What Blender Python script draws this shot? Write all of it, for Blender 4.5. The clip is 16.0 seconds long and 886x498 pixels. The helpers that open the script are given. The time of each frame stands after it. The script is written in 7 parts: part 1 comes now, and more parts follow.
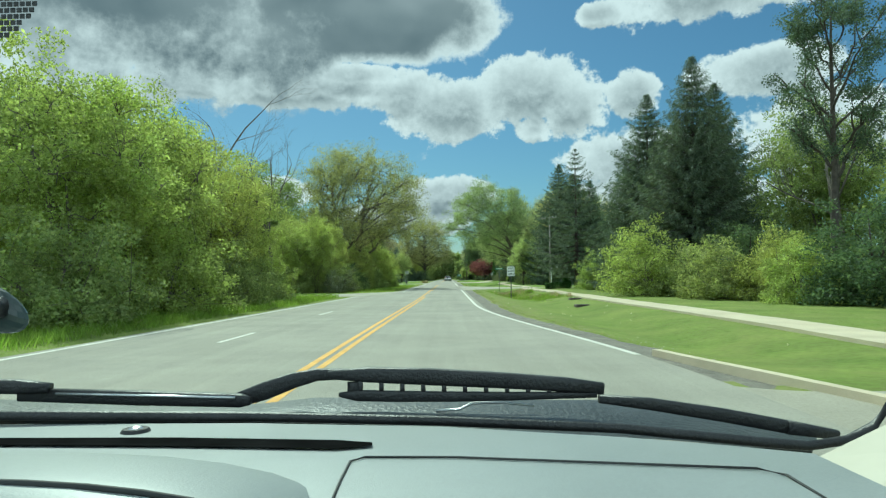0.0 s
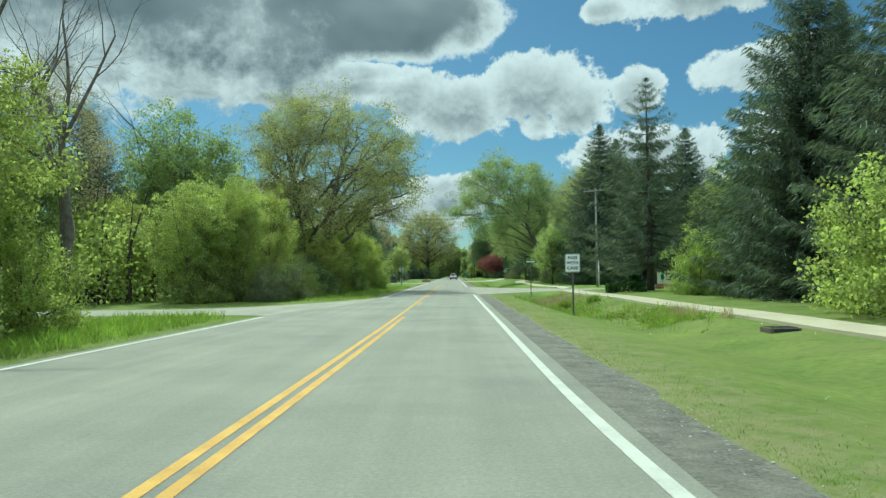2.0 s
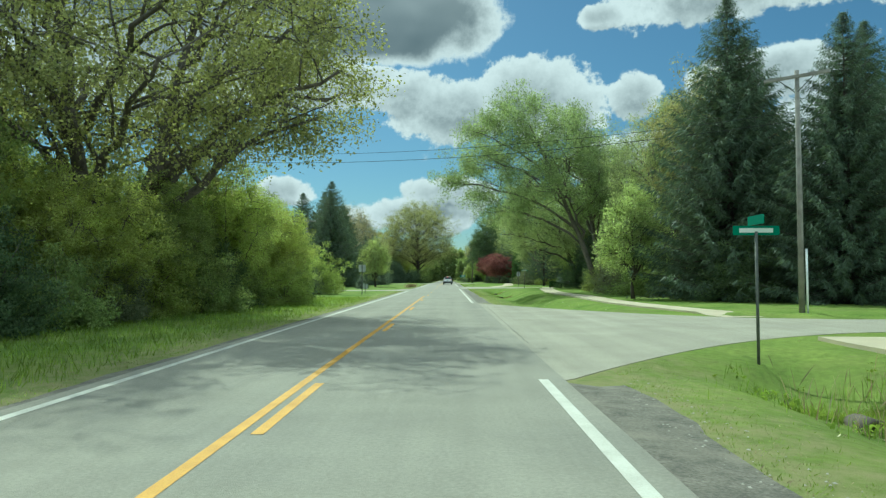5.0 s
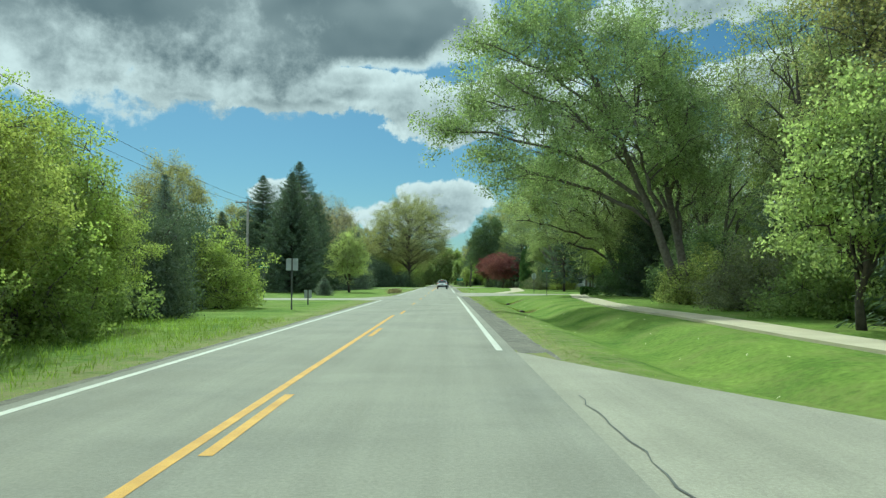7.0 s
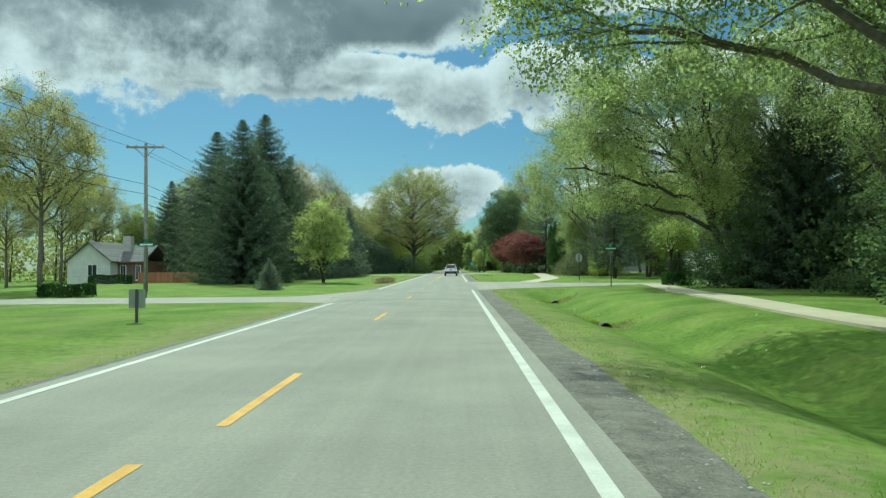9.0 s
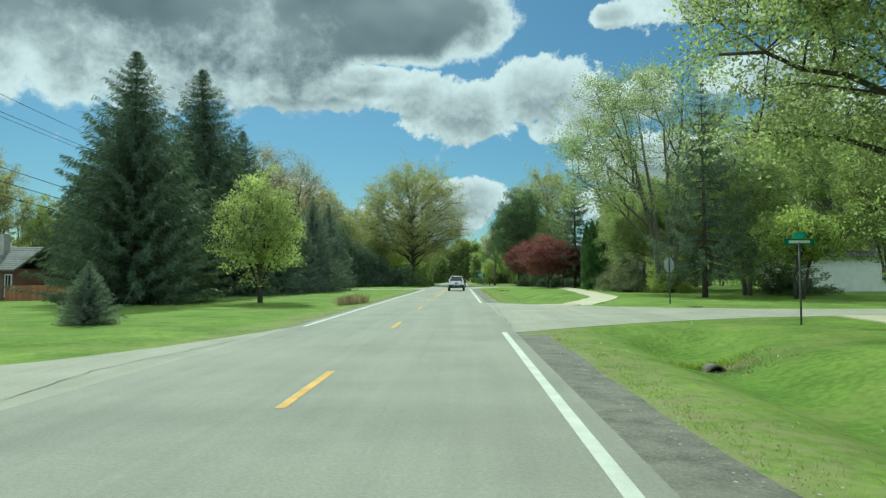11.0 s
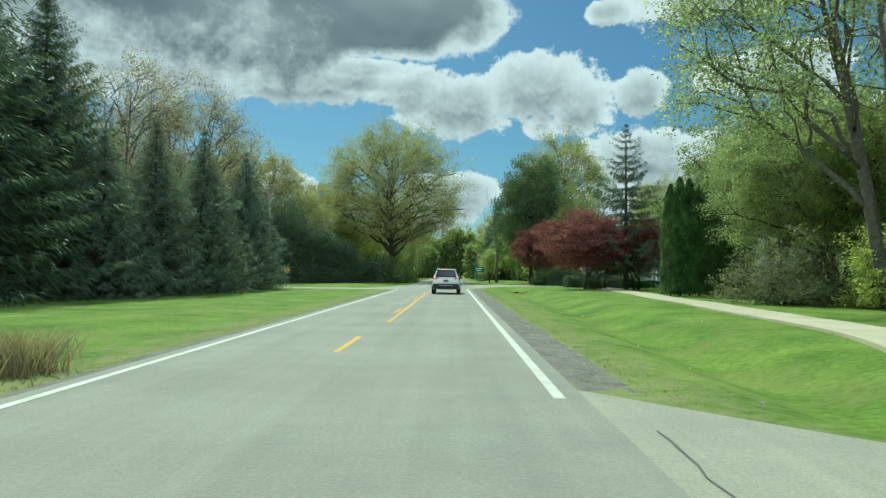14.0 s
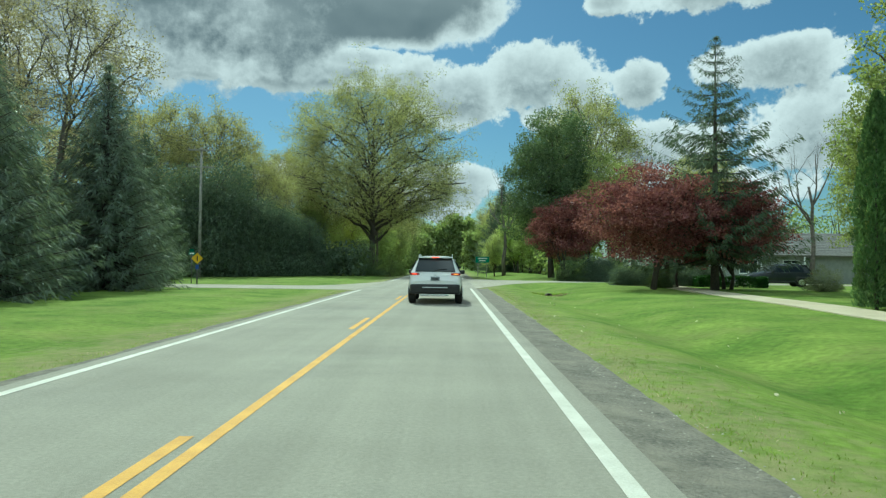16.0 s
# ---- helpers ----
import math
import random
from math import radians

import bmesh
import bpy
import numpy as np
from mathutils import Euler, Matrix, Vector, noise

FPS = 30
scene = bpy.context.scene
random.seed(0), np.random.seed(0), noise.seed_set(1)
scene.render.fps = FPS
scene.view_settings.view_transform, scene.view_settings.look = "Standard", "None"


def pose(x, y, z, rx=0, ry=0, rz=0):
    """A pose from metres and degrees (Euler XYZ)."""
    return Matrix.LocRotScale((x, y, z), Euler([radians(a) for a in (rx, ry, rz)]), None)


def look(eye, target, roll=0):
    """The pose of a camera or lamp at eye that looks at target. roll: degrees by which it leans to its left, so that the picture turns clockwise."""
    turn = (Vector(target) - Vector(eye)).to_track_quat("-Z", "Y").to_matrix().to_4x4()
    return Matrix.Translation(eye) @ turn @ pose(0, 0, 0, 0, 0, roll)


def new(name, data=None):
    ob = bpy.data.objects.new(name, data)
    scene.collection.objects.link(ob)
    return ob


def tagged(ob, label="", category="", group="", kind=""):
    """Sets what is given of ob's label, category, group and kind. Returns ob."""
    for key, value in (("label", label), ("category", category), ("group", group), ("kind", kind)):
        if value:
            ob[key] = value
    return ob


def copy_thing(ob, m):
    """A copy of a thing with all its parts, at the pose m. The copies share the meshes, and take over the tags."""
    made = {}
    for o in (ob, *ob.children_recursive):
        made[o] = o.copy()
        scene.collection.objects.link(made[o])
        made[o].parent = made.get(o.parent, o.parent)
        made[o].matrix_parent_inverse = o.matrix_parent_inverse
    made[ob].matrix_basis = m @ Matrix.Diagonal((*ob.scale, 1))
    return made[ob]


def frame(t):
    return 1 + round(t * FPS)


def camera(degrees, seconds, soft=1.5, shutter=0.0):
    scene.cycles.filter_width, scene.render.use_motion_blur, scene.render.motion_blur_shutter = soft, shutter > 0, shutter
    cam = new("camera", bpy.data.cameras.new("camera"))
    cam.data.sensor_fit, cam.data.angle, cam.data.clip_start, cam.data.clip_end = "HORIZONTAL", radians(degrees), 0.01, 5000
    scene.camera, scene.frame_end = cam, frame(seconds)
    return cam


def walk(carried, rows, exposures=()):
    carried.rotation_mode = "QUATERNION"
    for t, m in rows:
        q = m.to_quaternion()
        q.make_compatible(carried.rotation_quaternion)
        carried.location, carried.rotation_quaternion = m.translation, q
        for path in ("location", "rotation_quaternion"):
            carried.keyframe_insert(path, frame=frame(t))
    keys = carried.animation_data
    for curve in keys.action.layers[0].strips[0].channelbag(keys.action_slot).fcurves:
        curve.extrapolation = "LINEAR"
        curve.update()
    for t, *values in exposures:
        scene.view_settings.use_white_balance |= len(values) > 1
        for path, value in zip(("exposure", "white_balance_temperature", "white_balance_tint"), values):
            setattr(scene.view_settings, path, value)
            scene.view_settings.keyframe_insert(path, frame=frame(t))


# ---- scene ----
cam = camera(65.0, 16.0, soft=1.3)
EYE = 1.409  # height of the lens above the road
# seconds, across, along, yaw, pitch, roll
ROWS = [
    (0, 0.336, -0.058, 0.47, 2.30, -0.46),
    (0.5, 0.337, 6.570, 0.61, 2.86, -1.17),
    (1, 0.337, 13.186, 0.84, 2.65, -0.91),
    (1.5, 0.348, 19.772, 0.81, 1.99, -0.34),
    (2, 0.360, 26.297, 0.94, 2.12, -0.81),
    (2.5, 0.367, 32.770, 0.80, 2.39, -0.68),
    (3, 0.365, 39.182, 0.56, 2.20, -0.63),
    (3.5, 0.351, 45.561, 0.40, 1.93, -0.13),
    (4, 0.343, 51.923, 0.44, 2.11, 0.11),
    (6.5, 0.465, 83.939, 0.68, 2.54, -0.41),
    (7, 0.544, 89.941, 0.21, 2.66, 0.07),
    (7.5, 0.616, 95.935, 0.33, 2.77, -0.10),
    (8, 0.675, 101.912, 0.71, 1.81, -0.43),
    (8.5, 0.710, 107.863, 0.83, 1.02, -0.66),
    (9, 0.716, 113.796, 1.07, 1.43, -0.53),
    (9.5, 0.700, 119.721, 1.28, 1.95, -0.07),
    (10, 0.667, 125.644, 1.52, 2.29, -0.40),
    (12.5, 0.428, 152.634, 1.42, 2.56, 0.08),
    (13, 0.428, 157.995, 1.24, 2.82, 0.16),
    (13.5, 0.428, 163.377, 0.97, 2.07, 0.47),
    (14, 0.432, 168.774, 0.87, 1.97, 0.53),
    (14.5, 0.440, 174.201, 0.90, 1.82, 0.28),
    (15, 0.449, 179.663, 0.84, 2.11, -0.03),
    (15.5, 0.466, 185.158, 0.79, 2.38, -0.05),
    (16, 0.488, 190.674, 0.66, 1.21, 0.70),
]


def aim(x, y, z, yaw, pitch, roll):
    """A camera pose from its place and its heading (to the left of +y), pitch and lean."""
    a, b = radians(yaw), radians(pitch)
    way = Vector((-math.sin(a) * math.cos(b), math.cos(a) * math.cos(b), math.sin(b)))
    return look((x, y, z), Vector((x, y, z)) + way * 10, roll)


PATH = [(t, aim(x, y, EYE, yaw, pitch, roll)) for t, x, y, yaw, pitch, roll in ROWS]
EXPO, KELVIN, TINT = 0.07, 5660, -25.0
SKY_POWER = 0.061
CLOUD_LIT, CLOUD_GREY = (0.76, 0.735, 0.79, 1), (0.112, 0.138, 0.170, 1)
walk(cam, PATH, exposures=[(0.0, EXPO, KELVIN, TINT), (16.0, EXPO, KELVIN, TINT)])


# ---------------------------------------------------------------- light
def link(nt, a, b):
    nt.links.new(a, b)


def node(nt, kind, **values):
    n = nt.nodes.new(kind)
    for key, value in values.items():
        if key == "operation":
            n.operation = value
        elif key == "blend":
            n.blend_type = value
        else:
            n.inputs[int(key[1:])].default_value = value
    return n


SUN_UP, SUN_LEFT = radians(46), radians(21)
to_sun = Vector((-math.sin(SUN_LEFT) * math.cos(SUN_UP), math.cos(SUN_LEFT) * math.cos(SUN_UP), math.sin(SUN_UP)))
sun = new("sun", bpy.data.lights.new("sun", "SUN"))
sun.data.energy, sun.data.angle, sun.data.color = 3.8, radians(0.6), (1.0, 0.95, 0.86)
sun.matrix_world = look(to_sun * 60, (0, 0, 0))


def build_sky():
    """Blue daylight with fair-weather clouds: a grey deck overhead and bright cumulus heads below it."""
    world = bpy.data.worlds.new("sky")
    scene.world = world
    world.use_nodes = True
    nt = world.node_tree
    nt.nodes.clear()
    out = nt.nodes.new("ShaderNodeOutputWorld")
    sky = nt.nodes.new("ShaderNodeTexSky")
    sky.sky_type, sky.sun_disc = "NISHITA", False
    sky.sun_elevation, sky.sun_rotation = SUN_UP, -SUN_LEFT
    sky.ozone_density, sky.dust_density = 2.4, 0.6
    tc = nt.nodes.new("ShaderNodeTexCoord")
    sep = nt.nodes.new("ShaderNodeSeparateXYZ")
    link(nt, tc.outputs["Generated"], sep.inputs[0])

    def m(op, a, b=0.0, c=0.0):
        n = nt.nodes.new("ShaderNodeMath")
        n.operation = op
        for i, v in enumerate((a, b, c)):
            if isinstance(v, (int, float)):
                n.inputs[i].default_value = v
            else:
                link(nt, v, n.inputs[i])
        return n.outputs[0]

    ang = m("ARCTAN2", sep.outputs[0], sep.outputs[1])  # to the right of straight ahead
    up = m("ARCSINE", sep.outputs[2])
    flat = nt.nodes.new("ShaderNodeCombineXYZ")
    link(nt, ang, flat.inputs[0])
    link(nt, up, flat.inputs[1])

    def fractal(scale, detail, rough, dx, dy, stretch=1.0):
        mp = nt.nodes.new("ShaderNodeMapping")
        mp.inputs[1].default_value = (dx, dy, 0)
        mp.inputs[3].default_value = (1, stretch, 1)
        link(nt, flat.outputs[0], mp.inputs[0])
        n = nt.nodes.new("ShaderNodeTexNoise")
        n.inputs["Scale"].default_value, n.inputs["Detail"].default_value, n.inputs["Roughness"].default_value = scale, detail, rough
        link(nt, mp.outputs[0], n.inputs["Vector"])
        return n.outputs[0]

    def ramp(v, lo, hi):
        n = nt.nodes.new("ShaderNodeMapRange")
        n.interpolation_type = "SMOOTHSTEP"
        n.inputs[1].default_value, n.inputs[2].default_value = lo, hi
        link(nt, v, n.inputs[0])
        return n.outputs[0]

    def heaped(heaps, lift, soft):
        """How deep inside a group of cloud heaps a direction lies: right of ahead, height, half width, half height in radians."""
        field = None
        for hx, hy, rx, ry in heaps:
            a = m("DIVIDE", m("SUBTRACT", ang, hx), rx)
            b = m("DIVIDE", m("SUBTRACT", up, hy - lift), ry)
            d = m("SUBTRACT", 1.0, m("SQRT", m("ADD", m("MULTIPLY", a, a), m("MULTIPLY", b, b))))
            field = d if field is None else m("SMOOTH_MAX", field, d, soft)
        return field

    deck = [(-0.38, 0.465, 0.41, 0.225), (-0.08, 0.372, 0.155, 0.062), (-0.10, 0.335, 0.12, 0.045), (-0.75, 0.38, 0.35, 0.18)]
    heads = [(0.12, 0.262, 0.095, 0.058), (0.0, 0.238, 0.12, 0.044), (0.175, 0.235, 0.055, 0.050), (0.265, 0.248, 0.040, 0.032), (0.125, 0.208, 0.034, 0.024), (-0.13, 0.284, 0.09, 0.022),
             (-0.21, 0.262, 0.16, 0.026), (-0.07, 0.258, 0.10, 0.034), (0.27, 0.165, 0.13, 0.038), (-0.36, 0.262, 0.06, 0.018),
             (0.00, 0.118, 0.085, 0.026), (-0.06, 0.090, 0.10, 0.03), (-0.24, 0.120, 0.05, 0.022), (0.215, 0.355, 0.04, 0.018),
             (0.36, 0.370, 0.13, 0.050), (0.50, 0.385, 0.15, 0.06), (0.43, 0.262, 0.10, 0.036), (0.50, 0.18, 0.12, 0.06),
             (0.75, 0.30, 0.2, 0.12), (-0.85, 0.16, 0.2, 0.06), (0.30, 0.10, 0.2, 0.04)]

    def rough_edge(dy):
        big = fractal(8.0, 7, 0.58, 0.3, 1.7 + dy)
        small = fractal(34.0, 6, 0.65, 2.1, 0.4 + dy)
        return m("ADD", m("MULTIPLY", m("SUBTRACT", big, 0.5), 1.9), m("MULTIPLY", m("SUBTRACT", small, 0.5), 1.15))

    edge, edge_above, edge_near = rough_edge(0.0), rough_edge(0.02), rough_edge(0.007)
    broad = m("MULTIPLY", m("SUBTRACT", fractal(2.2, 5, 0.55, 5.3, 3.1, 2.0), 0.42), 3.2)  # cloud out of view, beside, behind and overhead, added as fill light
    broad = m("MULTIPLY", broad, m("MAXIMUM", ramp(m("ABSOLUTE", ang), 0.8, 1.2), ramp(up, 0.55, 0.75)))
    soft_edge = m("MULTIPLY", m("SUBTRACT", fractal(7.0, 7, 0.62, 0.3, 1.7), 0.5), 1.9)
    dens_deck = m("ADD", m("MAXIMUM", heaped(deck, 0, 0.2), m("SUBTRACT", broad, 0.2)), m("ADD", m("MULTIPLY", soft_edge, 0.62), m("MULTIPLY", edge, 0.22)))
    dens_head = m("ADD", heaped(heads, 0, 0.12), m("MULTIPLY", edge, 0.85))
    above_head = m("ADD", heaped(heads, 0.02, 0.12), m("MULTIPLY", edge_above, 0.85))
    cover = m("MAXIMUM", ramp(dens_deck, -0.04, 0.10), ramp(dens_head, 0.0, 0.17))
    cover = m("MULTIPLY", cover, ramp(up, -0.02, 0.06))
    # the deck is grey below, and brightens where it thins out towards its rim
    mottle = m("ADD", m("MULTIPLY", m("SUBTRACT", fractal(4.0, 3, 0.5, 8.0, 2.0, 1.6), 0.5), 1.6), m("MULTIPLY", edge, 0.07))
    grey_deck = m("MULTIPLY", ramp(m("ADD", dens_deck, m("MULTIPLY", mottle, 0.30)), 0.0, 0.44), m("ADD", 0.83, m("MULTIPLY", mottle, 0.62)))
    # the heads are lit from above: grey where more cloud lies overhead
    shaded = m("SUBTRACT", above_head, m("MULTIPLY", dens_head, 0.75))
    grey_head = m("ADD", m("MULTIPLY", ramp(shaded, -0.10, 0.60), 0.38), m("MULTIPLY", ramp(dens_head, 0.12, 0.85), 0.42))
    billow = m("SUBTRACT", edge_near, edge)  # each swelling is bright on top and grey beneath
    grey_head = m("ADD", grey_head, m("MULTIPLY", billow, 0.60))
    grey = m("MINIMUM", m("MAXIMUM", m("MAXIMUM", grey_deck, grey_head), 0.0), 1.0)
    lift = nt.nodes.new("ShaderNodeMixRGB")
    link(nt, grey, lift.inputs[0])
    lift.inputs[1].default_value, lift.inputs[2].default_value = CLOUD_LIT, CLOUD_GREY
    blue = nt.nodes.new("ShaderNodeBackground")
    blue.inputs[1].default_value = SKY_POWER
    tone = node(nt, "ShaderNodeMixRGB", blend="MULTIPLY", i0=1.0, i2=(0.80, 0.97, 1.10, 1))
    link(nt, sky.outputs[0], tone.inputs[1])
    link(nt, tone.outputs[0], blue.inputs[0])
    cloud = nt.nodes.new("ShaderNodeBackground")
    # unseen clouds opposite the sun, lit towards the viewer, are brightened as fill light
    link(nt, m("ADD", 1.0, m("MULTIPLY", ramp(m("ABSOLUTE", ang), 0.8, 2.4), 2.3)), cloud.inputs[1])
    link(nt, lift.outputs[0], cloud.inputs[0])
    both = nt.nodes.new("ShaderNodeMixShader")
    link(nt, cover, both.inputs[0])
    link(nt, blue.outputs[0], both.inputs[1])
    link(nt, cloud.outputs[0], both.inputs[2])
    link(nt, both.outputs[0], out.inputs[0])


build_sky()


# ---------------------------------------------------------------- materials
def surface(name, c1, c2, scale=3.0, rough=0.8, bump=0.0, bump_scale=40.0, metal=0.0, fine=None, random=0.0, space="world", spec=None):
    """A principled material with two scales of colour variation and fine relief."""
    mat = bpy.data.materials.new(name)
    mat.use_nodes = True
    nt = mat.node_tree
    bsdf = nt.nodes["Principled BSDF"]
    bsdf.inputs["Roughness"].default_value, bsdf.inputs["Metallic"].default_value = rough, metal
    if spec is not None:
        bsdf.inputs["Specular IOR Level"].default_value = spec
    if space == "world":
        src = nt.nodes.new("ShaderNodeNewGeometry").outputs["Position"]
    else:
        src = nt.nodes.new("ShaderNodeTexCoord").outputs["Object"]

    def noise_at(s, detail=5):
        n = nt.nodes.new("ShaderNodeTexNoise")
        n.inputs["Scale"].default_value, n.inputs["Detail"].default_value = s, detail
        link(nt, src, n.inputs["Vector"])
        return n.outputs[0]

    mix = nt.nodes.new("ShaderNodeMixRGB")
    mix.inputs[1].default_value, mix.inputs[2].default_value = (*c1, 1), (*c2, 1)
    rng = nt.nodes.new("ShaderNodeMapRange")
    rng.inputs[1].default_value, rng.inputs[2].default_value = 0.3, 0.7
    link(nt, noise_at(scale), rng.inputs[0])
    link(nt, rng.outputs[0], mix.inputs[0])
    col = mix.outputs[0]
    if fine:
        f = nt.nodes.new("ShaderNodeMixRGB")
        f.blend_type = "OVERLAY"
        f.inputs[0].default_value = fine[1]
        link(nt, col, f.inputs[1])
        link(nt, noise_at(fine[0], 3), f.inputs[2])
        col = f.outputs[0]
    if random:
        hs = nt.nodes.new("ShaderNodeHueSaturation")
        info = nt.nodes.new("ShaderNodeObjectInfo")
        r = nt.nodes.new("ShaderNodeMapRange")
        r.inputs[3].default_value, r.inputs[4].default_value = 1 - random, 1 + random
        link(nt, info.outputs["Random"], r.inputs[0])
        link(nt, r.outputs[0], hs.inputs["Value"])
        link(nt, col, hs.inputs["Color"])
        col = hs.outputs[0]
    link(nt, col, bsdf.inputs["Base Color"])
    if bump:
        b = nt.nodes.new("ShaderNodeBump")
        b.inputs["Strength"].default_value, b.inputs["Distance"].default_value = bump, 0.02
        link(nt, noise_at(bump_scale, 4), b.inputs["Height"])
        link(nt, b.outputs[0], bsdf.inputs["Normal"])
    return mat


def leaf_material(name, c1, c2, glow=0.45, rough=0.55):
    """Leaves: each one its own tint, light passing through them."""
    mat = bpy.data.materials.new(name)
    mat.use_nodes = True
    nt = mat.node_tree
    bsdf = nt.nodes["Principled BSDF"]
    bsdf.inputs["Roughness"].default_value = rough
    bsdf.inputs["Specular IOR Level"].default_value = 0.18
    geo = nt.nodes.new("ShaderNodeNewGeometry")
    info = nt.nodes.new("ShaderNodeObjectInfo")
    mix = nt.nodes.new("ShaderNodeMixRGB")
    mix.inputs[1].default_value, mix.inputs[2].default_value = (*c1, 1), (*c2, 1)
    link(nt, geo.outputs["Random Per Island"], mix.inputs[0])
    n = nt.nodes.new("ShaderNodeTexNoise")
    n.inputs["Scale"].default_value = 0.55
    link(nt, geo.outputs["Position"], n.inputs["Vector"])
    hs = nt.nodes.new("ShaderNodeHueSaturation")
    hue = node(nt, "ShaderNodeMapRange", i1=0.0, i2=1.0, i3=0.485, i4=0.512)
    link(nt, info.outputs["Random"], hue.inputs[0])
    link(nt, hue.outputs[0], hs.inputs["Hue"])
    val = node(nt, "ShaderNodeMapRange", i1=0.25, i2=0.75, i3=0.78, i4=1.22)
    link(nt, n.outputs[0], val.inputs[0])
    bunch = nt.nodes.new("ShaderNodeTexNoise")  # tone varies from tuft to tuft of leaves
    bunch.inputs["Scale"].default_value, bunch.inputs["Detail"].default_value = 1.7, 3
    link(nt, geo.outputs["Position"], bunch.inputs["Vector"])
    tone = node(nt, "ShaderNodeMapRange", i1=0.32, i2=0.68, i3=0.62, i4=1.34)
    link(nt, bunch.outputs[0], tone.inputs[0])
    both_tones = node(nt, "ShaderNodeMath", operation="MULTIPLY")
    link(nt, val.outputs[0], both_tones.inputs[0])
    link(nt, tone.outputs[0], both_tones.inputs[1])
    link(nt, both_tones.outputs[0], hs.inputs["Value"])
    link(nt, mix.outputs[0], hs.inputs["Color"])
    link(nt, hs.outputs[0], bsdf.inputs["Base Color"])
    tr = nt.nodes.new("ShaderNodeBsdfTranslucent")
    warm = node(nt, "ShaderNodeMixRGB", blend="MULTIPLY", i0=1.0, i2=(1.15, 1.12, 0.70, 1))
    link(nt, hs.outputs[0], warm.inputs[1])
    link(nt, warm.outputs[0], tr.inputs[0])
    both = nt.nodes.new("ShaderNodeMixShader")
    both.inputs[0].default_value = glow
    link(nt, bsdf.outputs[0], both.inputs[1])
    link(nt, tr.outputs[0], both.inputs[2])
    link(nt, both.outputs[0], nt.nodes["Material Output"].inputs[0])
    return mat


asphalt = surface("worn_asphalt", (0.268, 0.252, 0.205), (0.325, 0.306, 0.250), 0.35, 0.9, 0.5, 90, fine=(160, 0.35))
side_asphalt = surface("bleached_asphalt", (0.315, 0.290, 0.228), (0.385, 0.356, 0.282), 0.5, 0.92, 0.5, 80, fine=(120, 0.35))
concrete = surface("path_concrete", (0.48, 0.41, 0.285), (0.585, 0.51, 0.36), 0.8, 0.9, 0.3, 60, fine=(90, 0.25))
gravel = surface("gravel", (0.118, 0.106, 0.088), (0.22, 0.20, 0.163), 3.5, 0.95, 1.0, 45, fine=(30, 0.85))
white_paint = surface("white_road_paint", (0.52, 0.50, 0.43), (0.68, 0.66, 0.58), 2.5, 0.7, 0.3, 80, fine=(60, 0.3))
yellow_paint = surface("yellow_road_paint", (0.52, 0.255, 0.016), (0.68, 0.365, 0.035), 2.5, 0.7, 0.3, 80, fine=(60, 0.3))
tar = surface("crack_sealer", (0.09, 0.09, 0.083), (0.17, 0.165, 0.15), 3, 0.85)
lawn = surface("lawn", (0.112, 0.186, 0.030), (0.238, 0.315, 0.064), 0.45, 0.95, 1.0, 60, fine=(7, 0.55), spec=0.1)
def dry_patches(mat, tone, scale, lo, hi):
    """Mixes a dry tone into a material's colour in large soft patches."""
    nt = mat.node_tree
    bsdf = nt.nodes["Principled BSDF"]
    old = bsdf.inputs["Base Color"].links[0].from_socket
    geo = nt.nodes.new("ShaderNodeNewGeometry")
    n = nt.nodes.new("ShaderNodeTexNoise")
    n.inputs["Scale"].default_value, n.inputs["Detail"].default_value, n.inputs["Roughness"].default_value = scale, 8, 0.7
    link(nt, geo.outputs["Position"], n.inputs["Vector"])
    r = node(nt, "ShaderNodeMapRange", i1=lo, i2=hi)
    link(nt, n.outputs[0], r.inputs[0])
    mix = nt.nodes.new("ShaderNodeMixRGB")
    mix.inputs[2].default_value = (*tone, 1)
    link(nt, r.outputs[0], mix.inputs[0])
    link(nt, old, mix.inputs[1])
    link(nt, mix.outputs[0], bsdf.inputs["Base Color"])


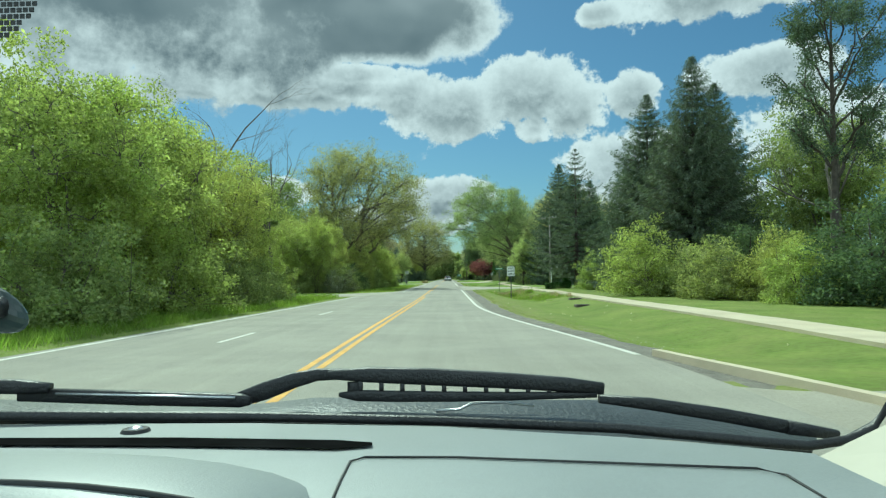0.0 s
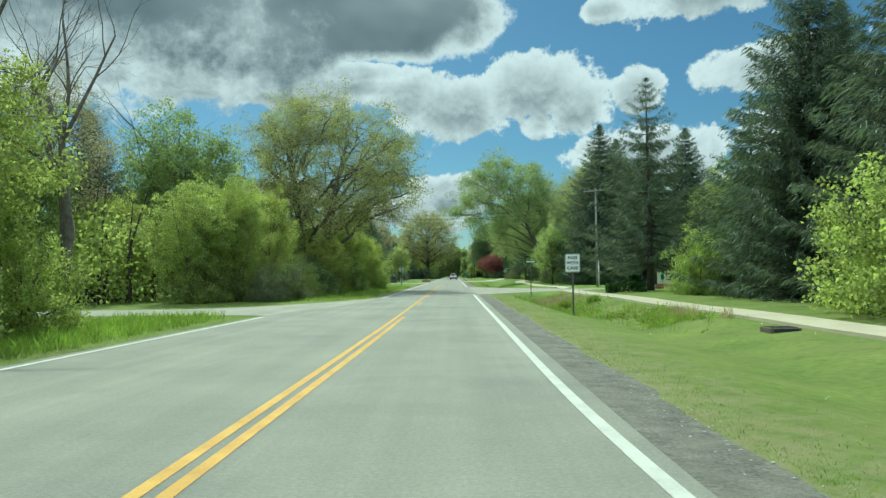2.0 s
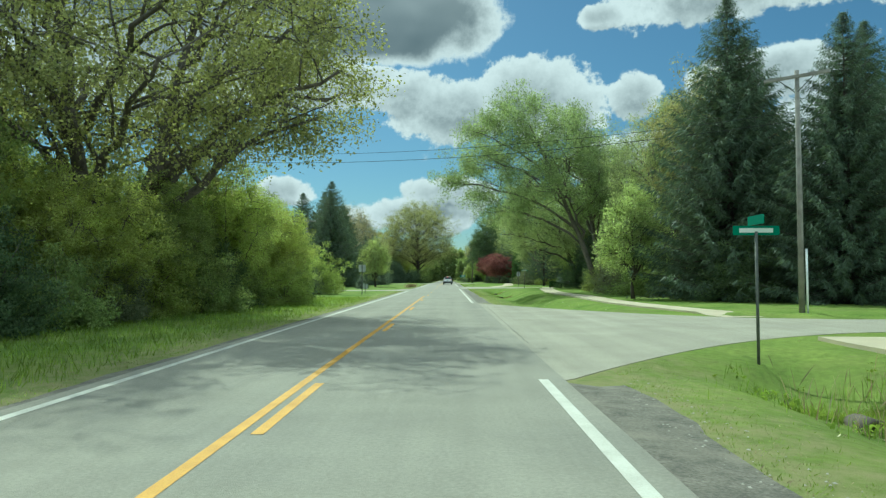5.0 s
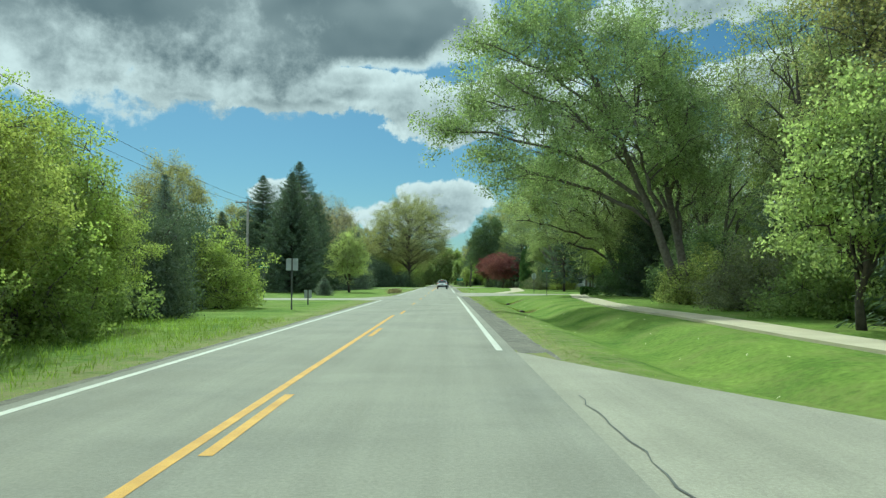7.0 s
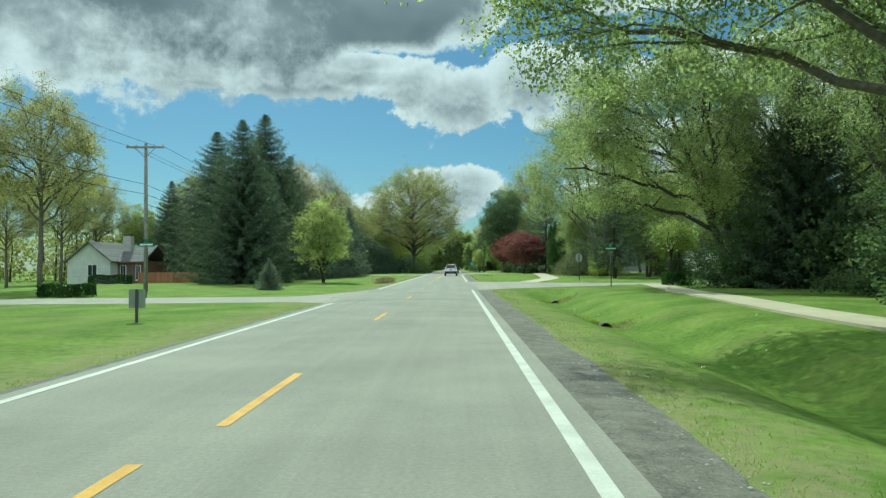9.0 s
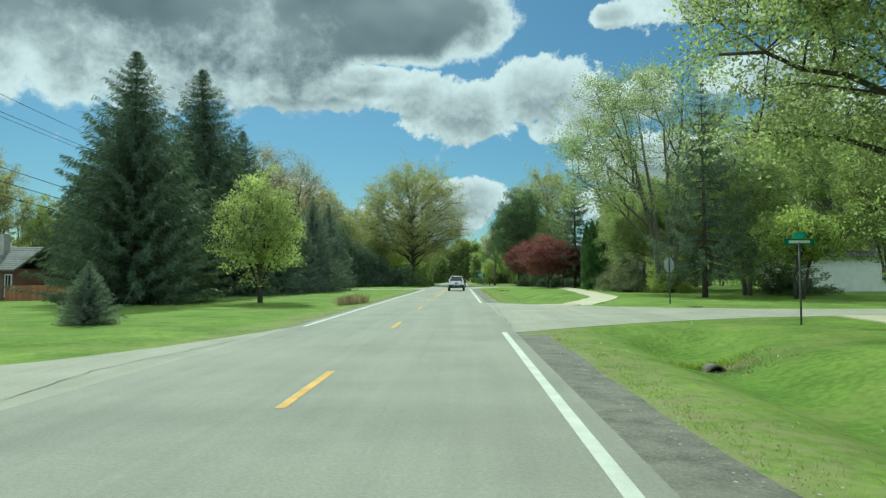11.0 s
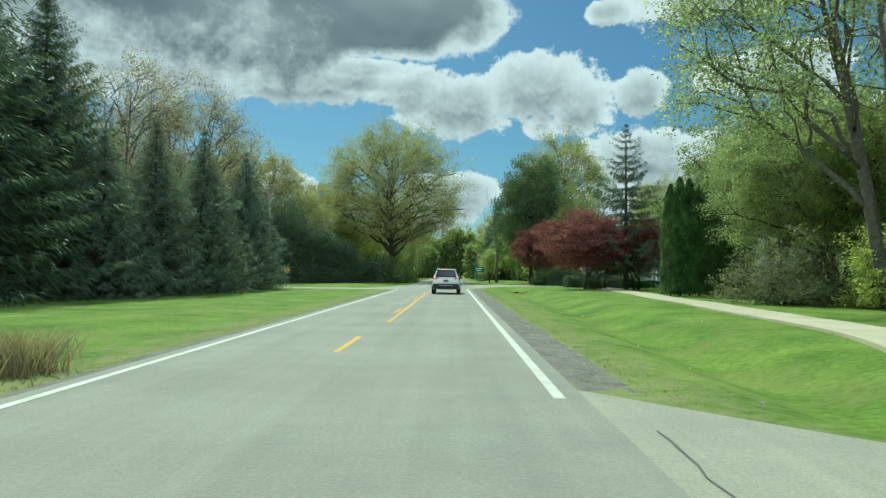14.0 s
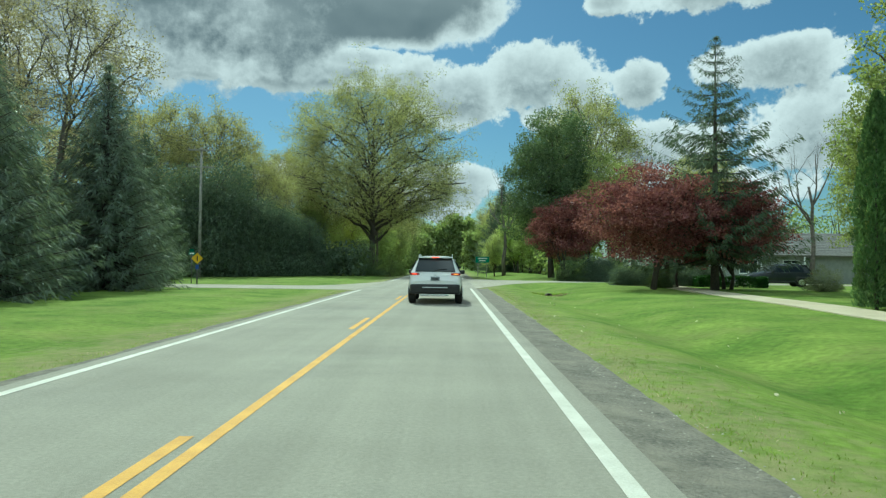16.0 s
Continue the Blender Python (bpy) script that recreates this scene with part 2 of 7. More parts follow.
def worn_verge(mat, tone):
    """Thin dry grass in broken patches close beside the road."""
    nt = mat.node_tree
    bsdf = nt.nodes["Principled BSDF"]
    old = bsdf.inputs["Base Color"].links[0].from_socket
    geo = nt.nodes.new("ShaderNodeNewGeometry")
    sep = nt.nodes.new("ShaderNodeSeparateXYZ")
    link(nt, geo.outputs["Position"], sep.inputs[0])
    out = node(nt, "ShaderNodeMath", operation="ABSOLUTE")
    mid = node(nt, "ShaderNodeMath", operation="ADD", i1=1.15)
    link(nt, sep.outputs[0], mid.inputs[0])
    link(nt, mid.outputs[0], out.inputs[0])
    near = node(nt, "ShaderNodeMapRange", i1=6.4, i2=4.0, i3=0.0, i4=1.0)
    link(nt, out.outputs[0], near.inputs[0])
    n = nt.nodes.new("ShaderNodeTexNoise")
    n.inputs["Scale"].default_value, n.inputs["Detail"].default_value, n.inputs["Roughness"].default_value = 2.2, 9, 0.75
    link(nt, geo.outputs["Position"], n.inputs["Vector"])
    add = node(nt, "ShaderNodeMath", operation="MULTIPLY_ADD", i1=0.26)
    link(nt, near.outputs[0], add.inputs[0])
    link(nt, n.outputs[0], add.inputs[2])
    r = node(nt, "ShaderNodeMapRange", i1=0.60, i2=0.82, i3=0.0, i4=0.80)
    link(nt, add.outputs[0], r.inputs[0])
    mix = nt.nodes.new("ShaderNodeMixRGB")
    mix.inputs[2].default_value = (*tone, 1)
    link(nt, r.outputs[0], mix.inputs[0])
    link(nt, old, mix.inputs[1])
    link(nt, mix.outputs[0], bsdf.inputs["Base Color"])


def drier_towards_start(mat, tone, y0, y1, amount):
    """Thinner, drier grass along the first stretch of the road, fading out between y1 and y0."""
    nt = mat.node_tree
    bsdf = nt.nodes["Principled BSDF"]
    old = bsdf.inputs["Base Color"].links[0].from_socket
    geo = nt.nodes.new("ShaderNodeNewGeometry")
    sep = nt.nodes.new("ShaderNodeSeparateXYZ")
    link(nt, geo.outputs["Position"], sep.inputs[0])
    n = nt.nodes.new("ShaderNodeTexNoise")
    n.inputs["Scale"].default_value, n.inputs["Detail"].default_value = 0.6, 8
    link(nt, geo.outputs["Position"], n.inputs["Vector"])
    r = node(nt, "ShaderNodeMapRange", i1=y1, i2=y0, i3=0.0, i4=amount * 2)
    link(nt, sep.outputs[1], r.inputs[0])
    f = node(nt, "ShaderNodeMath", operation="MULTIPLY")
    link(nt, r.outputs[0], f.inputs[0])
    link(nt, n.outputs[0], f.inputs[1])
    mix = nt.nodes.new("ShaderNodeMixRGB")
    mix.inputs[2].default_value = (*tone, 1)
    link(nt, f.outputs[0], mix.inputs[0])
    link(nt, old, mix.inputs[1])
    link(nt, mix.outputs[0], bsdf.inputs["Base Color"])


drier_towards_start(lawn, (0.245, 0.235, 0.095), 55, 100, 0.36)
dry_patches(lawn, (0.25, 0.25, 0.09), 0.28, 0.50, 0.78)
dry_patches(lawn, (0.08, 0.13, 0.025), 1.6, 0.56, 0.85)
worn_verge(lawn, (0.30, 0.275, 0.14))
dry_patches(gravel, (0.26, 0.235, 0.185), 1.1, 0.46, 0.74)
dry_patches(gravel, (0.27, 0.245, 0.195), 14, 0.60, 0.70)
dry_patches(asphalt, (0.225, 0.215, 0.185), 0.22, 0.52, 0.80)


def wheel_worn(mat, depth):
    """Long soft streaks that run with the traffic, and coarse speckle of the stones."""
    nt = mat.node_tree
    bsdf = nt.nodes["Principled BSDF"]
    geo = nt.nodes.new("ShaderNodeNewGeometry")
    for size, low, high, detail in (((1.6, 0.035, 1.0), 1 - depth, 1 + depth, 5), ((26, 26, 26), 1 - depth * 1.3, 1 + depth * 1.3, 3), ((0.5, 0.9, 1.0), 1 - depth * 0.6, 1 + depth * 0.6, 8)):
        old = bsdf.inputs["Base Color"].links[0].from_socket
        mp = nt.nodes.new("ShaderNodeMapping")
        mp.inputs[3].default_value = size
        link(nt, geo.outputs["Position"], mp.inputs[0])
        n = nt.nodes.new("ShaderNodeTexNoise")
        n.inputs["Scale"].default_value, n.inputs["Detail"].default_value, n.inputs["Roughness"].default_value = 1.0, detail, 0.65
        link(nt, mp.outputs[0], n.inputs["Vector"])
        r = node(nt, "ShaderNodeMapRange", i1=0.3, i2=0.7, i3=low, i4=high)
        link(nt, n.outputs[0], r.inputs[0])
        hs = nt.nodes.new("ShaderNodeHueSaturation")
        link(nt, r.outputs[0], hs.inputs["Value"])
        link(nt, old, hs.inputs["Color"])
        link(nt, hs.outputs[0], bsdf.inputs["Base Color"])


wheel_worn(asphalt, 0.10)
wheel_worn(side_asphalt, 0.10)
blade_green = leaf_material("grass_blades", (0.20, 0.29, 0.05), (0.31, 0.39, 0.10), 0.65)
blade_dry = leaf_material("dry_grass", (0.32, 0.28, 0.17), (0.45, 0.38, 0.26), 0.35)
bark = surface("grey_bark", (0.10, 0.085, 0.07), (0.19, 0.165, 0.14), 6, 0.95, 1.0, 30, space="object")
dark_bark = surface("dark_bark", (0.05, 0.042, 0.035), (0.10, 0.082, 0.068), 6, 0.95, 1.0, 30, space="object")
fresh_leaf = leaf_material("fresh_leaves", (0.325, 0.40, 0.125), (0.465, 0.52, 0.22), 0.67)
lime_leaf = leaf_material("lime_leaves", (0.36, 0.435, 0.185), (0.52, 0.565, 0.31), 0.68)
mid_leaf = leaf_material("mid_green_leaves", (0.235, 0.30, 0.115), (0.38, 0.43, 0.195), 0.6)
willow_leaf = leaf_material("willow_leaves", (0.31, 0.35, 0.15), (0.43, 0.45, 0.24), 0.6)
bud_leaf = leaf_material("budding_leaves", (0.34, 0.345, 0.16), (0.47, 0.46, 0.26), 0.58)
tan_leaf = leaf_material("tan_buds", (0.36, 0.32, 0.21), (0.48, 0.43, 0.30), 0.45)
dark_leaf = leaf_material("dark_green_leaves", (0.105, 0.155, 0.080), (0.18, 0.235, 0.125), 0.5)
red_leaf = leaf_material("red_leaves", (0.175, 0.064, 0.080), (0.36, 0.155, 0.172), 0.55)
needle = leaf_material("spruce_needles", (0.105, 0.145, 0.100), (0.155, 0.198, 0.132), 0.38)
blue_needle = leaf_material("grey_green_needles", (0.168, 0.213, 0.172), (0.228, 0.273, 0.215), 0.38)
silver_leaf = leaf_material("silvery_green_leaves", (0.27, 0.34, 0.165), (0.43, 0.49, 0.30), 0.66)
twig_leaf = leaf_material("twiggy_foliage", (0.19, 0.215, 0.13), (0.28, 0.295, 0.19), 0.45)
cedar = leaf_material("cedar_foliage", (0.10, 0.18, 0.075), (0.17, 0.26, 0.11), 0.45)


# ---------------------------------------------------------------- mesh helpers
def mesh_object(name, verts, faces, mat, parent=None, label="", kind="", smooth=False):
    """One mesh object from vertex and face lists, linked under a parent."""
    me = bpy.data.meshes.new(name)
    me.from_pydata([tuple(v) for v in verts], [], [tuple(f) for f in faces])
    me.materials.append(mat)
    if smooth:
        me.shade_smooth()
    ob = new(name, me)
    ob.parent = parent
    return tagged(ob, label, kind=kind)


def quads_object(name, corners, mat, parent=None, label="", kind=""):
    """One mesh object of loose four-cornered leaves: corners is an array (n, 4, 3)."""
    n = len(corners)
    me = bpy.data.meshes.new(name)
    me.vertices.add(4 * n)
    me.vertices.foreach_set("co", np.ascontiguousarray(corners, np.float32).ravel())
    me.loops.add(4 * n)
    me.loops.foreach_set("vertex_index", np.arange(4 * n, dtype=np.int32))
    me.polygons.add(n)
    me.polygons.foreach_set("loop_start", np.arange(0, 4 * n, 4, dtype=np.int32))
    me.update(calc_edges=True)
    me.materials.append(mat)
    ob = new(name, me)
    ob.parent = parent
    return tagged(ob, label, kind=kind)


def part(name, bm, material, parent=None, label=""):
    me = bpy.data.meshes.new(name)
    bm.to_mesh(me)
    bm.free()
    me.materials.append(material)
    ob = new(name, me)
    ob.parent = parent
    return tagged(ob, label)


def thing(name, label, category, group="", x=0.0, y=0.0, z=0.0, turn=0.0):
    ob = new(name)
    ob.matrix_world = pose(x, y, z, 0, 0, turn)
    return tagged(ob, label, category, group)


def block(x0, x1, y0, y1, z0, z1, bevel=0.0, bm=None):
    """A box with rounded edges, added to bm."""
    own = bmesh.new()
    bmesh.ops.create_cube(own, size=1)
    for v in own.verts:
        v.co = Vector((x0 + (v.co.x + 0.5) * (x1 - x0), y0 + (v.co.y + 0.5) * (y1 - y0), z0 + (v.co.z + 0.5) * (z1 - z0)))
    if bevel:
        bmesh.ops.bevel(own, geom=own.edges[:], offset=bevel, segments=2, affect="EDGES", profile=0.6)
    if bm is None:
        return own
    me = bpy.data.meshes.new("tmp")
    own.to_mesh(me)
    own.free()
    bm.from_mesh(me)
    bpy.data.meshes.remove(me)
    return bm


def tube(path, radii, sides=6):
    """Vertices and faces of a tapered round bar along a path."""
    path = [Vector(p) for p in path]
    verts, faces = [], []
    for i, p in enumerate(path):
        ahead = (path[min(i + 1, len(path) - 1)] - path[max(i - 1, 0)]).normalized()
        side = ahead.orthogonal().normalized()
        over = ahead.cross(side)
        for k in range(sides):
            a = 2 * math.pi * k / sides
            verts.append(p + (side * math.cos(a) + over * math.sin(a)) * radii[i])
    for i in range(len(path) - 1):
        for k in range(sides):
            a, b = i * sides + k, i * sides + (k + 1) % sides
            faces.append((a, b, b + sides, a + sides))
    faces.append(tuple(range(sides))[::-1])
    faces.append(tuple((len(path) - 1) * sides + k for k in range(sides)))
    return verts, faces


class Wood:
    """Collects tubes into one mesh."""

    def __init__(self):
        self.verts, self.faces = [], []

    def add(self, path, radii, sides=6):
        v, f = tube(path, radii, sides)
        n = len(self.verts)
        self.verts += v
        self.faces += [tuple(i + n for i in face) for face in f]


def rod(name, path, radius, mat, parent=None, label="", sides=8):
    v, f = tube(path, [radius] * len(path), sides)
    return mesh_object(name, v, f, mat, parent, label, smooth=True)


# ---------------------------------------------------------------- ground and roads
def step(a, b, v):
    t = min(1.0, max(0.0, (v - a) / (b - a)))
    return t * t * (3 - 2 * t)


# side streets: side, near edge y, far edge y, slope, near flare (length, width), far flare, reach
STREETS = [
    ("right", -7.0, 8.4, 0.0, (4, 3), (4.0, 3.0), 60),
    ("right", 83.5, 88.6, 0.0, (9, 12), (15.5, 12), 70),
    ("right", 162.6, 167.8, 0.0, (7.6, 15), (9.6, 15), 70),
    ("right", 247.6, 252.8, 0.0, (17, 8), (4, 5), 45),
    ("left", 53.0, 58.0, 0.0, (3, 6), (12, 8), 60),
    ("left", 142.2, 147.8, 0.0, (1.2, 2), (9.5, 3.5), 50),
    ("left", 227.2, 232.5, 0.0, (0.6, 2), (12, 4), 40),
]


def left_edge(y):
    """The paved edge on the oncoming side, which is a lane wider at the start."""
    return -4.45 + (-3.33 + 0.03 * (max(y, 0) - 15)) * (1 - step(50, 66, y))


def right_edge(y):
    return 1.95 + 2.0 * (1 - step(8, 34, y)) ** 1.4


def street_span(st, d):
    """Near and far edge of a side street, d metres out from the main road's edge."""
    side, y0, y1, slope, (l0, w0), (l1, w1), reach = st
    lo = y0 + slope * d - l0 * max(0.0, 1 - d / w0) ** 2
    hi = y1 + slope * d * 0.3 + l1 * max(0.0, 1 - d / w1) ** 2
    return lo, hi


def on_street(x, y, grow=0.0):
    for st in STREETS:
        d = x - 1.95 if st[0] == "right" else -4.45 - x
        if -0.5 < d < st[6]:
            lo, hi = street_span(st, max(d, 0))
            if lo - grow < y < hi + grow:
                return True
    return False


def ground_z(x, y):
    """Height of the lawn: level verges and a shallow ditch between the road and the footpath."""
    z = -0.03 + 0.05 * noise.noise(Vector((x * 0.12, y * 0.12, 0.3))) + 0.012 * noise.noise(Vector((x * 0.6, y * 0.6, 4.0)))
    far = step(12, 40, abs(x))
    z += far * 0.7 * noise.noise(Vector((x * 0.02, y * 0.02, 7)))
    if x > 1.0:
        deep = 0.30 + 0.28 * step(50, 62, y) * (1 - step(180, 235, y)) + 0.12 * step(95, 110, y) * (1 - step(150, 160, y))
        for st in STREETS:
            if st[0] == "right":
                lo, hi = street_span(st, 4.5)
                deep *= 1 - step(lo - 4, lo - 0.8, y) * (1 - step(hi + 0.8, hi + 4, y))
        deep *= step(8, 16, y)
        z -= deep * math.exp(-(((x - 6.0) / 1.35) ** 2))
        z += 0.12 * step(7.0, 12, x)
    else:
        z -= 0.10 * math.exp(-(((x + 6.8) / 1.2) ** 2)) * step(150, 165, y)
    return z


def ground_at(x, y):
    """The lawn, sunk under every paved surface."""
    z = ground_z(x, y)
    inside = min(x - left_edge(y) + 0.5, right_edge(y) + 1.0 - x)
    if inside > 0:
        z = min(z, -0.03 - 0.12 * step(0, 0.8, inside))
    if on_street(x, y, 0.75):
        z = -0.14 if on_street(x, y, -0.75) else -0.014
    elif on_street(x, y, 1.5):
        z = min(max(z, -0.09), 0.0)
    elif on_street(x, y, 2.4):
        z = max(z, -0.19)
    return z


def build_ground():
    xs = sorted(set([-2500, -1200, -600, -300, -180, -120, -90, -70, -55] + [round(-45 + 1.5 * i, 2) for i in range(20)] + [round(-15.5 + 0.35 * i, 2) for i in range(100)]
                    + [20 + 1.5 * i for i in range(20)] + [52, 60, 75, 95, 130, 200, 350, 700, 1300, 2500]))
    ys = sorted(set([-900, -400, -200, -110, -70] + [round(-40 + 4 * i, 2) for i in range(11)] + [round(3 + 0.7 * i, 2) for i in range(375)]
                    + [266 + 3 * i for i in range(30)] + [365, 385, 420, 480, 560, 700, 950, 1500, 3000]))
    verts = [(x, y, ground_at(x, y)) for y in ys for x in xs]
    w = len(xs)
    faces = [(j * w + i, j * w + i + 1, j * w + w + i + 1, j * w + w + i) for j in range(len(ys) - 1) for i in range(w - 1)]
    return mesh_object("ground", verts, faces, lawn, None, "mown green lawn with a shallow roadside ditch", "structure", True)


def strip(name, rows, mat, label, thick=0.0, kind="structure", parent=None):
    """A paved band: rows of points across it. thick: how far its rim is let down."""
    w = len(rows[0])
    if thick:
        rows = [[(r[0][0], r[0][1], r[0][2] - thick)] + list(r) + [(r[-1][0], r[-1][1], r[-1][2] - thick)] for r in rows]
        w += 2
    verts = [p for r in rows for p in r]
    faces = [(j * w + i, j * w + i + 1, j * w + w + i + 1, j * w + w + i) for j in range(len(rows) - 1) for i in range(w - 1)]
    return mesh_object(name, verts, faces, mat, parent, label, kind)


build_ground()
ys_road = [-80, -60, -40, -20] + [float(y) for y in range(-10, 300, 1)] + [310, 330, 360, 400, 450, 520, 620, 800, 1200]
strip("road", [[(left_edge(y) + (right_edge(y) - left_edge(y)) * k / 8, y, 0.0) for k in range(9)] for y in ys_road], asphalt,
      "two-lane worn grey asphalt road, sunlit", 0.12)
for st in STREETS:
    rows = []
    for k in range(60):
        d = -0.6 + (0.25 * k if k < 40 else 9.4 + (k - 39) * (st[6] - 9.4) / 20)
        lo, hi = street_span(st, max(d, 0))
        x = 1.95 + d if st[0] == "right" else -4.45 - d
        rows.append([(x, lo + (hi - lo) * j / 6, -0.005) for j in range(7)])
    if st[0] == "left":
        rows = [r[::-1] for r in rows]
    strip("pavement", rows, side_asphalt, "bleached grey side street opening off the road", 0.12)


def ragged(y, seed, amount):
    return amount * (noise.noise(Vector((y * 0.35, seed, 0))) + 0.6 * noise.noise(Vector((y * 1.7, seed, 3))))


# gravel shoulders with a ragged outer edge
def shoulder(y0, y1, side):
    rows = []
    y = y0
    while y <= y1:
        if side == "right":
            a, b = right_edge(y) - 0.02, right_edge(y) + 1.15 + ragged(y, 2.0, 0.30)
        else:
            a, b = left_edge(y) + 0.02, left_edge(y) - 0.55 + ragged(y, 9.0, 0.22)
        rows.append([(a + (b - a) * k / 4, y, -0.012 - 0.016 * k + 0.012 * noise.noise(Vector((k, y * 2, 1)))) for k in range(4)] + [(b, y, -0.16)])
        y += 0.5
    if side == "left":
        rows = [r[::-1] for r in rows]
    strip("shoulder", rows, gravel, "grey gravel road shoulder with a ragged edge")


for a, b in ((-40, 330),):
    shoulder(a, b, "right")
for a, b in ((-40, 50.5), (69, 330)):
    shoulder(a, b, "left")


def path_strip(points, width):
    """A footpath along a smooth line through points."""
    line = []
    pts = [Vector((*p, 0)) for p in points]
    for i in range(len(pts) - 1):
        p0, p1, p2, p3 = pts[max(i - 1, 0)], pts[i], pts[i + 1], pts[min(i + 2, len(pts) - 1)]
        n = max(2, int((p2 - p1).length / 0.8))
        for k in range(n):
            t = k / n
            line.append(0.5 * (2 * p1 + (p2 - p0) * t + (2 * p0 - 5 * p1 + 4 * p2 - p3) * t * t + (3 * p1 - p0 - 3 * p2 + p3) * t ** 3))
    rows = []
    for i in range(len(line)):
        ahead = (line[min(i + 1, len(line) - 1)] - line[max(i - 1, 0)]).normalized()
        out = Vector((ahead.y, -ahead.x, 0))
        p = line[i]
        z = max(ground_z(p.x, p.y), ground_z(p.x + 0.8, p.y), ground_z(p.x - 0.8, p.y)) + 0.03
        if on_street(p.x, p.y, 1.6):
            z = 0.001
        rows.append([(*(p + out * (-width / 2 + width * k / 3)).xy, z) for k in range(4)])
    strip("footpath", rows, concrete, "pale concrete footpath through the lawn", 0.14)


path_strip([(8.7, 6.5), (9.4, 14), (9.5, 25), (9.5, 40), (9.5, 60), (9.2, 76), (9.4, 81)], 1.5)
path_strip([(11.0, 90.0), (10.2, 95), (9.9, 101), (9.9, 115), (10.2, 130), (11.6, 146), (13.2, 156), (13.9, 162)], 1.5)
path_strip([(5.25, 173.0), (6.9, 176.1), (8.6, 179.5), (10.4, 185.4), (11.4, 196), (12.5, 208), (13.6, 222), (14.8, 236), (15.9, 246.8)], 1.85)
strip("tactile_paving", [[(4.95 + 0.43 * k, 174.05 - 0.04 * k, 0.008), (5.15 + 0.40 * k, 174.65 - 0.04 * k, 0.008)] for k in range(5)][::-1],
      surface("red_brick_paving", (0.36, 0.22, 0.16), (0.46, 0.30, 0.22), 5, 0.85, 0.5, 70), "dull red warning strip across the footpath's end")


def stripe(x, y0, y1, width, mat, name, slope=None, z=0.004):
    """A painted line along the road; x is a number or a function of y."""
    rows, y, n = [], y0, max(1, int((y1 - y0) / 1.0))
    for k in range(n + 1):
        y = y0 + (y1 - y0) * k / n
        cx = x(y) if callable(x) else x
        rows.append([(cx - width / 2, y, z), (cx + width / 2, y, z)])
    return strip(name, rows, mat, "worn painted road marking")


def right_line(y):
    return 1.65 + 2.35 * (1 - step(6.5, 38, y)) ** 1.5


def left_line(y):
    return -7.52 + 0.03 * (max(y, 0) - 15) if y < 55 else -4.16


for a, b in ((12.4, 74.6), (104.2, 155.0), (176.7, 230.5), (255, 500)):
    stripe(right_line, a, b, 0.138, white_paint, "edge_line")
for a, b in ((-60, 50.9), (69.1, 140.9), (157.5, 226.6), (245, 500)):
    stripe(left_line, a, b, 0.13, white_paint, "edge_line")


def centre(y):
    return -1.50 - 0.30 * (1 - step(10, 50, y))


for k in range(-3, 2):
    stripe(lambda y: -4.76 + 0.014 * (y - 15), 15.3 + 11.1 * k, 18.0 + 11.1 * k, 0.11, white_paint, "lane_dash")
stripe(lambda y: centre(y) - 0.11, -60, 131.0 - 12.2 * 1, 0.122, yellow_paint, "centre_line")
stripe(lambda y: centre(y) + 0.11, -60, 46.6, 0.122, yellow_paint, "centre_line")
for k in range(-7, 4):
    y = 132.2 + 12.2 * k
    stripe(lambda v: centre(v) + (0.11 if y < 120 else 0.06), y, y + 3.05, 0.122, yellow_paint, "centre_dash")
for k in range(4, 10):
    stripe(lambda v: centre(v) - 0.11, 132.2 + 12.2 * k, 135.25 + 12.2 * k, 0.122, yellow_paint, "centre_dash")
stripe(lambda y: centre(y) + 0.11, 188.5, 500, 0.122, yellow_paint, "centre_line")


# ---------------------------------------------------------------- trees and shrubs
def leaves_at(centres, spread, count, size, rng, droop=0.0, flat=0.75, long=1.6):
    """Leaf quads scattered round each centre; size is a leaf's length."""
    n = len(centres) * count
    c = np.repeat(np.asarray(centres, float), count, 0)
    off = np.clip(rng.normal(size=(n, 3)), -1.45, 1.45) * np.asarray([spread, spread, spread * flat])
    p = c + off
    axis = rng.normal(size=(n, 3))
    axis[:, 2] -= droop * 2.0
    axis /= np.linalg.norm(axis, axis=1)[:, None]
    side = np.cross(axis, rng.normal(size=(n, 3)))
    side /= np.linalg.norm(side, axis=1)[:, None] + 1e-9
    nrm = np.cross(axis, side)
    s = size * rng.uniform(0.65, 1.3, (n, 1))
    tip, wide, fold = axis * s * 0.5, side * s * 0.5 / long, nrm * s * 0.10
    return np.stack([p - tip, p + wide + fold, p + tip, p - wide + fold], 1)


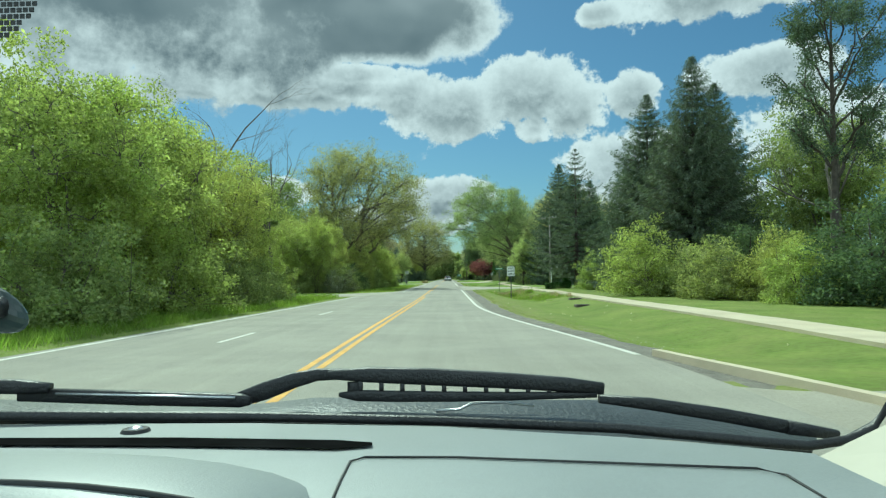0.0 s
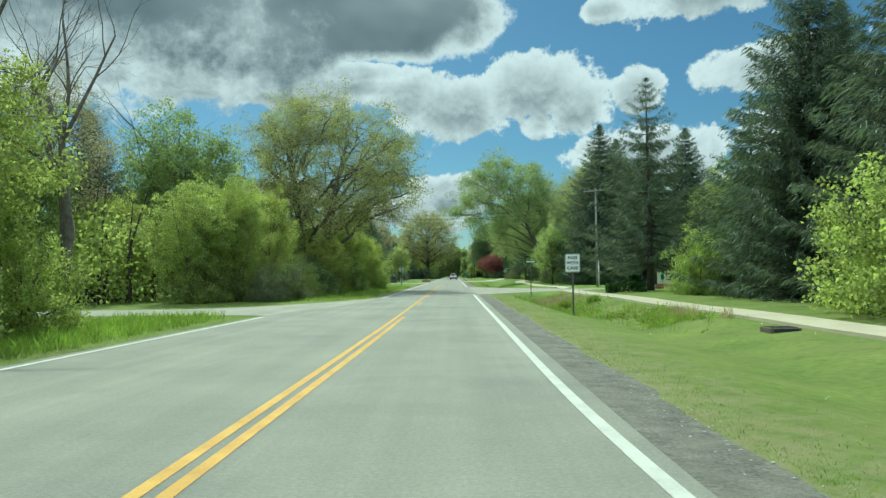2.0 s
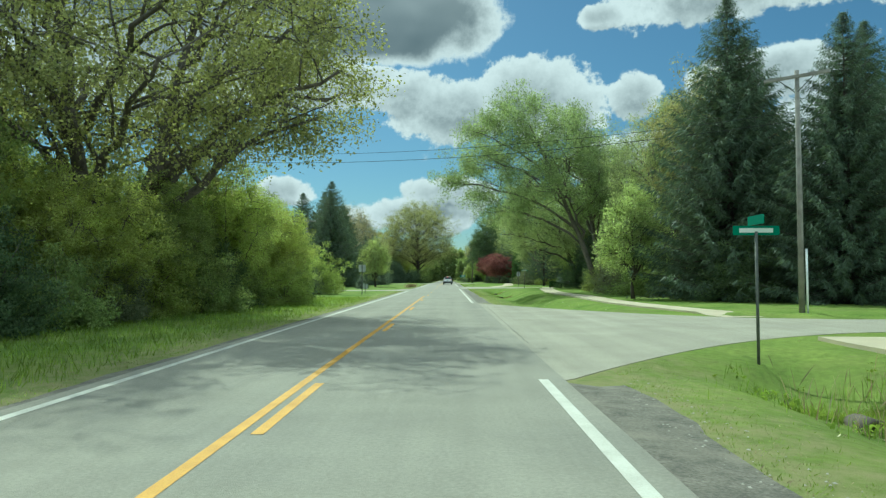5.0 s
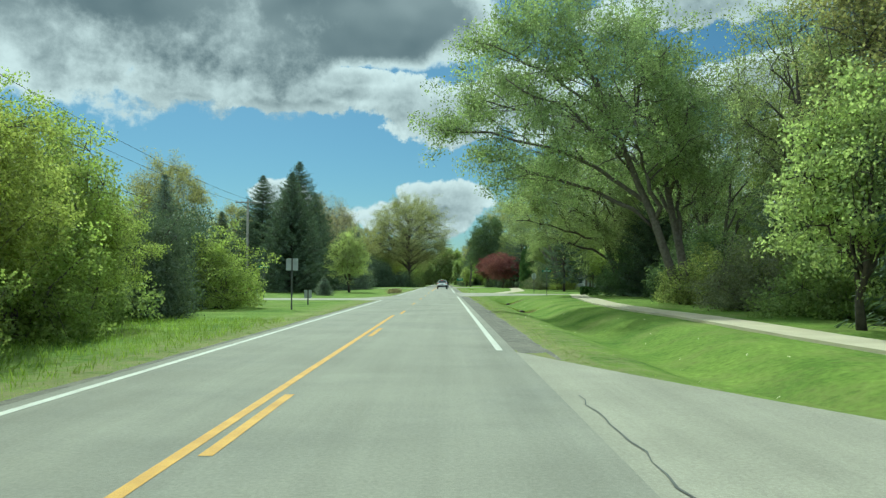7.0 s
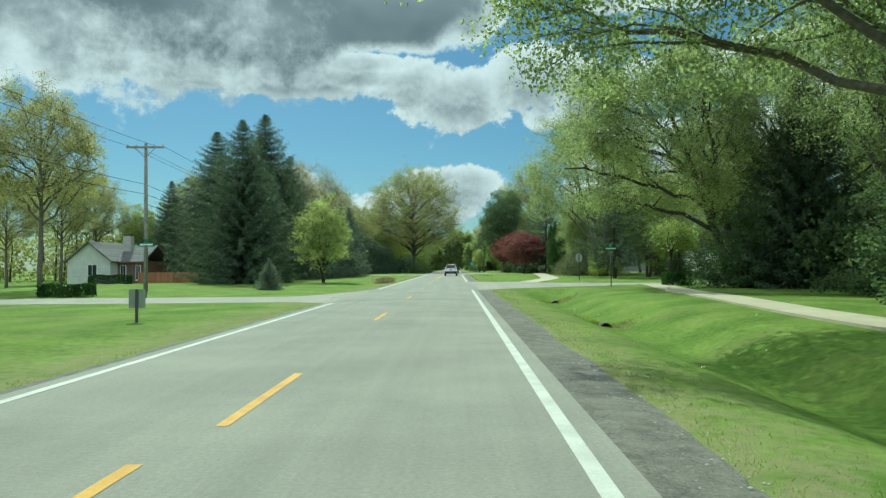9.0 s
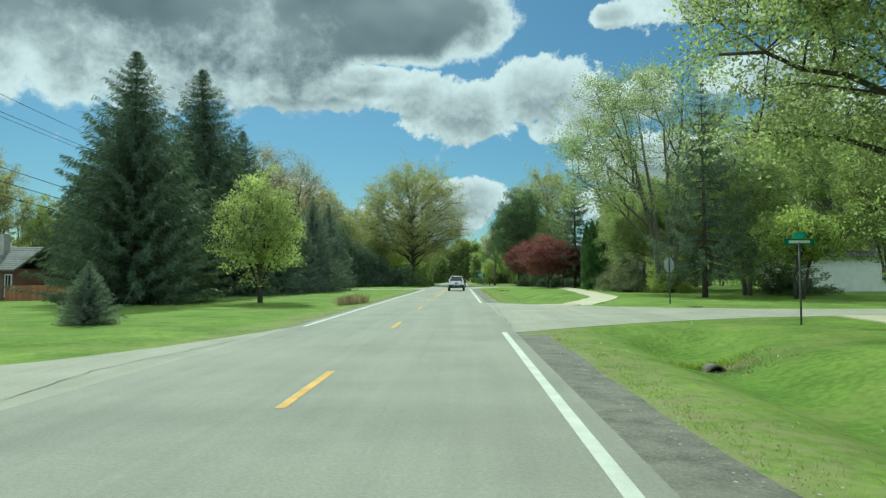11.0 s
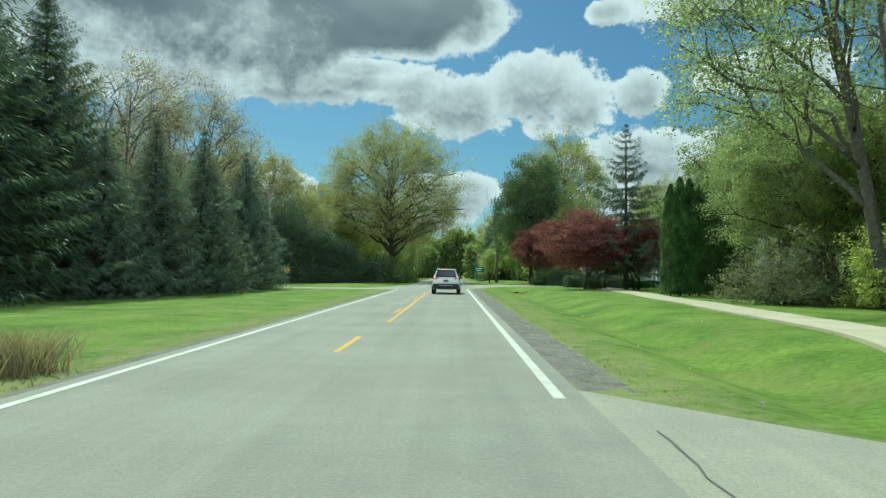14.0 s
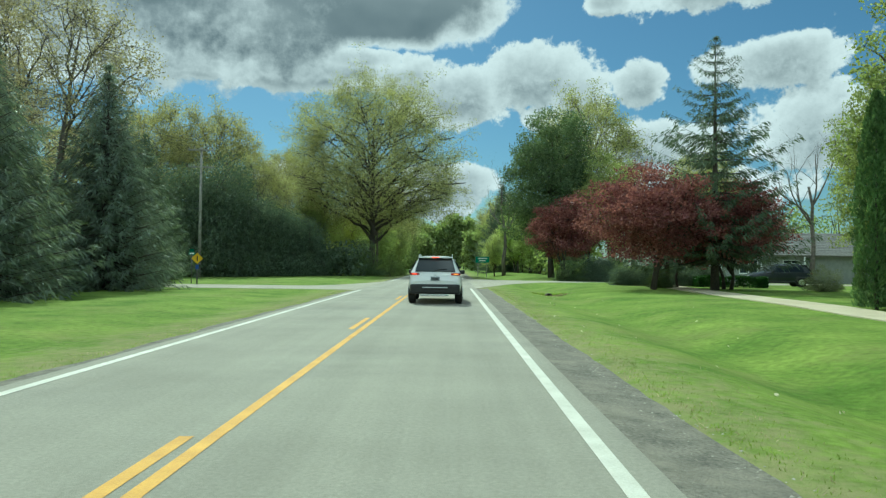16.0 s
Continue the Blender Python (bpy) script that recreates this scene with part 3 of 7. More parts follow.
def broadleaf(seed, H, R, base, limbs=9, clusters=170, count=60, size=0.22, spread=0.5, lean=(0, 0), girth=0.2, shell=0.45, top=0.5, sag=0.0,
              stems=1, squash=1.0, twigs=True, flat=0.75, taper=0.0):
    """Trunk and limbs as a wood mesh, and leaf quads, for a broad-crowned tree of height H and crown radius R."""
    rng = np.random.default_rng(seed)
    wood = Wood()
    mid = base + (H - base) * top
    half = np.array([R, R * squash, (H - base) / 2 * 1.0])
    centre = np.array([lean[0], lean[1], mid])
    samples = []
    for s in range(stems):
        a = rng.uniform(0, 6.28)
        foot = np.array([math.cos(a), math.sin(a), 0]) * (0.0 if stems == 1 else 0.35)
        trunk, height = [], H * rng.uniform(0.62, 0.78)
        drift = np.array([lean[0], lean[1], 0]) + (0 if stems == 1 else 1) * np.array([math.cos(a), math.sin(a), 0]) * R * 0.45
        for k in range(8):
            t = k / 7
            w = rng.normal(size=3) * 0.09 * (k > 0) * min(1, H / 8)
            trunk.append(foot + drift * t ** 1.3 + np.array([w[0], w[1], height * t]))
        g = girth / stems ** 0.5
        wood.add(trunk, [g * (1.25 if k == 0 else 1) * (1 - 0.82 * k / 7) + 0.01 for k in range(8)], 8)
        for i in range(max(3, limbs // stems)):
            t = rng.uniform(min(0.9, base / height * 0.8), 0.96)
            k = min(6, int(t * 7))
            start = trunk[k] + (trunk[k + 1] - trunk[k]) * (t * 7 - k)
            ang = i * 2.4 + rng.uniform(-0.4, 0.4)
            elev = rng.uniform(-0.5, 0.85)
            end = centre + half * np.array([math.cos(ang) * math.cos(elev), math.sin(ang) * math.cos(elev), math.sin(elev)]) * rng.uniform(0.60, 0.80)
            if end[2] < start[2] - 1:
                end[2] = start[2] - rng.uniform(0, 1) - sag
            pts = []
            for j in range(7):
                u = j / 6
                p = start + (end - start) * u
                p[2] += math.sin(math.pi * u) * 0.13 * np.linalg.norm(end - start) - sag * u * u
                pts.append(p + rng.normal(size=3) * 0.07 * (j > 0) * R / 3)
            r0 = g * (1 - 0.8 * t) * 0.62 + 0.015
            wood.add(pts, [r0 * (1 - 0.85 * j / 6) + 0.006 for j in range(7)], 5)
            samples += [(p, r0 * (1 - 0.85 * j / 6)) for j, p in enumerate(pts) if j > 1]
            for b in range(3):
                j = rng.integers(2, 6)
                tip = pts[j] + rng.normal(size=3) * half * 0.20 + np.array([0, 0, 0.08 * R])
                over = np.linalg.norm((tip - centre) / half)
                tip = centre + (tip - centre) * min(1.0, 0.84 / over)
                m = (pts[j] + tip) / 2 + rng.normal(size=3) * 0.05 * R
                wood.add([pts[j], m, tip], [r0 * 0.4 + 0.006, r0 * 0.22 + 0.006, 0.006], 4)
                samples += [(m, 0.02), (tip, 0.01)]
    # leaf clusters fill the outer crown in lumps
    d = rng.normal(size=(clusters, 3))
    d /= np.linalg.norm(d, axis=1)[:, None]
    lump = np.array([0.84 + 0.36 * noise.noise(Vector(v * 1.6) + Vector((seed, 0, 0))) for v in d])
    rad = rng.uniform(0, 1, clusters) ** shell * lump
    centres = centre + d * half * rad[:, None]
    centres[:, 2] = np.maximum(centres[:, 2], base * 0.75 + 0.25 * rng.uniform(0, 1, clusters))
    if taper:
        u = (centres[:, 2] - base) / (H - base)
        centres[:, :2] *= (1 + taper * (0.45 - u))[:, None]
    ends = np.array([q for q, r in samples if r <= 0.012])
    if len(ends):
        centres = np.concatenate([centres, ends])
    if twigs:
        pos = np.array([p for p, r in samples])
        for c in centres:
            p = pos[np.argmin(np.linalg.norm(pos - c, axis=1))]
            if np.linalg.norm(p - c) > 0.22 * R + 0.5:
                continue
            m = (p + c) / 2 + np.array([0, 0, 0.1])
            wood.add([p, m, c], [0.016, 0.011, 0.004], 3)
    return wood, leaves_at(centres, spread, count, size, rng, droop=sag * 0.4, flat=flat)


def spreading(seed, H, R, base, fork, limbs=14, second=6, third=5, count=50, size=0.17, spread=0.42, lean=(0, 0), girth=0.45, low=-0.45, squash=1.0, sag=0.0,
              stems=1, middle=0.45, arch=0.16):
    """A tree whose trunk divides into arching limbs, branches and twigs that carry the leaves, inside a lumpy rounded crown."""
    rng = np.random.default_rng(seed)
    wood, centres = Wood(), []
    mid = base + (H - base) * middle
    centre = np.array([lean[0], lean[1], mid])

    def rim(d):
        lump = 0.95 + 0.13 * noise.noise(Vector(d * 1.9) + Vector((seed, 0, 0)))
        return centre + d * np.array([R, R * squash, (H - mid) if d[2] > 0 else (mid - base)]) * lump

    def bough(start, end, bend, n, r0, r1, sides, shake):
        ctrl = start + (end - start) * 0.45 + np.array([0, 0, bend * np.linalg.norm(end - start)])
        pts = []
        for j in range(n + 1):
            u = j / n
            p = start * (1 - u) ** 2 + ctrl * 2 * u * (1 - u) + end * u * u
            pts.append(p + rng.normal(size=3) * shake * (0 < j < n))
        wood.add(pts, [r0 + (r1 - r0) * j / n for j in range(n + 1)], sides)
        return pts

    tops = []
    for s in range(stems):
        a = 6.28 * s / stems + rng.uniform(0, 1)
        side = np.array([math.cos(a), math.sin(a), 0]) * (0 if stems == 1 else 1)
        head = np.array([lean[0] * 0.75, lean[1] * 0.75, mid + (H - mid) * 0.45]) + side * R * 0.32
        g = girth / stems ** 0.5
        trunk = bough(side * girth * 0.8, head, 0.06, 9, g * 1.2, g * 0.22, 8, 0.06 * girth / 0.4)
        tops.append((trunk, g, side))
    for i in range(limbs):
        z = low + (0.97 - low) * (i + 0.5) / limbs
        a = i * 2.399963 + rng.uniform(-0.25, 0.25)
        d = np.array([math.cos(a) * math.sqrt(1 - z * z), math.sin(a) * math.sqrt(1 - z * z), z])
        trunk, g, side = max(tops, key=lambda q: float(q[2] @ d)) if stems > 1 else tops[0]
        foot = min(0.93, max(0.05, (fork + (mid + (H - mid) * 0.30 - fork) * min(1, max(0, (z - low) / (1.1 - low)))) / trunk[-1][2]))
        k = min(8, int(foot * 9))
        start = trunk[k] + (trunk[k + 1] - trunk[k]) * (foot * 9 - k)
        r0 = g * (1.0 - 0.75 * foot) * 0.75
        end = centre + (rim(d) - centre) * rng.uniform(0.74, 0.86) - np.array([0, 0, sag * rng.uniform(0.5, 1.5)])
        limb = bough(start, end, arch * (1 - abs(z) * 0.5), 8, r0, r0 * 0.22 + 0.01, 6, 0.018 * R)
        for b in range(second):
            u = 0.28 + 0.7 * (b + rng.uniform(0, 1)) / second
            j = min(7, int(u * 8))
            p = limb[j] + (limb[j + 1] - limb[j]) * (u * 8 - j)
            way = d + rng.normal(size=3) * 0.62
            way /= np.linalg.norm(way)
            way[2] = max(way[2], low * 1.2)
            goal = centre + (rim(way) - centre) * rng.uniform(0.70, 0.97) - np.array([0, 0, sag])
            gap = goal - p
            far = np.linalg.norm(gap)
            tip = p + gap * min(1.0, 0.52 * R / far)
            r1 = r0 * (1 - 0.75 * u) * 0.55 + 0.012
            arm = bough(p, tip, 0.10 - 0.05 * sag, 5, r1, 0.012, 4, 0.012 * R)
            centres.append(tip)
            for c in range(third):
                v = 0.25 + 0.75 * (c + rng.uniform(0, 1)) / third
                q = arm[min(5, int(v * 5 + 0.5))]
                out = (q - centre) / (np.linalg.norm(q - centre) + 1e-6)
                e = q + (out * 0.55 + rng.normal(size=3) * 0.62 + np.array([0, 0, 0.12 - 0.5 * sag])) * R * 0.105
                twig = bough(q, e, 0.05, 2, 0.013, 0.005, 3, 0.01 * R)
                centres += [e, twig[1] + rng.normal(size=3) * spread * 0.5]
    for c in centres[::2]:
        for k in range(2):
            wood.add([c, c + rng.normal(size=3) * spread * 0.9], [0.006, 0.003], 3)
    return wood, leaves_at(centres, spread, count, size, rng, droop=sag * 0.5)


def conifer(seed, H, R, base=0.6, levels=34, per=8, sprays=15, size=0.42, droop=0.25, power=0.85, ragged_by=0.18, girth=0.22):
    """A straight trunk with whorls of drooping boughs, and needle sprays along them."""
    rng = np.random.default_rng(seed)
    wood = Wood()
    wood.add([(0, 0, 0), (0.03, 0, H * 0.4), (0, 0.03, H * 0.98)], [girth * 1.2, girth * 0.75, 0.015], 8)
    quads = []
    for lv in range(levels):
        t = (lv + rng.uniform(-0.3, 0.3)) / (levels - 1)
        t = min(max(t, 0), 0.99)
        z = base + (H - base) * t
        reach = R * ((1 - t) ** power) * (1 - 0.25 * max(0, 0.12 - t) / 0.12) + 0.04
        n = max(4, int(per * (0.55 + 0.45 * (1 - t))))
        for b in range(n):
            a = 2 * math.pi * (b + rng.uniform(-0.35, 0.35)) / n + lv * 1.3
            L = reach * (1 + rng.normal() * ragged_by)
            L = max(0.15, L)
            rise = 0.35 * t - droop * (1 - t)
            out = np.array([math.cos(a), math.sin(a), 0.0])
            def at(u):
                return np.array([0, 0, z]) + out * L * u + np.array([0, 0, L * (rise * u - 0.10 * math.sin(math.pi * u) + 0.10 * u * u)])
            wood.add([at(0), at(0.5), at(1)], [0.03 + 0.015 * (1 - t), 0.018, 0.005], 3)
            k = max(4, int(1.4 * sprays * (0.35 + 0.65 * L / R)))
            u = np.sort(rng.uniform(0.12, 1.03, k))
            p = np.array([at(v) for v in u])
            across = np.array([-out[1], out[0], 0])
            sgn = rng.choice([-1.0, 1.0], k)[:, None]
            axis = out * rng.uniform(0.4, 1.0, (k, 1)) + across * sgn * rng.uniform(0.15, 0.8, (k, 1)) + np.array([0, 0, 1]) * rng.uniform(-0.95, 0.05, (k, 1))
            axis /= np.linalg.norm(axis, axis=1)[:, None]
            s = size * rng.uniform(0.6, 1.3, (k, 1)) * min(1.0, 0.30 + 1.5 * (1 - t))
            side = np.cross(axis, rng.normal(size=(k, 3)) + np.array([0, 0, 0.3]))
            side /= np.linalg.norm(side, axis=1)[:, None]
            p = p + rng.normal(size=(k, 3)) * np.array([0.07, 0.07, 0.07])
            quads.append(np.stack([p, p + axis * s * 0.4 + side * s * 0.075, p + axis * s + np.array([0, 0, -0.05]), p + axis * s * 0.4 - side * s * 0.075], 1))
    p = np.array([[0, 0, H]])
    quads.append(leaves_at(p - np.array([[0, 0, 0.1]]), 0.05, 10, 0.18, rng))
    return wood, np.concatenate(quads)


def shrub(seed, H, R, clusters=230, count=76, size=0.102, spread=0.20, stems=9):
    """Several stems from one root and a leafy dome that reaches the ground unevenly."""
    rng = np.random.default_rng(seed)
    wood = Wood()
    d = rng.normal(size=(clusters, 3))
    d[:, 2] = np.abs(d[:, 2]) * 1.0 - 0.12
    d /= np.linalg.norm(d, axis=1)[:, None]
    lump = np.array([0.82 + 0.42 * noise.noise(Vector(v * 1.9) + Vector((seed * 1.7, 0, 0))) for v in d])
    centres = d * np.array([R, R, H * 0.95]) * (rng.uniform(0, 1, clusters) ** 0.4 * lump)[:, None]
    centres[:, 2] = np.maximum(centres[:, 2], rng.uniform(0.15, 0.5, clusters))
    held = []
    for k in range(stems + 3):
        c = centres[rng.integers(clusters)]
        joints = [np.array((c[0] * 0.08, c[1] * 0.08, 0)), np.array((c[0] * 0.4, c[1] * 0.4, c[2] * 0.6)), c]
        wood.add(joints, [0.05, 0.035, 0.01], 5)
        held += joints[1:] + [(joints[1] + c) / 2]
    for c in centres[::3]:
        wood.add([min(held, key=lambda q: float(np.linalg.norm(q - c))), c], [0.012, 0.004], 3)
    return wood, leaves_at(centres, spread, count, size, rng)


def column(seed, H, R):
    """An upright cedar: a narrow leafy column drawn in at the top."""
    rng = np.random.default_rng(seed)
    wood = Wood()
    wood.add([(0, 0, 0), (0, 0, H * 0.9)], [0.09, 0.02], 6)
    n = 10500
    t = rng.uniform(0.01, 1, n)
    a = rng.uniform(0, 6.28, n)
    r = R * np.minimum(1, (1 - t) * 2.2) ** 0.6 * (0.86 + 0.2 * np.sin(a * 5 + t * 7) * np.sin(t * 23)) * rng.uniform(0.7, 1.03, n)
    p = np.stack([np.cos(a) * r, np.sin(a) * r, t * H], 1)
    axis = np.stack([np.cos(a) * 0.5, np.sin(a) * 0.5, np.ones(n)], 1) + rng.normal(size=(n, 3)) * 0.25
    axis /= np.linalg.norm(axis, axis=1)[:, None]
    side = np.cross(axis, rng.normal(size=(n, 3)))
    side /= np.linalg.norm(side, axis=1)[:, None]
    s = rng.uniform(0.10, 0.20, (n, 1))
    return wood, np.stack([p, p + axis * s * 0.5 + side * s * 0.3, p + axis * s, p + axis * s * 0.5 - side * s * 0.3], 1)


def bare(seed, H, R, limbs=10):
    """A leafless tree: trunk, forked limbs and twigs."""
    rng = np.random.default_rng(seed)
    wood = Wood()

    def fork(p, way, length, r, depth):
        q, pts = np.array(p, float), [np.array(p, float)]
        for k in range(5):
            way = way + rng.normal(size=3) * 0.13 + np.array([0, 0, 0.05])
            way = way / np.linalg.norm(way)
            q = q + way * length / 5
            pts.append(q.copy())
        wood.add(pts, [r * (1 - 0.6 * k / 5) for k in range(6)], 6 if depth < 2 else 3)
        if depth < 4:
            for k in range(3 if depth else 5):
                j = rng.integers(2, 6)
                side = rng.normal(size=3)
                side -= way * (side @ way)
                side /= np.linalg.norm(side)
                fork(pts[j], way + side * rng.uniform(0.35, 0.85), length * rng.uniform(0.45, 0.7), r * 0.5 * (1 - 0.08 * j), depth + 1)

    fork((0, 0, 0), np.array([0, 0, 1.0]), H * 0.62, 0.018 * H, 0)
    return wood, None


PROTO = {}


def plant(kind, make, wood_mat, leaf_mat, label, category="tree"):
    """Builds one tree of a kind, to be copied. The first one stands far behind the start, and is moved into place by its first use."""
    PROTO[kind] = (make, wood_mat, leaf_mat, label, category)


USED = {}


def put(kind, x, y, scale=1.0, turn=0.0, wide=1.0, label="", group=""):
    """Sets a tree of a kind at x, y on the ground."""
    if kind not in USED:
        (wood, quads), wood_mat, leaf_mat, text, category = PROTO[kind][0](), *PROTO[kind][1:]
        ob = tagged(new({"bush": "bush"}.get(category, "tree")), text, category, group)
        mesh_object("trunk", wood.verts, wood.faces, wood_mat, ob, smooth=True)
        if quads is not None:
            quads_object("crown", quads, leaf_mat, ob)
        USED[kind] = ob
    else:
        ob = copy_thing(USED[kind], Matrix.Identity(4))
    ob.matrix_basis = pose(x, y, ground_at(x, y) - 0.03, 0, 0, turn) @ Matrix.Diagonal((scale * wide, scale * wide, scale, 1))
    ob["label"] = label or PROTO[kind][3]
    if group:
        ob["group"] = group
    return ob


plant("fresh1", lambda: broadleaf(1, 10, 4.4, 0.7, 12, 520, 72, 0.128, 0.27, girth=0.16, stems=3), bark, fresh_leaf, "bushy tree with fresh yellow-green spring leaves")
plant("fresh2", lambda: broadleaf(2, 10, 4.1, 0.9, 11, 500, 72, 0.128, 0.27, girth=0.17, stems=2), bark, fresh_leaf, "bushy roadside tree with bright spring leaves")
plant("mid1", lambda: broadleaf(3, 12, 4.8, 1.2, 14, 520, 74, 0.145, 0.30, girth=0.2), bark, mid_leaf, "leafy deciduous tree in mid green leaf")
plant("mid2", lambda: broadleaf(4, 12, 4.4, 1.0, 14, 500, 74, 0.145, 0.29, girth=0.18, stems=2), bark, mid_leaf, "leafy two-stemmed tree in mid green leaf")
plant("willow", lambda: spreading(5, 20.4, 10.6, 3.6, 3.0, 30, 7, 5, 44, 0.15, 0.42, (1.6, 0), 0.5, -0.55, 0.9, 0.35, 2), bark, willow_leaf, "large spreading willow with thin yellow-green leaves")
plant("maple", lambda: spreading(6, 20.6, 10.2, 4.5, 3.4, 18, 7, 6, 62, 0.16, 0.44, (-6.6, 0.6), 0.36, -0.5, 0.85, 0.25, 2, 0.45, 0.2), bark, silver_leaf, "big leaning silver maple overhanging the lawn")
plant("leafy", lambda: spreading(16, 17.0, 7.6, 2.4, 2.6, 20, 7, 6, 54, 0.13, 0.38, (-4.8, -0.5), 0.33, -0.75, 0.95, 0.2, 2, 0.48, 0.16), dark_bark, silver_leaf, "tall leafy maple with low hanging branches")
plant("oak", lambda: spreading(7, 26.6, 13.2, 3.0, 3.6, 44, 7, 6, 34, 0.17, 0.44, (0, 0), 0.34, -0.62, 1.0, 0.1, 1, 0.40, 0.2), dark_bark, bud_leaf, "broad oak with thin budding leaves and visible limbs")
plant("bud1", lambda: spreading(8, 18, 6.2, 4.2, 5.0, 22, 6, 5, 22, 0.16, 0.34, (0, 0), 0.20, -0.4), bark, bud_leaf, "tall tree with sparse yellowish spring buds")
plant("tan1", lambda: spreading(9, 17, 5.8, 3.6, 3.5, 22, 6, 5, 13, 0.13, 0.34, (0, 0), 0.19, -0.4, 1.0, 0.0, 2), bark, tan_leaf, "tall tree with sparse tan and pinkish buds")
plant("birchy", lambda: spreading(10, 17.6, 6.8, 3.4, 2.6, 20, 6, 5, 40, 0.12, 0.36, (-1.2, -0.5), 0.34, -0.5, 1.0, 0.05, 4), bark, silver_leaf, "tall many-stemmed tree with airy green foliage")
plant("lime", lambda: broadleaf(11, 8.3, 2.55, 0.7, 18, 330, 62, 0.12, 0.25, girth=0.11, top=0.46, shell=0.5, taper=0.9), dark_bark, lime_leaf, "small pear-shaped tree with lime green leaves on the lawn")
plant("round", lambda: broadleaf(12, 18.8, 6.2, 1.0, 14, 760, 80, 0.21, 0.48, girth=0.3, shell=0.3), dark_bark, dark_leaf, "dense round-crowned dark green tree")
plant("redmaple1", lambda: broadleaf(13, 7.6, 4.0, 1.1, 16, 380, 70, 0.15, 0.36, girth=0.13, stems=2, flat=0.5), dark_bark, red_leaf, "dark red-leaved maple spreading over the lawn")
plant("crab", lambda: broadleaf(15, 6, 2.8, 1.6, 12, 150, 45, 0.18, 0.34, girth=0.16, stems=2), dark_bark, fresh_leaf, "low forked tree with light green leaves")
plant("spruce1", lambda: conifer(20, 17, 5.2, 0.4, 54, 15, 118, 0.38, 0.2, 0.80), dark_bark, needle, "tall dense dark green spruce")
plant("spruce2", lambda: conifer(21, 15, 4.9, 1.9, 24, 10, 104, 0.38, 0.12, 0.85, 0.22), dark_bark, needle, "tall open spruce with tiered grey-green boughs")
plant("spruce3", lambda: conifer(22, 11, 3.9, 0.2, 42, 13, 84, 0.36, 0.18, 1.0, 0.12), dark_bark, blue_needle, "grey-green spruce in a row along the lawn")
plant("pine", lambda: spreading(23, 16.2, 3.3, 5.2, 5.4, 15, 3, 4, 60, 0.11, 0.24, (0.3, 0), 0.19, -0.8, 1.0, -0.05, 1, 0.55, 0.05), dark_bark, needle, "tall ragged pine with a bare lower trunk")
plant("bushfresh", lambda: shrub(30, 4.2, 2.6), bark, fresh_leaf, "rounded shrub with bright spring leaves", "bush")
plant("bushmid", lambda: shrub(31, 3.6, 2.4), bark, mid_leaf, "dense green roadside shrub", "bush")
plant("bushdark", lambda: shrub(32, 4.5, 2.3), dark_bark, dark_leaf, "dark green dense shrub", "bush")
plant("yew", lambda: shrub(34, 4.5, 2.3, 420, 110, 0.085, 0.34), dark_bark, needle, "dark evergreen hedge bush in shade", "bush")
plant("bushtan", lambda: shrub(33, 3.2, 2.2, 240, 60, 0.085), bark, twig_leaf, "twiggy brownish shrub coming into leaf", "bush")
plant("cedar", lambda: column(40, 7.8, 0.95), dark_bark, cedar, "tall columnar cedar in a clipped row", "tree")
plant("bare1", lambda: bare(50, 13, 4), bark, None, "leafless dead tree with forked grey limbs")
plant("bare2", lambda: bare(51, 12, 4), bark, None, "leafless tree with fine bare twigs")

S, U = random.uniform, random.randint
random.seed(11)
# --- right side, start to the first street
put("pine", 18.6, 33, 1.03, 20)
put("bare2", 21, 37, 0.9, 50)
put("spruce1", 18.3, 50.7, 1.03, 0)
put("spruce1", 17.5, 59.5, 1.0, 140)
put("spruce1", 21.5, 64, 0.95, 70)
put("spruce1", 22, 56, 1.0, 200)
put("spruce2", 14.3, 76.1, 1.02, 30)
put("spruce2", 19.5, 71, 0.85, 90)
put("bushfresh", 13.0, 45.5, 1.42, 0, 0.95)
put("bushmid", 15.6, 43, 1.25, 80)
put("bushmid", 15.4, 38.2, 1.15, 190, 1.1)
put("bushfresh", 17.4, 36.0, 1.1, 250)
put("bushdark", 17.5, 40, 1.1, 20, 1.2)
put("bushfresh", 16.2, 31.5, 0.9, 120)
put("bushdark", 18.0, 29, 1.2, 150, 1.2)
put("bushmid", 19.5, 24.5, 1.3, 30, 1.2)
put("bushfresh", 14.0, 65.6, 1.08, 200, 0.7)
put("bushdark", 15.8, 66.5, 1.0, 100, 0.8)
put("bushdark", 16.5, 53, 1.0, 60, 1.2)
put("bushdark", 19.0, 47.5, 1.3, 60, 1.2)
put("mid2", 24, 44, 1.1, 10)
put("mid1", 26, 34, 1.0, 110)
put("bare1", 24.5, 38, 1.0, 200)
# --- right side, first street to the second
put("spruce1", 17.5, 107.3, 1.1, 60)
put("spruce1", 20.5, 112, 1.05, 200)
put("bud1", 20.5, 117, 1.0, 10)
put("birchy", 18.8, 123.0, 0.98, 70)
put("birchy", 23.0, 127.5, 1.05, 200)
put("lime", 12.0, 109.2, 1.04, 60, 0.95, "young tree with lime green spring leaves beside the footpath")
put("spruce1", 21, 101, 0.9, 20)
put("bushdark", 17.3, 104, 1.1, 60, 1.3)
put("bushtan", 14.2, 121.0, 1.2, 0, 1.1)
put("bushmid", 15.2, 115.0, 1.3, 90, 1.1)
put("maple", 14.9, 131.6, 1.0, 0)
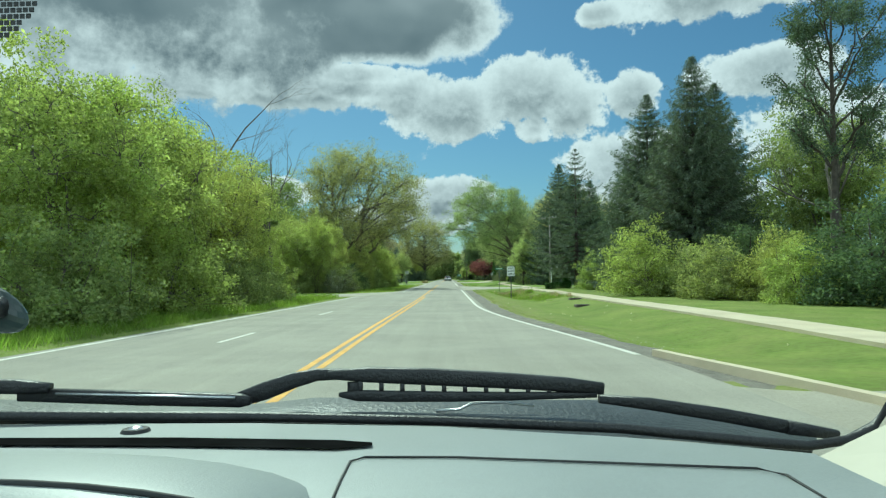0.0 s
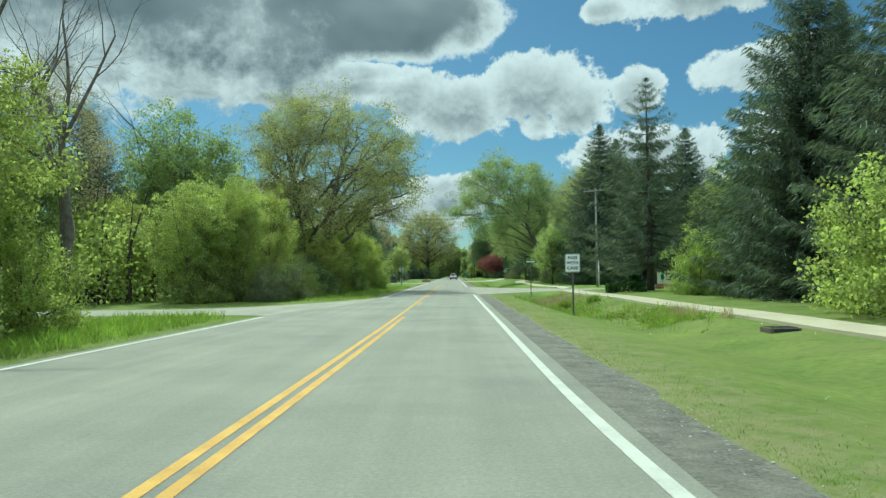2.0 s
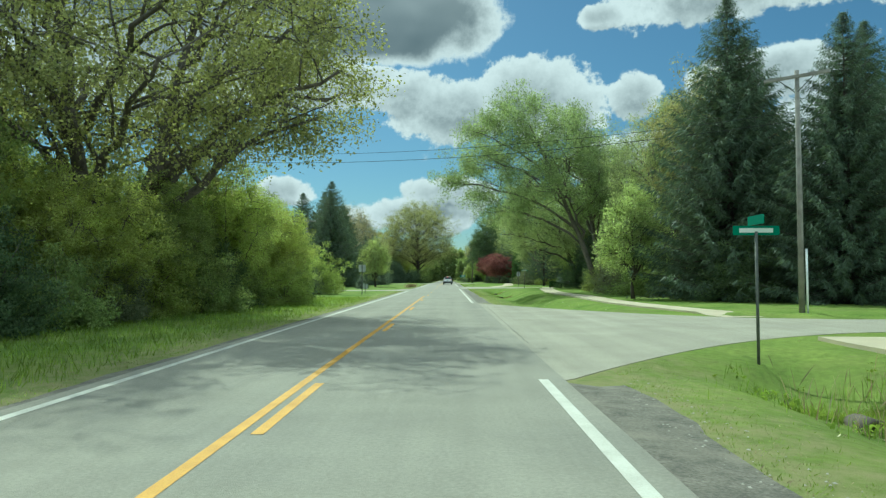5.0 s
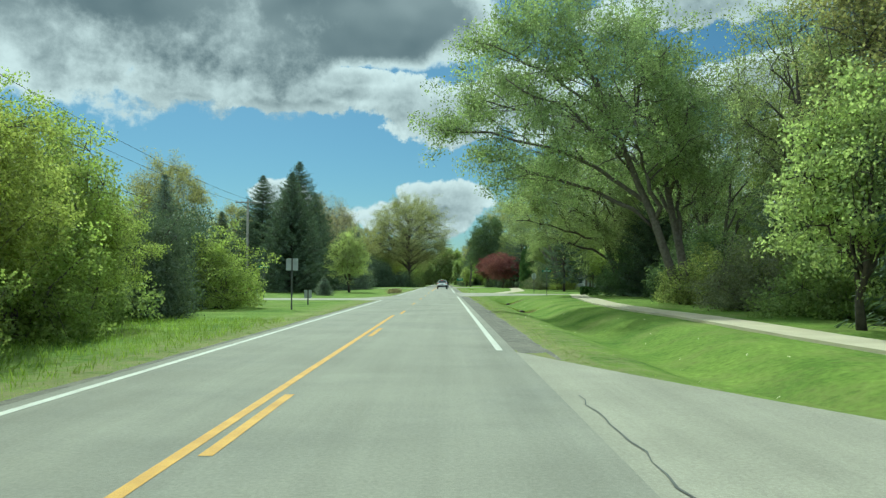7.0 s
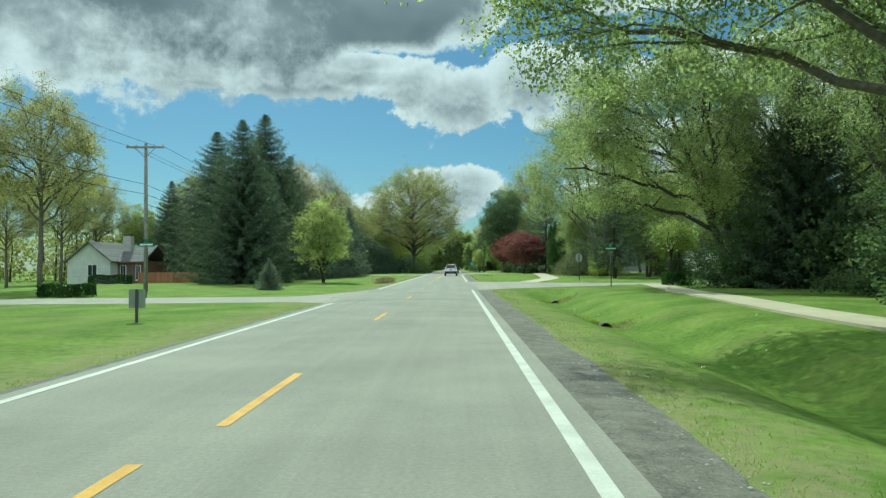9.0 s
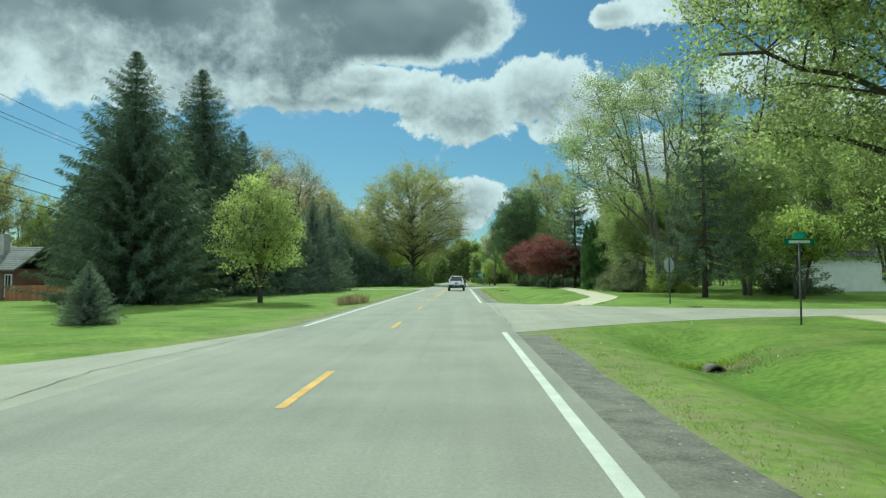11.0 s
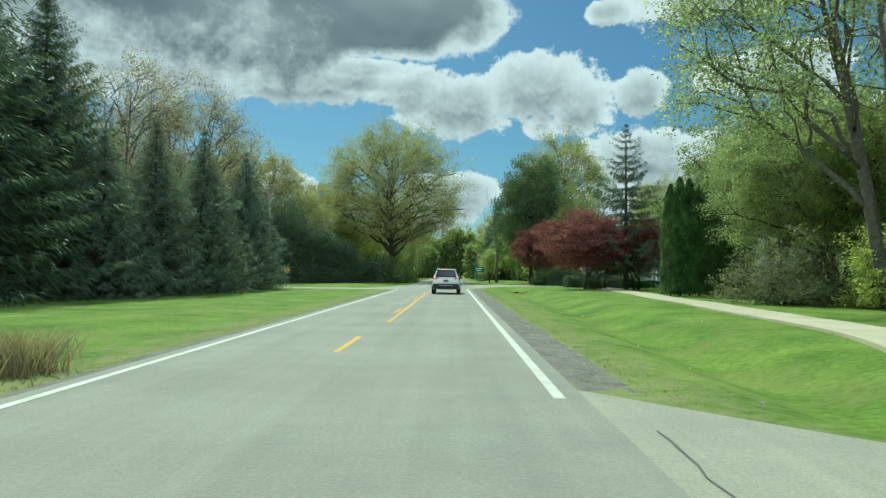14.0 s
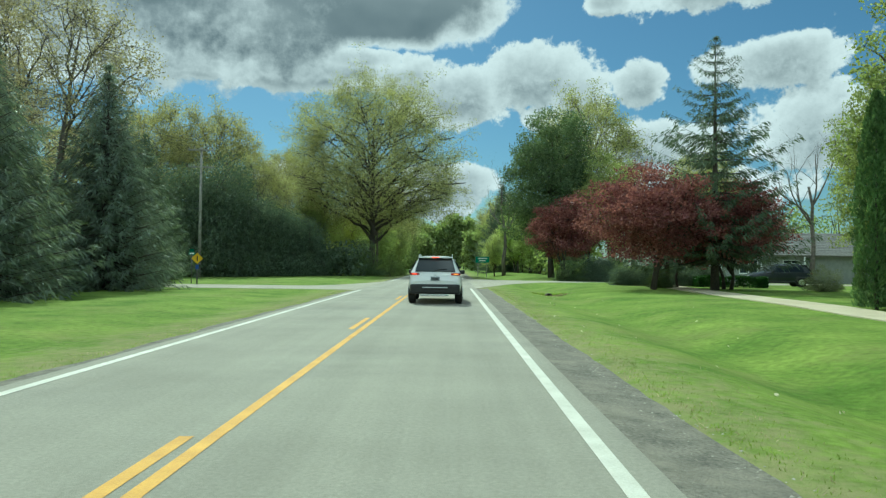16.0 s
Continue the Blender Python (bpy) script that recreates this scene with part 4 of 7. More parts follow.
put("bushmid", 15.8, 131, 1.2, 20, 1.2)
put("bushdark", 17.5, 136.2, 1.35, 80, 1.2)
put("bushmid", 19, 127, 1.4, 150, 1.2)
put("bushdark", 19.5, 141.5, 1.3, 240, 1.2)
put("spruce1", 23, 132, 0.85, 10)
put("birchy", 22.5, 147, 1.05, 40)
put("birchy", 20.0, 153.5, 1.0, 170)
put("mid1", 27, 138, 1.3, 10)
put("mid2", 25, 124, 1.3, 100)
put("bushdark", 21.5, 149.5, 1.2, 10, 1.2)
put("bushmid", 24, 155, 1.1, 30, 1.3)
for k in range(4):
    put(("mid2", "spruce1", "mid1", "bud1")[k % 4], 27 + S(0, 5), 98 + 15 * k, S(1.0, 1.25), S(0, 360))
# --- right side, beyond the second street
put("birchy", 18.3, 197.0, 1.2, 0, 1.12)
put("leafy", 17.6, 156.4, 1.0, 0, 1.0, "tall leaning maple beside the footpath and hedge")
put("spruce1", 19.6, 152.0, 0.72, 20, 1.1)
put("bushdark", 16.9, 153.2, 1.25, 60, 1.15)
put("bushdark", 20.5, 157.8, 1.2, 160, 1.2)
put("bushmid", 25.0, 171.5, 1.2, 160, 1.2)
put("mid2", 27.0, 180.0, 0.95, 60)
put("bushdark", 23.5, 186.0, 0.9, 60, 1.3)
put("leafy", 24.5, 163.5, 0.9, 150)
put("spruce2", 16.2, 182.0, 0.93, 10, 0.8)
put("crab", 21.0, 180.0, 1.0, 0)
put("mid2", 20.5, 186.5, 0.95, 30)
put("bushtan", 16.0, 201.3, 1.25, 30, 1.25)
put("bushfresh", 18.6, 197.5, 1.1, 30)
put("mid1", 21.5, 203.5, 0.95, 210)
put("mid2", 24, 194, 1.0, 210)
put("birchy", 19.0, 209, 0.72, 100)
put("mid2", 17.6, 218.2, 0.72, 40, 0.8)
put("bushtan", 22.0, 231.0, 0.55, 10, 1.1)
for k in range(9):
    put("cedar", 14.3 + 0.64 * k, 213.4 + 0.12 * k, 0.94 + 0.04 * S(-1, 1), 50 * k, 0.80, group="row of cedars")
put("mid1", 20.5, 218.0, 1.14, 300)
put("leafy", 21.5, 206.5, 0.78, 200)
put("leafy", 21.0, 206.3, 0.64, 0, 1.0, "spreading light green tree before a cedar row")
put("spruce2", 16.0, 231.7, 1.0, 100)
put("redmaple1", 11.8, 230.6, 0.98, 0, 1.1)
put("redmaple1", 17.4, 233.0, 0.9, 220, 1.15)
put("redmaple1", 14.6, 234.5, 0.85, 100)
put("redmaple1", 11.6, 257.5, 1.08, 200, 0.95)
put("round", 11.2, 265, 1.0, 0)
put("mid2", 16.4, 261, 1.12, 20, 0.85, "upright light green tree beside dark neighbours")
put("bud1", 18.5, 281, 1.42, 0)
put("bare2", 20.5, 268, 1.35, 100)
put("bare2", 7.6, 284, 1.3, 10)
put("lime", 6.6, 288, 0.85, 10, 0.9, "small yellow-green tree by the far verge")
put("bushdark", 13.4, 233.8, 0.35, 0, 1.3)
for k in range(4):
    put("yew", 12.6 + 2.0 * k, 238.5 + 0.5 * k, 0.40 + 0.04 * (k % 2), 70 * k, 1.5, "low dark evergreen shrub under red maples")
for k in range(6):
    put(("bushdark", "yew", "bushmid")[k % 3], 11.5 + 2.3 * k + S(-0.4, 0.4), 252.5 + 1.2 * k + S(-1, 1), S(0.55, 0.8), S(0, 360), 1.3)
for k in range(7):
    put(("mid1", "bud1", "mid2", "birchy", "bare2")[k % 5], 29 + S(0, 8), 196 + 15 * k, S(1.0, 1.3), S(0, 360))
# --- left side, start to the first street
put("fresh1", -13.6, 31.5, 1.05, 0)
put("fresh2", -12.6, 24.5, 0.98, 90)
put("fresh1", -13.4, 38.5, 0.98, 200)
put("fresh2", -13.2, 43.8, 0.92, 20)
put("bushmid", -11.4, 20.5, 1.2, 0, 1.1)
put("bushfresh", -10.9, 27.5, 1.2, 60, 1.0)
put("bushmid", -11.0, 34, 1.15, 150, 1.0)
put("bushmid", -11.2, 40, 1.1, 250, 1.0)
put("bushfresh", -11.4, 45.0, 0.9, 10, 0.9)
put("bare1", -15.2, 45.4, 1.06, 0)
put("bare2", -12.4, 48.5, 1.0, 120)
put("bare1", -17.5, 50.5, 1.2, 240)
put("fresh1", -18.5, 27, 1.25, 100)
put("fresh2", -19, 36, 1.25, 250)
put("mid1", -18.6, 44, 1.0, 10)
for k in range(4):
    put(("fresh2", "mid1", "fresh1")[k % 3], -23 - S(0, 4), 18 + 11 * k, S(1.0, 1.3), S(0, 360))
# --- left side, along the thicket
for k in range(11):
    put(("bushmid", "bushfresh", "bushdark")[k % 3], -14.0 + S(-0.6, 0.6), 66.5 + 3.6 * k, S(0.95, 1.15), S(0, 360))
put("willow", -13.2, 92.2, 1.0, 10)
put("fresh1", -12.6, 68.0, 0.82, 60, 0.62)
put("fresh2", -12.4, 73.2, 0.84, 210, 0.64)
put("bushtan", -10.7, 67.4, 0.75, 40, 1.0)
put("bushtan", -10.5, 71.2, 0.85, 160, 1.0)
put("fresh2", -11.0, 87.5, 0.55, 30, 1.1)
put("mid2", -11.2, 92.8, 0.48, 130, 1.1)
put("bare1", -23.2, 86.4, 1.42, 80)
put("mid2", -22.6, 85, 1.4, 80)
put("mid1", -22.2, 94.6, 1.05, 150)
put("spruce1", -27, 78, 0.85, 0)
put("tan1", -26, 70, 1.0, 40)
for k in range(13):
    y = 69.5 + 3.1 * k
    kind = ("bushmid", "bushtan", "bushfresh", "bushmid", "bushdark")[k % 5]
    put(kind, -11.2 + S(-0.5, 0.5) + (1.2 if y > 92 else 0), y, S(0.75, 1.0), S(0, 360))
for k in range(10):
    put(("fresh1", "mid2", "fresh2")[k % 3], -15.2 + S(-1, 1) + (1.5 if k > 6 else 0), 67 + 4.4 * k, S(0.55, 0.75) + 0.1 * (k < 3), S(0, 360))
for k in range(5):
    put(("mid1", "fresh2", "mid2")[k % 3], -21 - S(0, 5), 64 + 11 * k, S(0.85, 1.05), S(0, 360))
put("fresh2", -9.6, 104.5, 0.62, 0)
put("fresh1", -10.6, 99.5, 0.78, 90, 0.85)
put("fresh1", -11.5, 109.5, 0.72, 200)
put("bushfresh", -8.4, 101.5, 0.7, 20)
put("yew", -12.4, 118.5, 1.3, 30, 1.0, "dark green dense evergreen at the lawn's edge")
put("yew", -14.2, 123.5, 1.25, 200, 1.0, "dark green dense evergreen at the lawn's edge")
put("fresh1", -10.4, 111.0, 0.52, 60)
put("yew", -13.8, 127.6, 1.5, 80, 0.95, "dark green dense evergreen at the lawn's edge")
put("bushfresh", -11.4, 126.6, 1.25, 30, 0.9)
put("bushmid", -12.4, 113.8, 1.25, 100)
put("spruce3", -18.4, 136.5, 0.78, 0)
put("spruce1", -22, 130, 0.62, 100)
put("mid1", -20, 122, 0.75, 30)
put("mid2", -19, 113, 0.8, 70)
put("bud1", -27.2, 160, 0.82, 30)
put("spruce2", -27.5, 127, 0.75, 10)
# --- left side, beyond the second street
put("spruce1", -26.8, 193.5, 1.02, 0, 1.2)
put("spruce1", -22.0, 196.4, 1.17, 90, 1.15)
put("spruce1", -19.0, 177.8, 0.90, 200, 1.12)
put("spruce1", -21.0, 204.5, 0.95, 30)
put("spruce1", -24.5, 203, 1.1, 300)
put("spruce1", -36, 203, 0.76, 300)
put("lime", -11.8, 179.2, 1.13, 0, 1.08)
put("spruce3", -11.5, 159.0, 0.19, 0, 1.45, "small young spruce standing alone on the lawn")
for k, (x, y, s) in enumerate([(-17.4, 203.8, 0.79), (-17.1, 209.2, 0.93), (-16.1, 214.3, 0.97), (-18.2, 219, 0.80), (-16.3, 224.2, 1.0), (-18.0, 229.6, 0.8)]):
    put("spruce3", x, y, s, 70 * k, 1.0, group="row of spruces")
put("tan1", -22.6, 229, 1.18, 0)
put("tan1", -25.5, 222, 1.15, 100)
put("tan1", -30, 236, 1.1, 200)
put("spruce1", -21.5, 240, 0.62, 20)
for k in range(8):
    put("yew", -24.0 + 1.38 * k, 256.0 + 1.0 * k, 3.2 - 0.225 * k, 40 * k, 0.75, "dark evergreen hedge bush in shade", group="hedge")
put("bud1", -26.6, 270, 1.15, 0)
put("bud1", -32, 268, 1.15, 90)
put("bud1", -21.5, 285, 1.0, 180)
put("bud1", -20.5, 266, 0.78, 30)
put("mid1", -16.8, 279, 0.95, 60)
put("fresh2", -14.5, 289, 0.95, 10)
put("oak", -9.2, 276, 1.0, 0)
put("bushfresh", -13.4, 268.5, 1.05, 10)
put("bushdark", -9.5, 268.0, 1.05, 100, 1.1)
put("bushmid", -6.6, 272, 0.95, 200)
put("bud1", -43, 190, 0.8, 10)
put("bud1", -47, 205, 0.85, 100)
put("bud1", -40, 176, 0.62, 200)
put("bud1", -52, 182, 0.75, 300)
for k in range(7):
    put(("mid1", "bud1", "mid2", "fresh1")[k % 4], -36 - S(0, 8), 208 + 13 * k, S(0.9, 1.15), S(0, 360))
# --- the far end, where the road runs on between trees
for k in range(16):
    y = 292 + 9.5 * k
    put(("bud1", "mid1", "fresh2", "mid2")[k % 4], -9.5 - S(0, 4), y, S(0.75, 1.1), S(0, 360))
    put(("mid1", "fresh1", "spruce1", "bud1")[k % 4], 9.0 + S(0, 5), y + 6, S(0.8, 1.1), S(0, 360))


# --- woods behind the roadside trees, too deep to count
def woods(name, spans, mat, label, seed, per=4.6, size=0.3, count=34):
    """Leafy masses with an uneven top along spans of (x0, y0, x1, y1, height, depth), with stems inside."""
    rng = np.random.default_rng(seed)
    quads, stems = [], Wood()
    for x0, y0, x1, y1, height, depth in spans:
        length = math.hypot(x1 - x0, y1 - y0)
        nx, ny = (y1 - y0) / length, -(x1 - x0) / length
        n = int(length * height * per / 3)
        t, d = rng.uniform(0, 1, n), rng.uniform(-0.5, 0.5, n)
        top = np.array([height * (0.72 + 0.42 * noise.noise(Vector((v * length * 0.11, seed, 0))) + 0.22 * noise.noise(Vector((v * length * 0.4, seed, 5)))) for v in t])
        z = top * rng.uniform(0.02, 1, n) ** 0.8
        c = np.stack([x0 + (x1 - x0) * t + nx * d * depth, y0 + (y1 - y0) * t + ny * d * depth, z], 1)
        quads.append(leaves_at(c, 0.75, count, size, rng))
        for k in range(int(length / 2.2)):
            u, e = rng.uniform(0, 1), rng.uniform(-0.4, 0.4)
            px, py = x0 + (x1 - x0) * u + nx * e * depth, y0 + (y1 - y0) * u + ny * e * depth
            hgt = height * rng.uniform(0.6, 1.05)
            stems.add([(px, py, -0.6), (px + rng.normal() * 0.3, py, hgt * 0.5), (px + rng.normal() * 0.7, py + rng.normal() * 0.5, hgt)], [0.14, 0.09, 0.02], 5)
    ob = quads_object(name, np.concatenate(quads), mat, None, label, "stuff")
    mesh_object("stem", stems.verts, stems.faces, dark_bark, ob, "", "stuff")
    return tagged(ob, category="woods")


woods("woods", [(26, 8, 25, 72, 8.5, 4), (27, 98, 27, 158, 8.5, 4), (46, 176, 40, 300, 8, 5)], mid_leaf, "deep green woods behind the roadside trees", 61, 4.6, 0.34, 22)
woods("woods", [(-19, 4, -20, 44, 7.5, 4), (-21, 62, -21, 116, 7.0, 4), (-24, 118, -27, 136, 6, 4)], fresh_leaf, "thicket of fresh green saplings behind the verge", 62)
woods("woods", [(-85, 90, -66, 140, 9, 6), (-64, 196, -48, 218, 8.5, 5), (-95, 190, -64, 205, 9, 5), (-70, 138, -56, 200, 8.5, 6), (-50, 200, -30, 300, 9.0, 5), (-30, 300, -12, 330, 8, 5)], bud_leaf, "far yellow-green woods across the lawns", 63, 4.6, 0.5, 14)
woods("woods", [(-24.5, 196, -22, 236, 5.5, 3), (-26, 262, -15, 292, 5.0, 4)], dark_leaf, "dark evergreen undergrowth behind the spruces", 64)
woods("woods", [(-14, 292, -10, 420, 7.5, 5), (16, 272, 11, 420, 8, 5), (-20, 330, -8.5, 375, 9, 5), (9, 330, 20, 372, 9, 5)], mid_leaf, "far roadside woods closing in on the road", 65, 4.0, 0.6, 14)
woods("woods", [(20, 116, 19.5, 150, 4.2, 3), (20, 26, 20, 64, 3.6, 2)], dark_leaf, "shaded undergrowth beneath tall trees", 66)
woods("woods", [(-30, 384, 30, 392, 17, 6), (-26, 372, -5, 376, 12, 4), (4.5, 372, 24, 376, 12, 4)], mid_leaf, "distant trees closing the view at the road's end", 67, 12.0, 1.0, 9)
woods("woods", [(-28, 258, -9.5, 265, 4.2, 3)], needle, "dark evergreen growth in the shade of the hedge", 68, 9.0, 0.4)


# ---------------------------------------------------------------- grass that stands up from the lawn
def blades(name, spots, height, width, mat, label, seed, bend=0.35):
    """Grass blades as narrow triangles: spots is a list of (x, y)."""
    rng = np.random.default_rng(seed)
    n = len(spots)
    p = np.array([(x, y, ground_at(x, y) - 0.01) for x, y in spots])
    a = rng.uniform(0, 6.28, n)
    side = np.stack([np.cos(a), np.sin(a), 0 * a], 1) * (width * rng.uniform(0.6, 1.3, n))[:, None]
    h = height * rng.uniform(0.45, 1.25, n)
    tip = p + np.stack([rng.normal(size=n) * bend * h, rng.normal(size=n) * bend * h, h], 1)
    mid = (p + tip) / 2 + np.array([0, 0, 0.06]) * h[:, None]
    q = np.stack([p - side, p + side, tip + side * 0.15, mid - side * 0.8], 1)
    return quads_object(name, q, mat, None, label, "stuff")


rng = np.random.default_rng(5)


def verge_spots(n, x0, x1, y0, y1, power=1.0):
    out = []
    while len(out) < n:
        x, y = rng.uniform(x0, x1), rng.uniform(y0, y1)
        if not on_street(x, y, 0.3) and not (left_edge(y) - 0.7 < x < right_edge(y) + 1.15):
            out.append((x, y))
    return out


tagged(blades("tall_grass", verge_spots(14000, -10.8, -5.0, 66, 116) + verge_spots(2000, -12.5, -11.0, 14, 46), 0.17, 0.009, blade_green,
              "unmown tall grass along the thicket", 3), category="grass")
tagged(blades("tall_grass", verge_spots(16000, -11.6, -7.7, 14, 51), 0.30, 0.010, blade_green, "lush tall grass on the verge before a side street", 13), category="grass")
edge_tufts = []
while len(edge_tufts) < 60000:
    y = 13 + 218 * rng.uniform()
    x = right_edge(y) + 1.15 + ragged(y, 2.0, 0.30) + rng.gamma(1.6, 0.28) - 0.35 if rng.uniform() < 0.66 else left_edge(y) - 0.6 + ragged(y, 9.0, 0.22) - rng.gamma(1.6, 0.22) + 0.25
    if not on_street(x, y, 0.3):
        edge_tufts.append((x, y))
tagged(blades("verge_grass", edge_tufts[:45000], 0.034, 0.005, blade_green, "ragged grass fringe along the gravel shoulder", 8, 0.6), category="grass")
tagged(blades("dead_grass", edge_tufts[45000:], 0.03, 0.005, blade_dry, "dead grass mixed into the fringe of the shoulder", 9, 0.8), category="grass")
weeds = [(6.3 + rng.normal() * 0.75, rng.choice((49.6, 51.2, 53.0, 54.6, 56.8, 59.5, 62.0, 64.2, 67.5, 70.0, 72.5, 75.0)) + rng.normal() * 0.9) for k in range(9500)]
weeds = [(x + 1.0 * (1 - step(54, 60, y)), y - 2.0 * (1 - step(50, 56, y))) for x, y in weeds]
weeds = [w for w in weeds if w[0] < 8.9 and not on_street(*w, 0.2) and noise.noise(Vector((w[0] * 0.9, w[1] * 0.8, 5.0))) > -0.10]
tagged(blades("ditch_weeds", weeds[:len(weeds) * 2 // 3], 0.24, 0.007, blade_green, "tall green weeds standing in the ditch", 4, 0.2), category="weeds")
leafy = [(x, y, ground_at(x, y) + abs(rng.normal()) * 0.10) for x, y in weeds[len(weeds) * 3 // 5:] if noise.noise(Vector((x * 0.7, y * 0.5, 2.0))) > -0.12]
tagged(quads_object("ditch_plants", leaves_at(leafy, 0.05, 4, 0.075, rng), blade_green, None, "low leafy weeds growing in the ditch", "stuff"), category="weeds")
dry = [(6.4 + rng.normal() * 0.55, 69.0 + rng.normal() * 2.6) for k in range(1900)] + [(6.8 + rng.normal() * 0.8, rng.uniform(49, 77)) for k in range(500)] + [(7.8 + rng.normal() * 0.22, 49.2 + rng.normal() * 0.35) for k in range(260)] + [(8.5 + rng.normal() * 0.1, 47.4 + rng.normal() * 0.2) for k in range(60)]
tagged(blades("dry_stalks", [w for w in dry if not on_street(*w, 0.2)], 0.42, 0.007, blade_dry, "dry tan stalks and dead grass in the ditch", 5, 0.28), category="weeds")
for cx, cy, r, hgt in ((6.15, 63.2, 0.36, 0.50), (5.9, 68.6, 0.22, 0.3), (7.6, 63.0, 0.30, 0.36)):
    tuft = [(cx + rng.normal() * r * 0.5, cy + rng.normal() * r * 0.5) for k in range(700)]
    tagged(blades("grass_clump", tuft, hgt, 0.011, blade_green, "dark green clump of tall blade-like leaves", int(cy), 0.3), category="weeds")
for cx, cy, r in ((-6.05, 177.2, 0.55), (-5.75, 178.6, 0.50)):
    tuft = [(cx + rng.normal() * r * 0.55, cy + rng.normal() * r * 0.55) for k in range(1100)]
    tagged(blades("ornamental_grass", tuft, 0.56, 0.008, blade_dry, "tan ornamental grass mound beside the road", int(cy * 10), 0.3), category="grass")
flowers = verge_spots(130, 3.2, 8.8, 14, 230)
tagged(quads_object("dandelions", leaves_at([(x, y, ground_at(x, y) + 0.06) for x, y in flowers], 0.02, 2, 0.05, rng), 
                    surface("dandelion_heads", (0.65, 0.62, 0.45), (0.75, 0.7, 0.4), 3), None, "scattered pale dandelion heads in the grass", "stuff"), category="flowers")
stones = []
for k in range(5200):
    y = rng.uniform(12, 232)
    x = right_edge(y) + 1.25 * rng.uniform(0.02, 1.0) ** 0.7
    if not on_street(x, y):
        stones.append((x, y, -0.03 - 0.02 * (x - right_edge(y))))
verts, faces = [], []
for x, y, z in stones:
    s, a = 0.013 * rng.uniform(0.4, 1.3), rng.uniform(0, 6.28)
    n = len(verts)
    verts += [(x + s * math.cos(a + 1.57 * k) * (1 + 0.4 * (k % 2)), y + s * math.sin(a + 1.57 * k) * (1 + 0.4 * (k % 2)), z) for k in range(4)] + [(x, y, z + s * 0.7)]
    faces += [(n + k, n + (k + 1) % 4, n + 4) for k in range(4)]
pebbles = mesh_object("pebbles", verts, faces, surface("pebble_stone", (0.26, 0.24, 0.20), (0.46, 0.43, 0.37), 9), None, "loose pebbles on the gravel shoulder", "stuff", smooth=True)
tagged(pebbles, category="stones")

# --- cracks sealed with tar, and patches in the paving
def crack(points, width, z=0.003):
    line, seed = [], points[0][1]
    for i in range(len(points) - 1):
        (x0, y0), (x1, y1) = points[i], points[i + 1]
        n = max(2, int(math.hypot(x1 - x0, y1 - y0) / 0.35))
        line += [(x0 + (x1 - x0) * k / n + 0.10 * noise.noise(Vector((k * 0.7, seed, i))), y0 + (y1 - y0) * k / n + 0.10 * noise.noise(Vector((seed, k * 0.7, i)))) for k in range(n)]
    rows = []
    for i, (x, y) in enumerate(line):
        a, b = line[max(i - 1, 0)], line[min(i + 1, len(line) - 1)]
        d = math.hypot(b[0] - a[0], b[1] - a[1]) + 1e-6
        nx, ny = (b[1] - a[1]) / d, -(b[0] - a[0]) / d
        w = width * (0.6 + 0.5 * noise.noise(Vector((i * 0.5, seed, 2))))
        rows.append([(x - nx * w, y - ny * w, z), (x + nx * w, y + ny * w, z)])
    strip("crack", rows, tar, "dark sealed crack in the paving")


crack([(2.0, 156.5), (2.05, 163), (2.15, 169), (2.3, 175.5)], 0.015)
crack([(3.0, 163.6), (6.5, 163.9), (11, 164.6)], 0.012)
crack([(2.4, 160.2), (5.2, 161.0), (8.4, 160.6)], 0.011)
crack([(3.4, 168.2), (5.6, 167.4), (9.6, 168.6)], 0.011)
crack([(2.05, 80), (2.1, 88), (2.2, 99)], 0.015)
crack([(3.5, 86), (7, 88.5), (12, 88)], 0.012)
crack([(-4.6, 143), (-5.2, 147.5), (-4.55, 154)], 0.018)
crack([(-6.8, 12), (-6.9, 24), (-7.0, 38), (-6.0, 47)], 0.012)

# ---------------------------------------------------------------- vehicles
white_car = surface("white_car_paint", (0.80, 0.81, 0.80), (0.84, 0.85, 0.84), 2, 0.22, space="object")
dark_car = surface("dark_blue_car_paint", (0.018, 0.022, 0.028), (0.028, 0.033, 0.040), 2, 0.22, space="object")
cladding = surface("black_plastic", (0.014, 0.014, 0.014), (0.024, 0.024, 0.024), 8, 0.55, 0.2, 200, space="object")
tyre_rubber = surface("tyre_rubber", (0.012, 0.012, 0.012), (0.022, 0.021, 0.02), 8, 0.85, 0.3, 120, space="object")
chrome = surface("brushed_metal", (0.55, 0.56, 0.56), (0.68, 0.68, 0.67), 12, 0.3, metal=1.0, space="object")
plate_mat = surface("plate_grey", (0.16, 0.19, 0.20), (0.22, 0.25, 0.26), 9, 0.5, space="object")
bar_mat = surface("dark_bar", (0.03, 0.035, 0.04), (0.05, 0.05, 0.055), 9, 0.6, space="object")


def glassy(name, colour, rough=0.05, glow=None):
    mat = surface(name, colour, tuple(c * 1.2 for c in colour), 4, rough, space="object")
    if glow:
        mat.node_tree.nodes["Principled BSDF"].inputs["Emission Color"].default_value = (*glow[0], 1)
        mat.node_tree.nodes["Principled BSDF"].inputs["Emission Strength"].default_value = glow[1]
    return mat


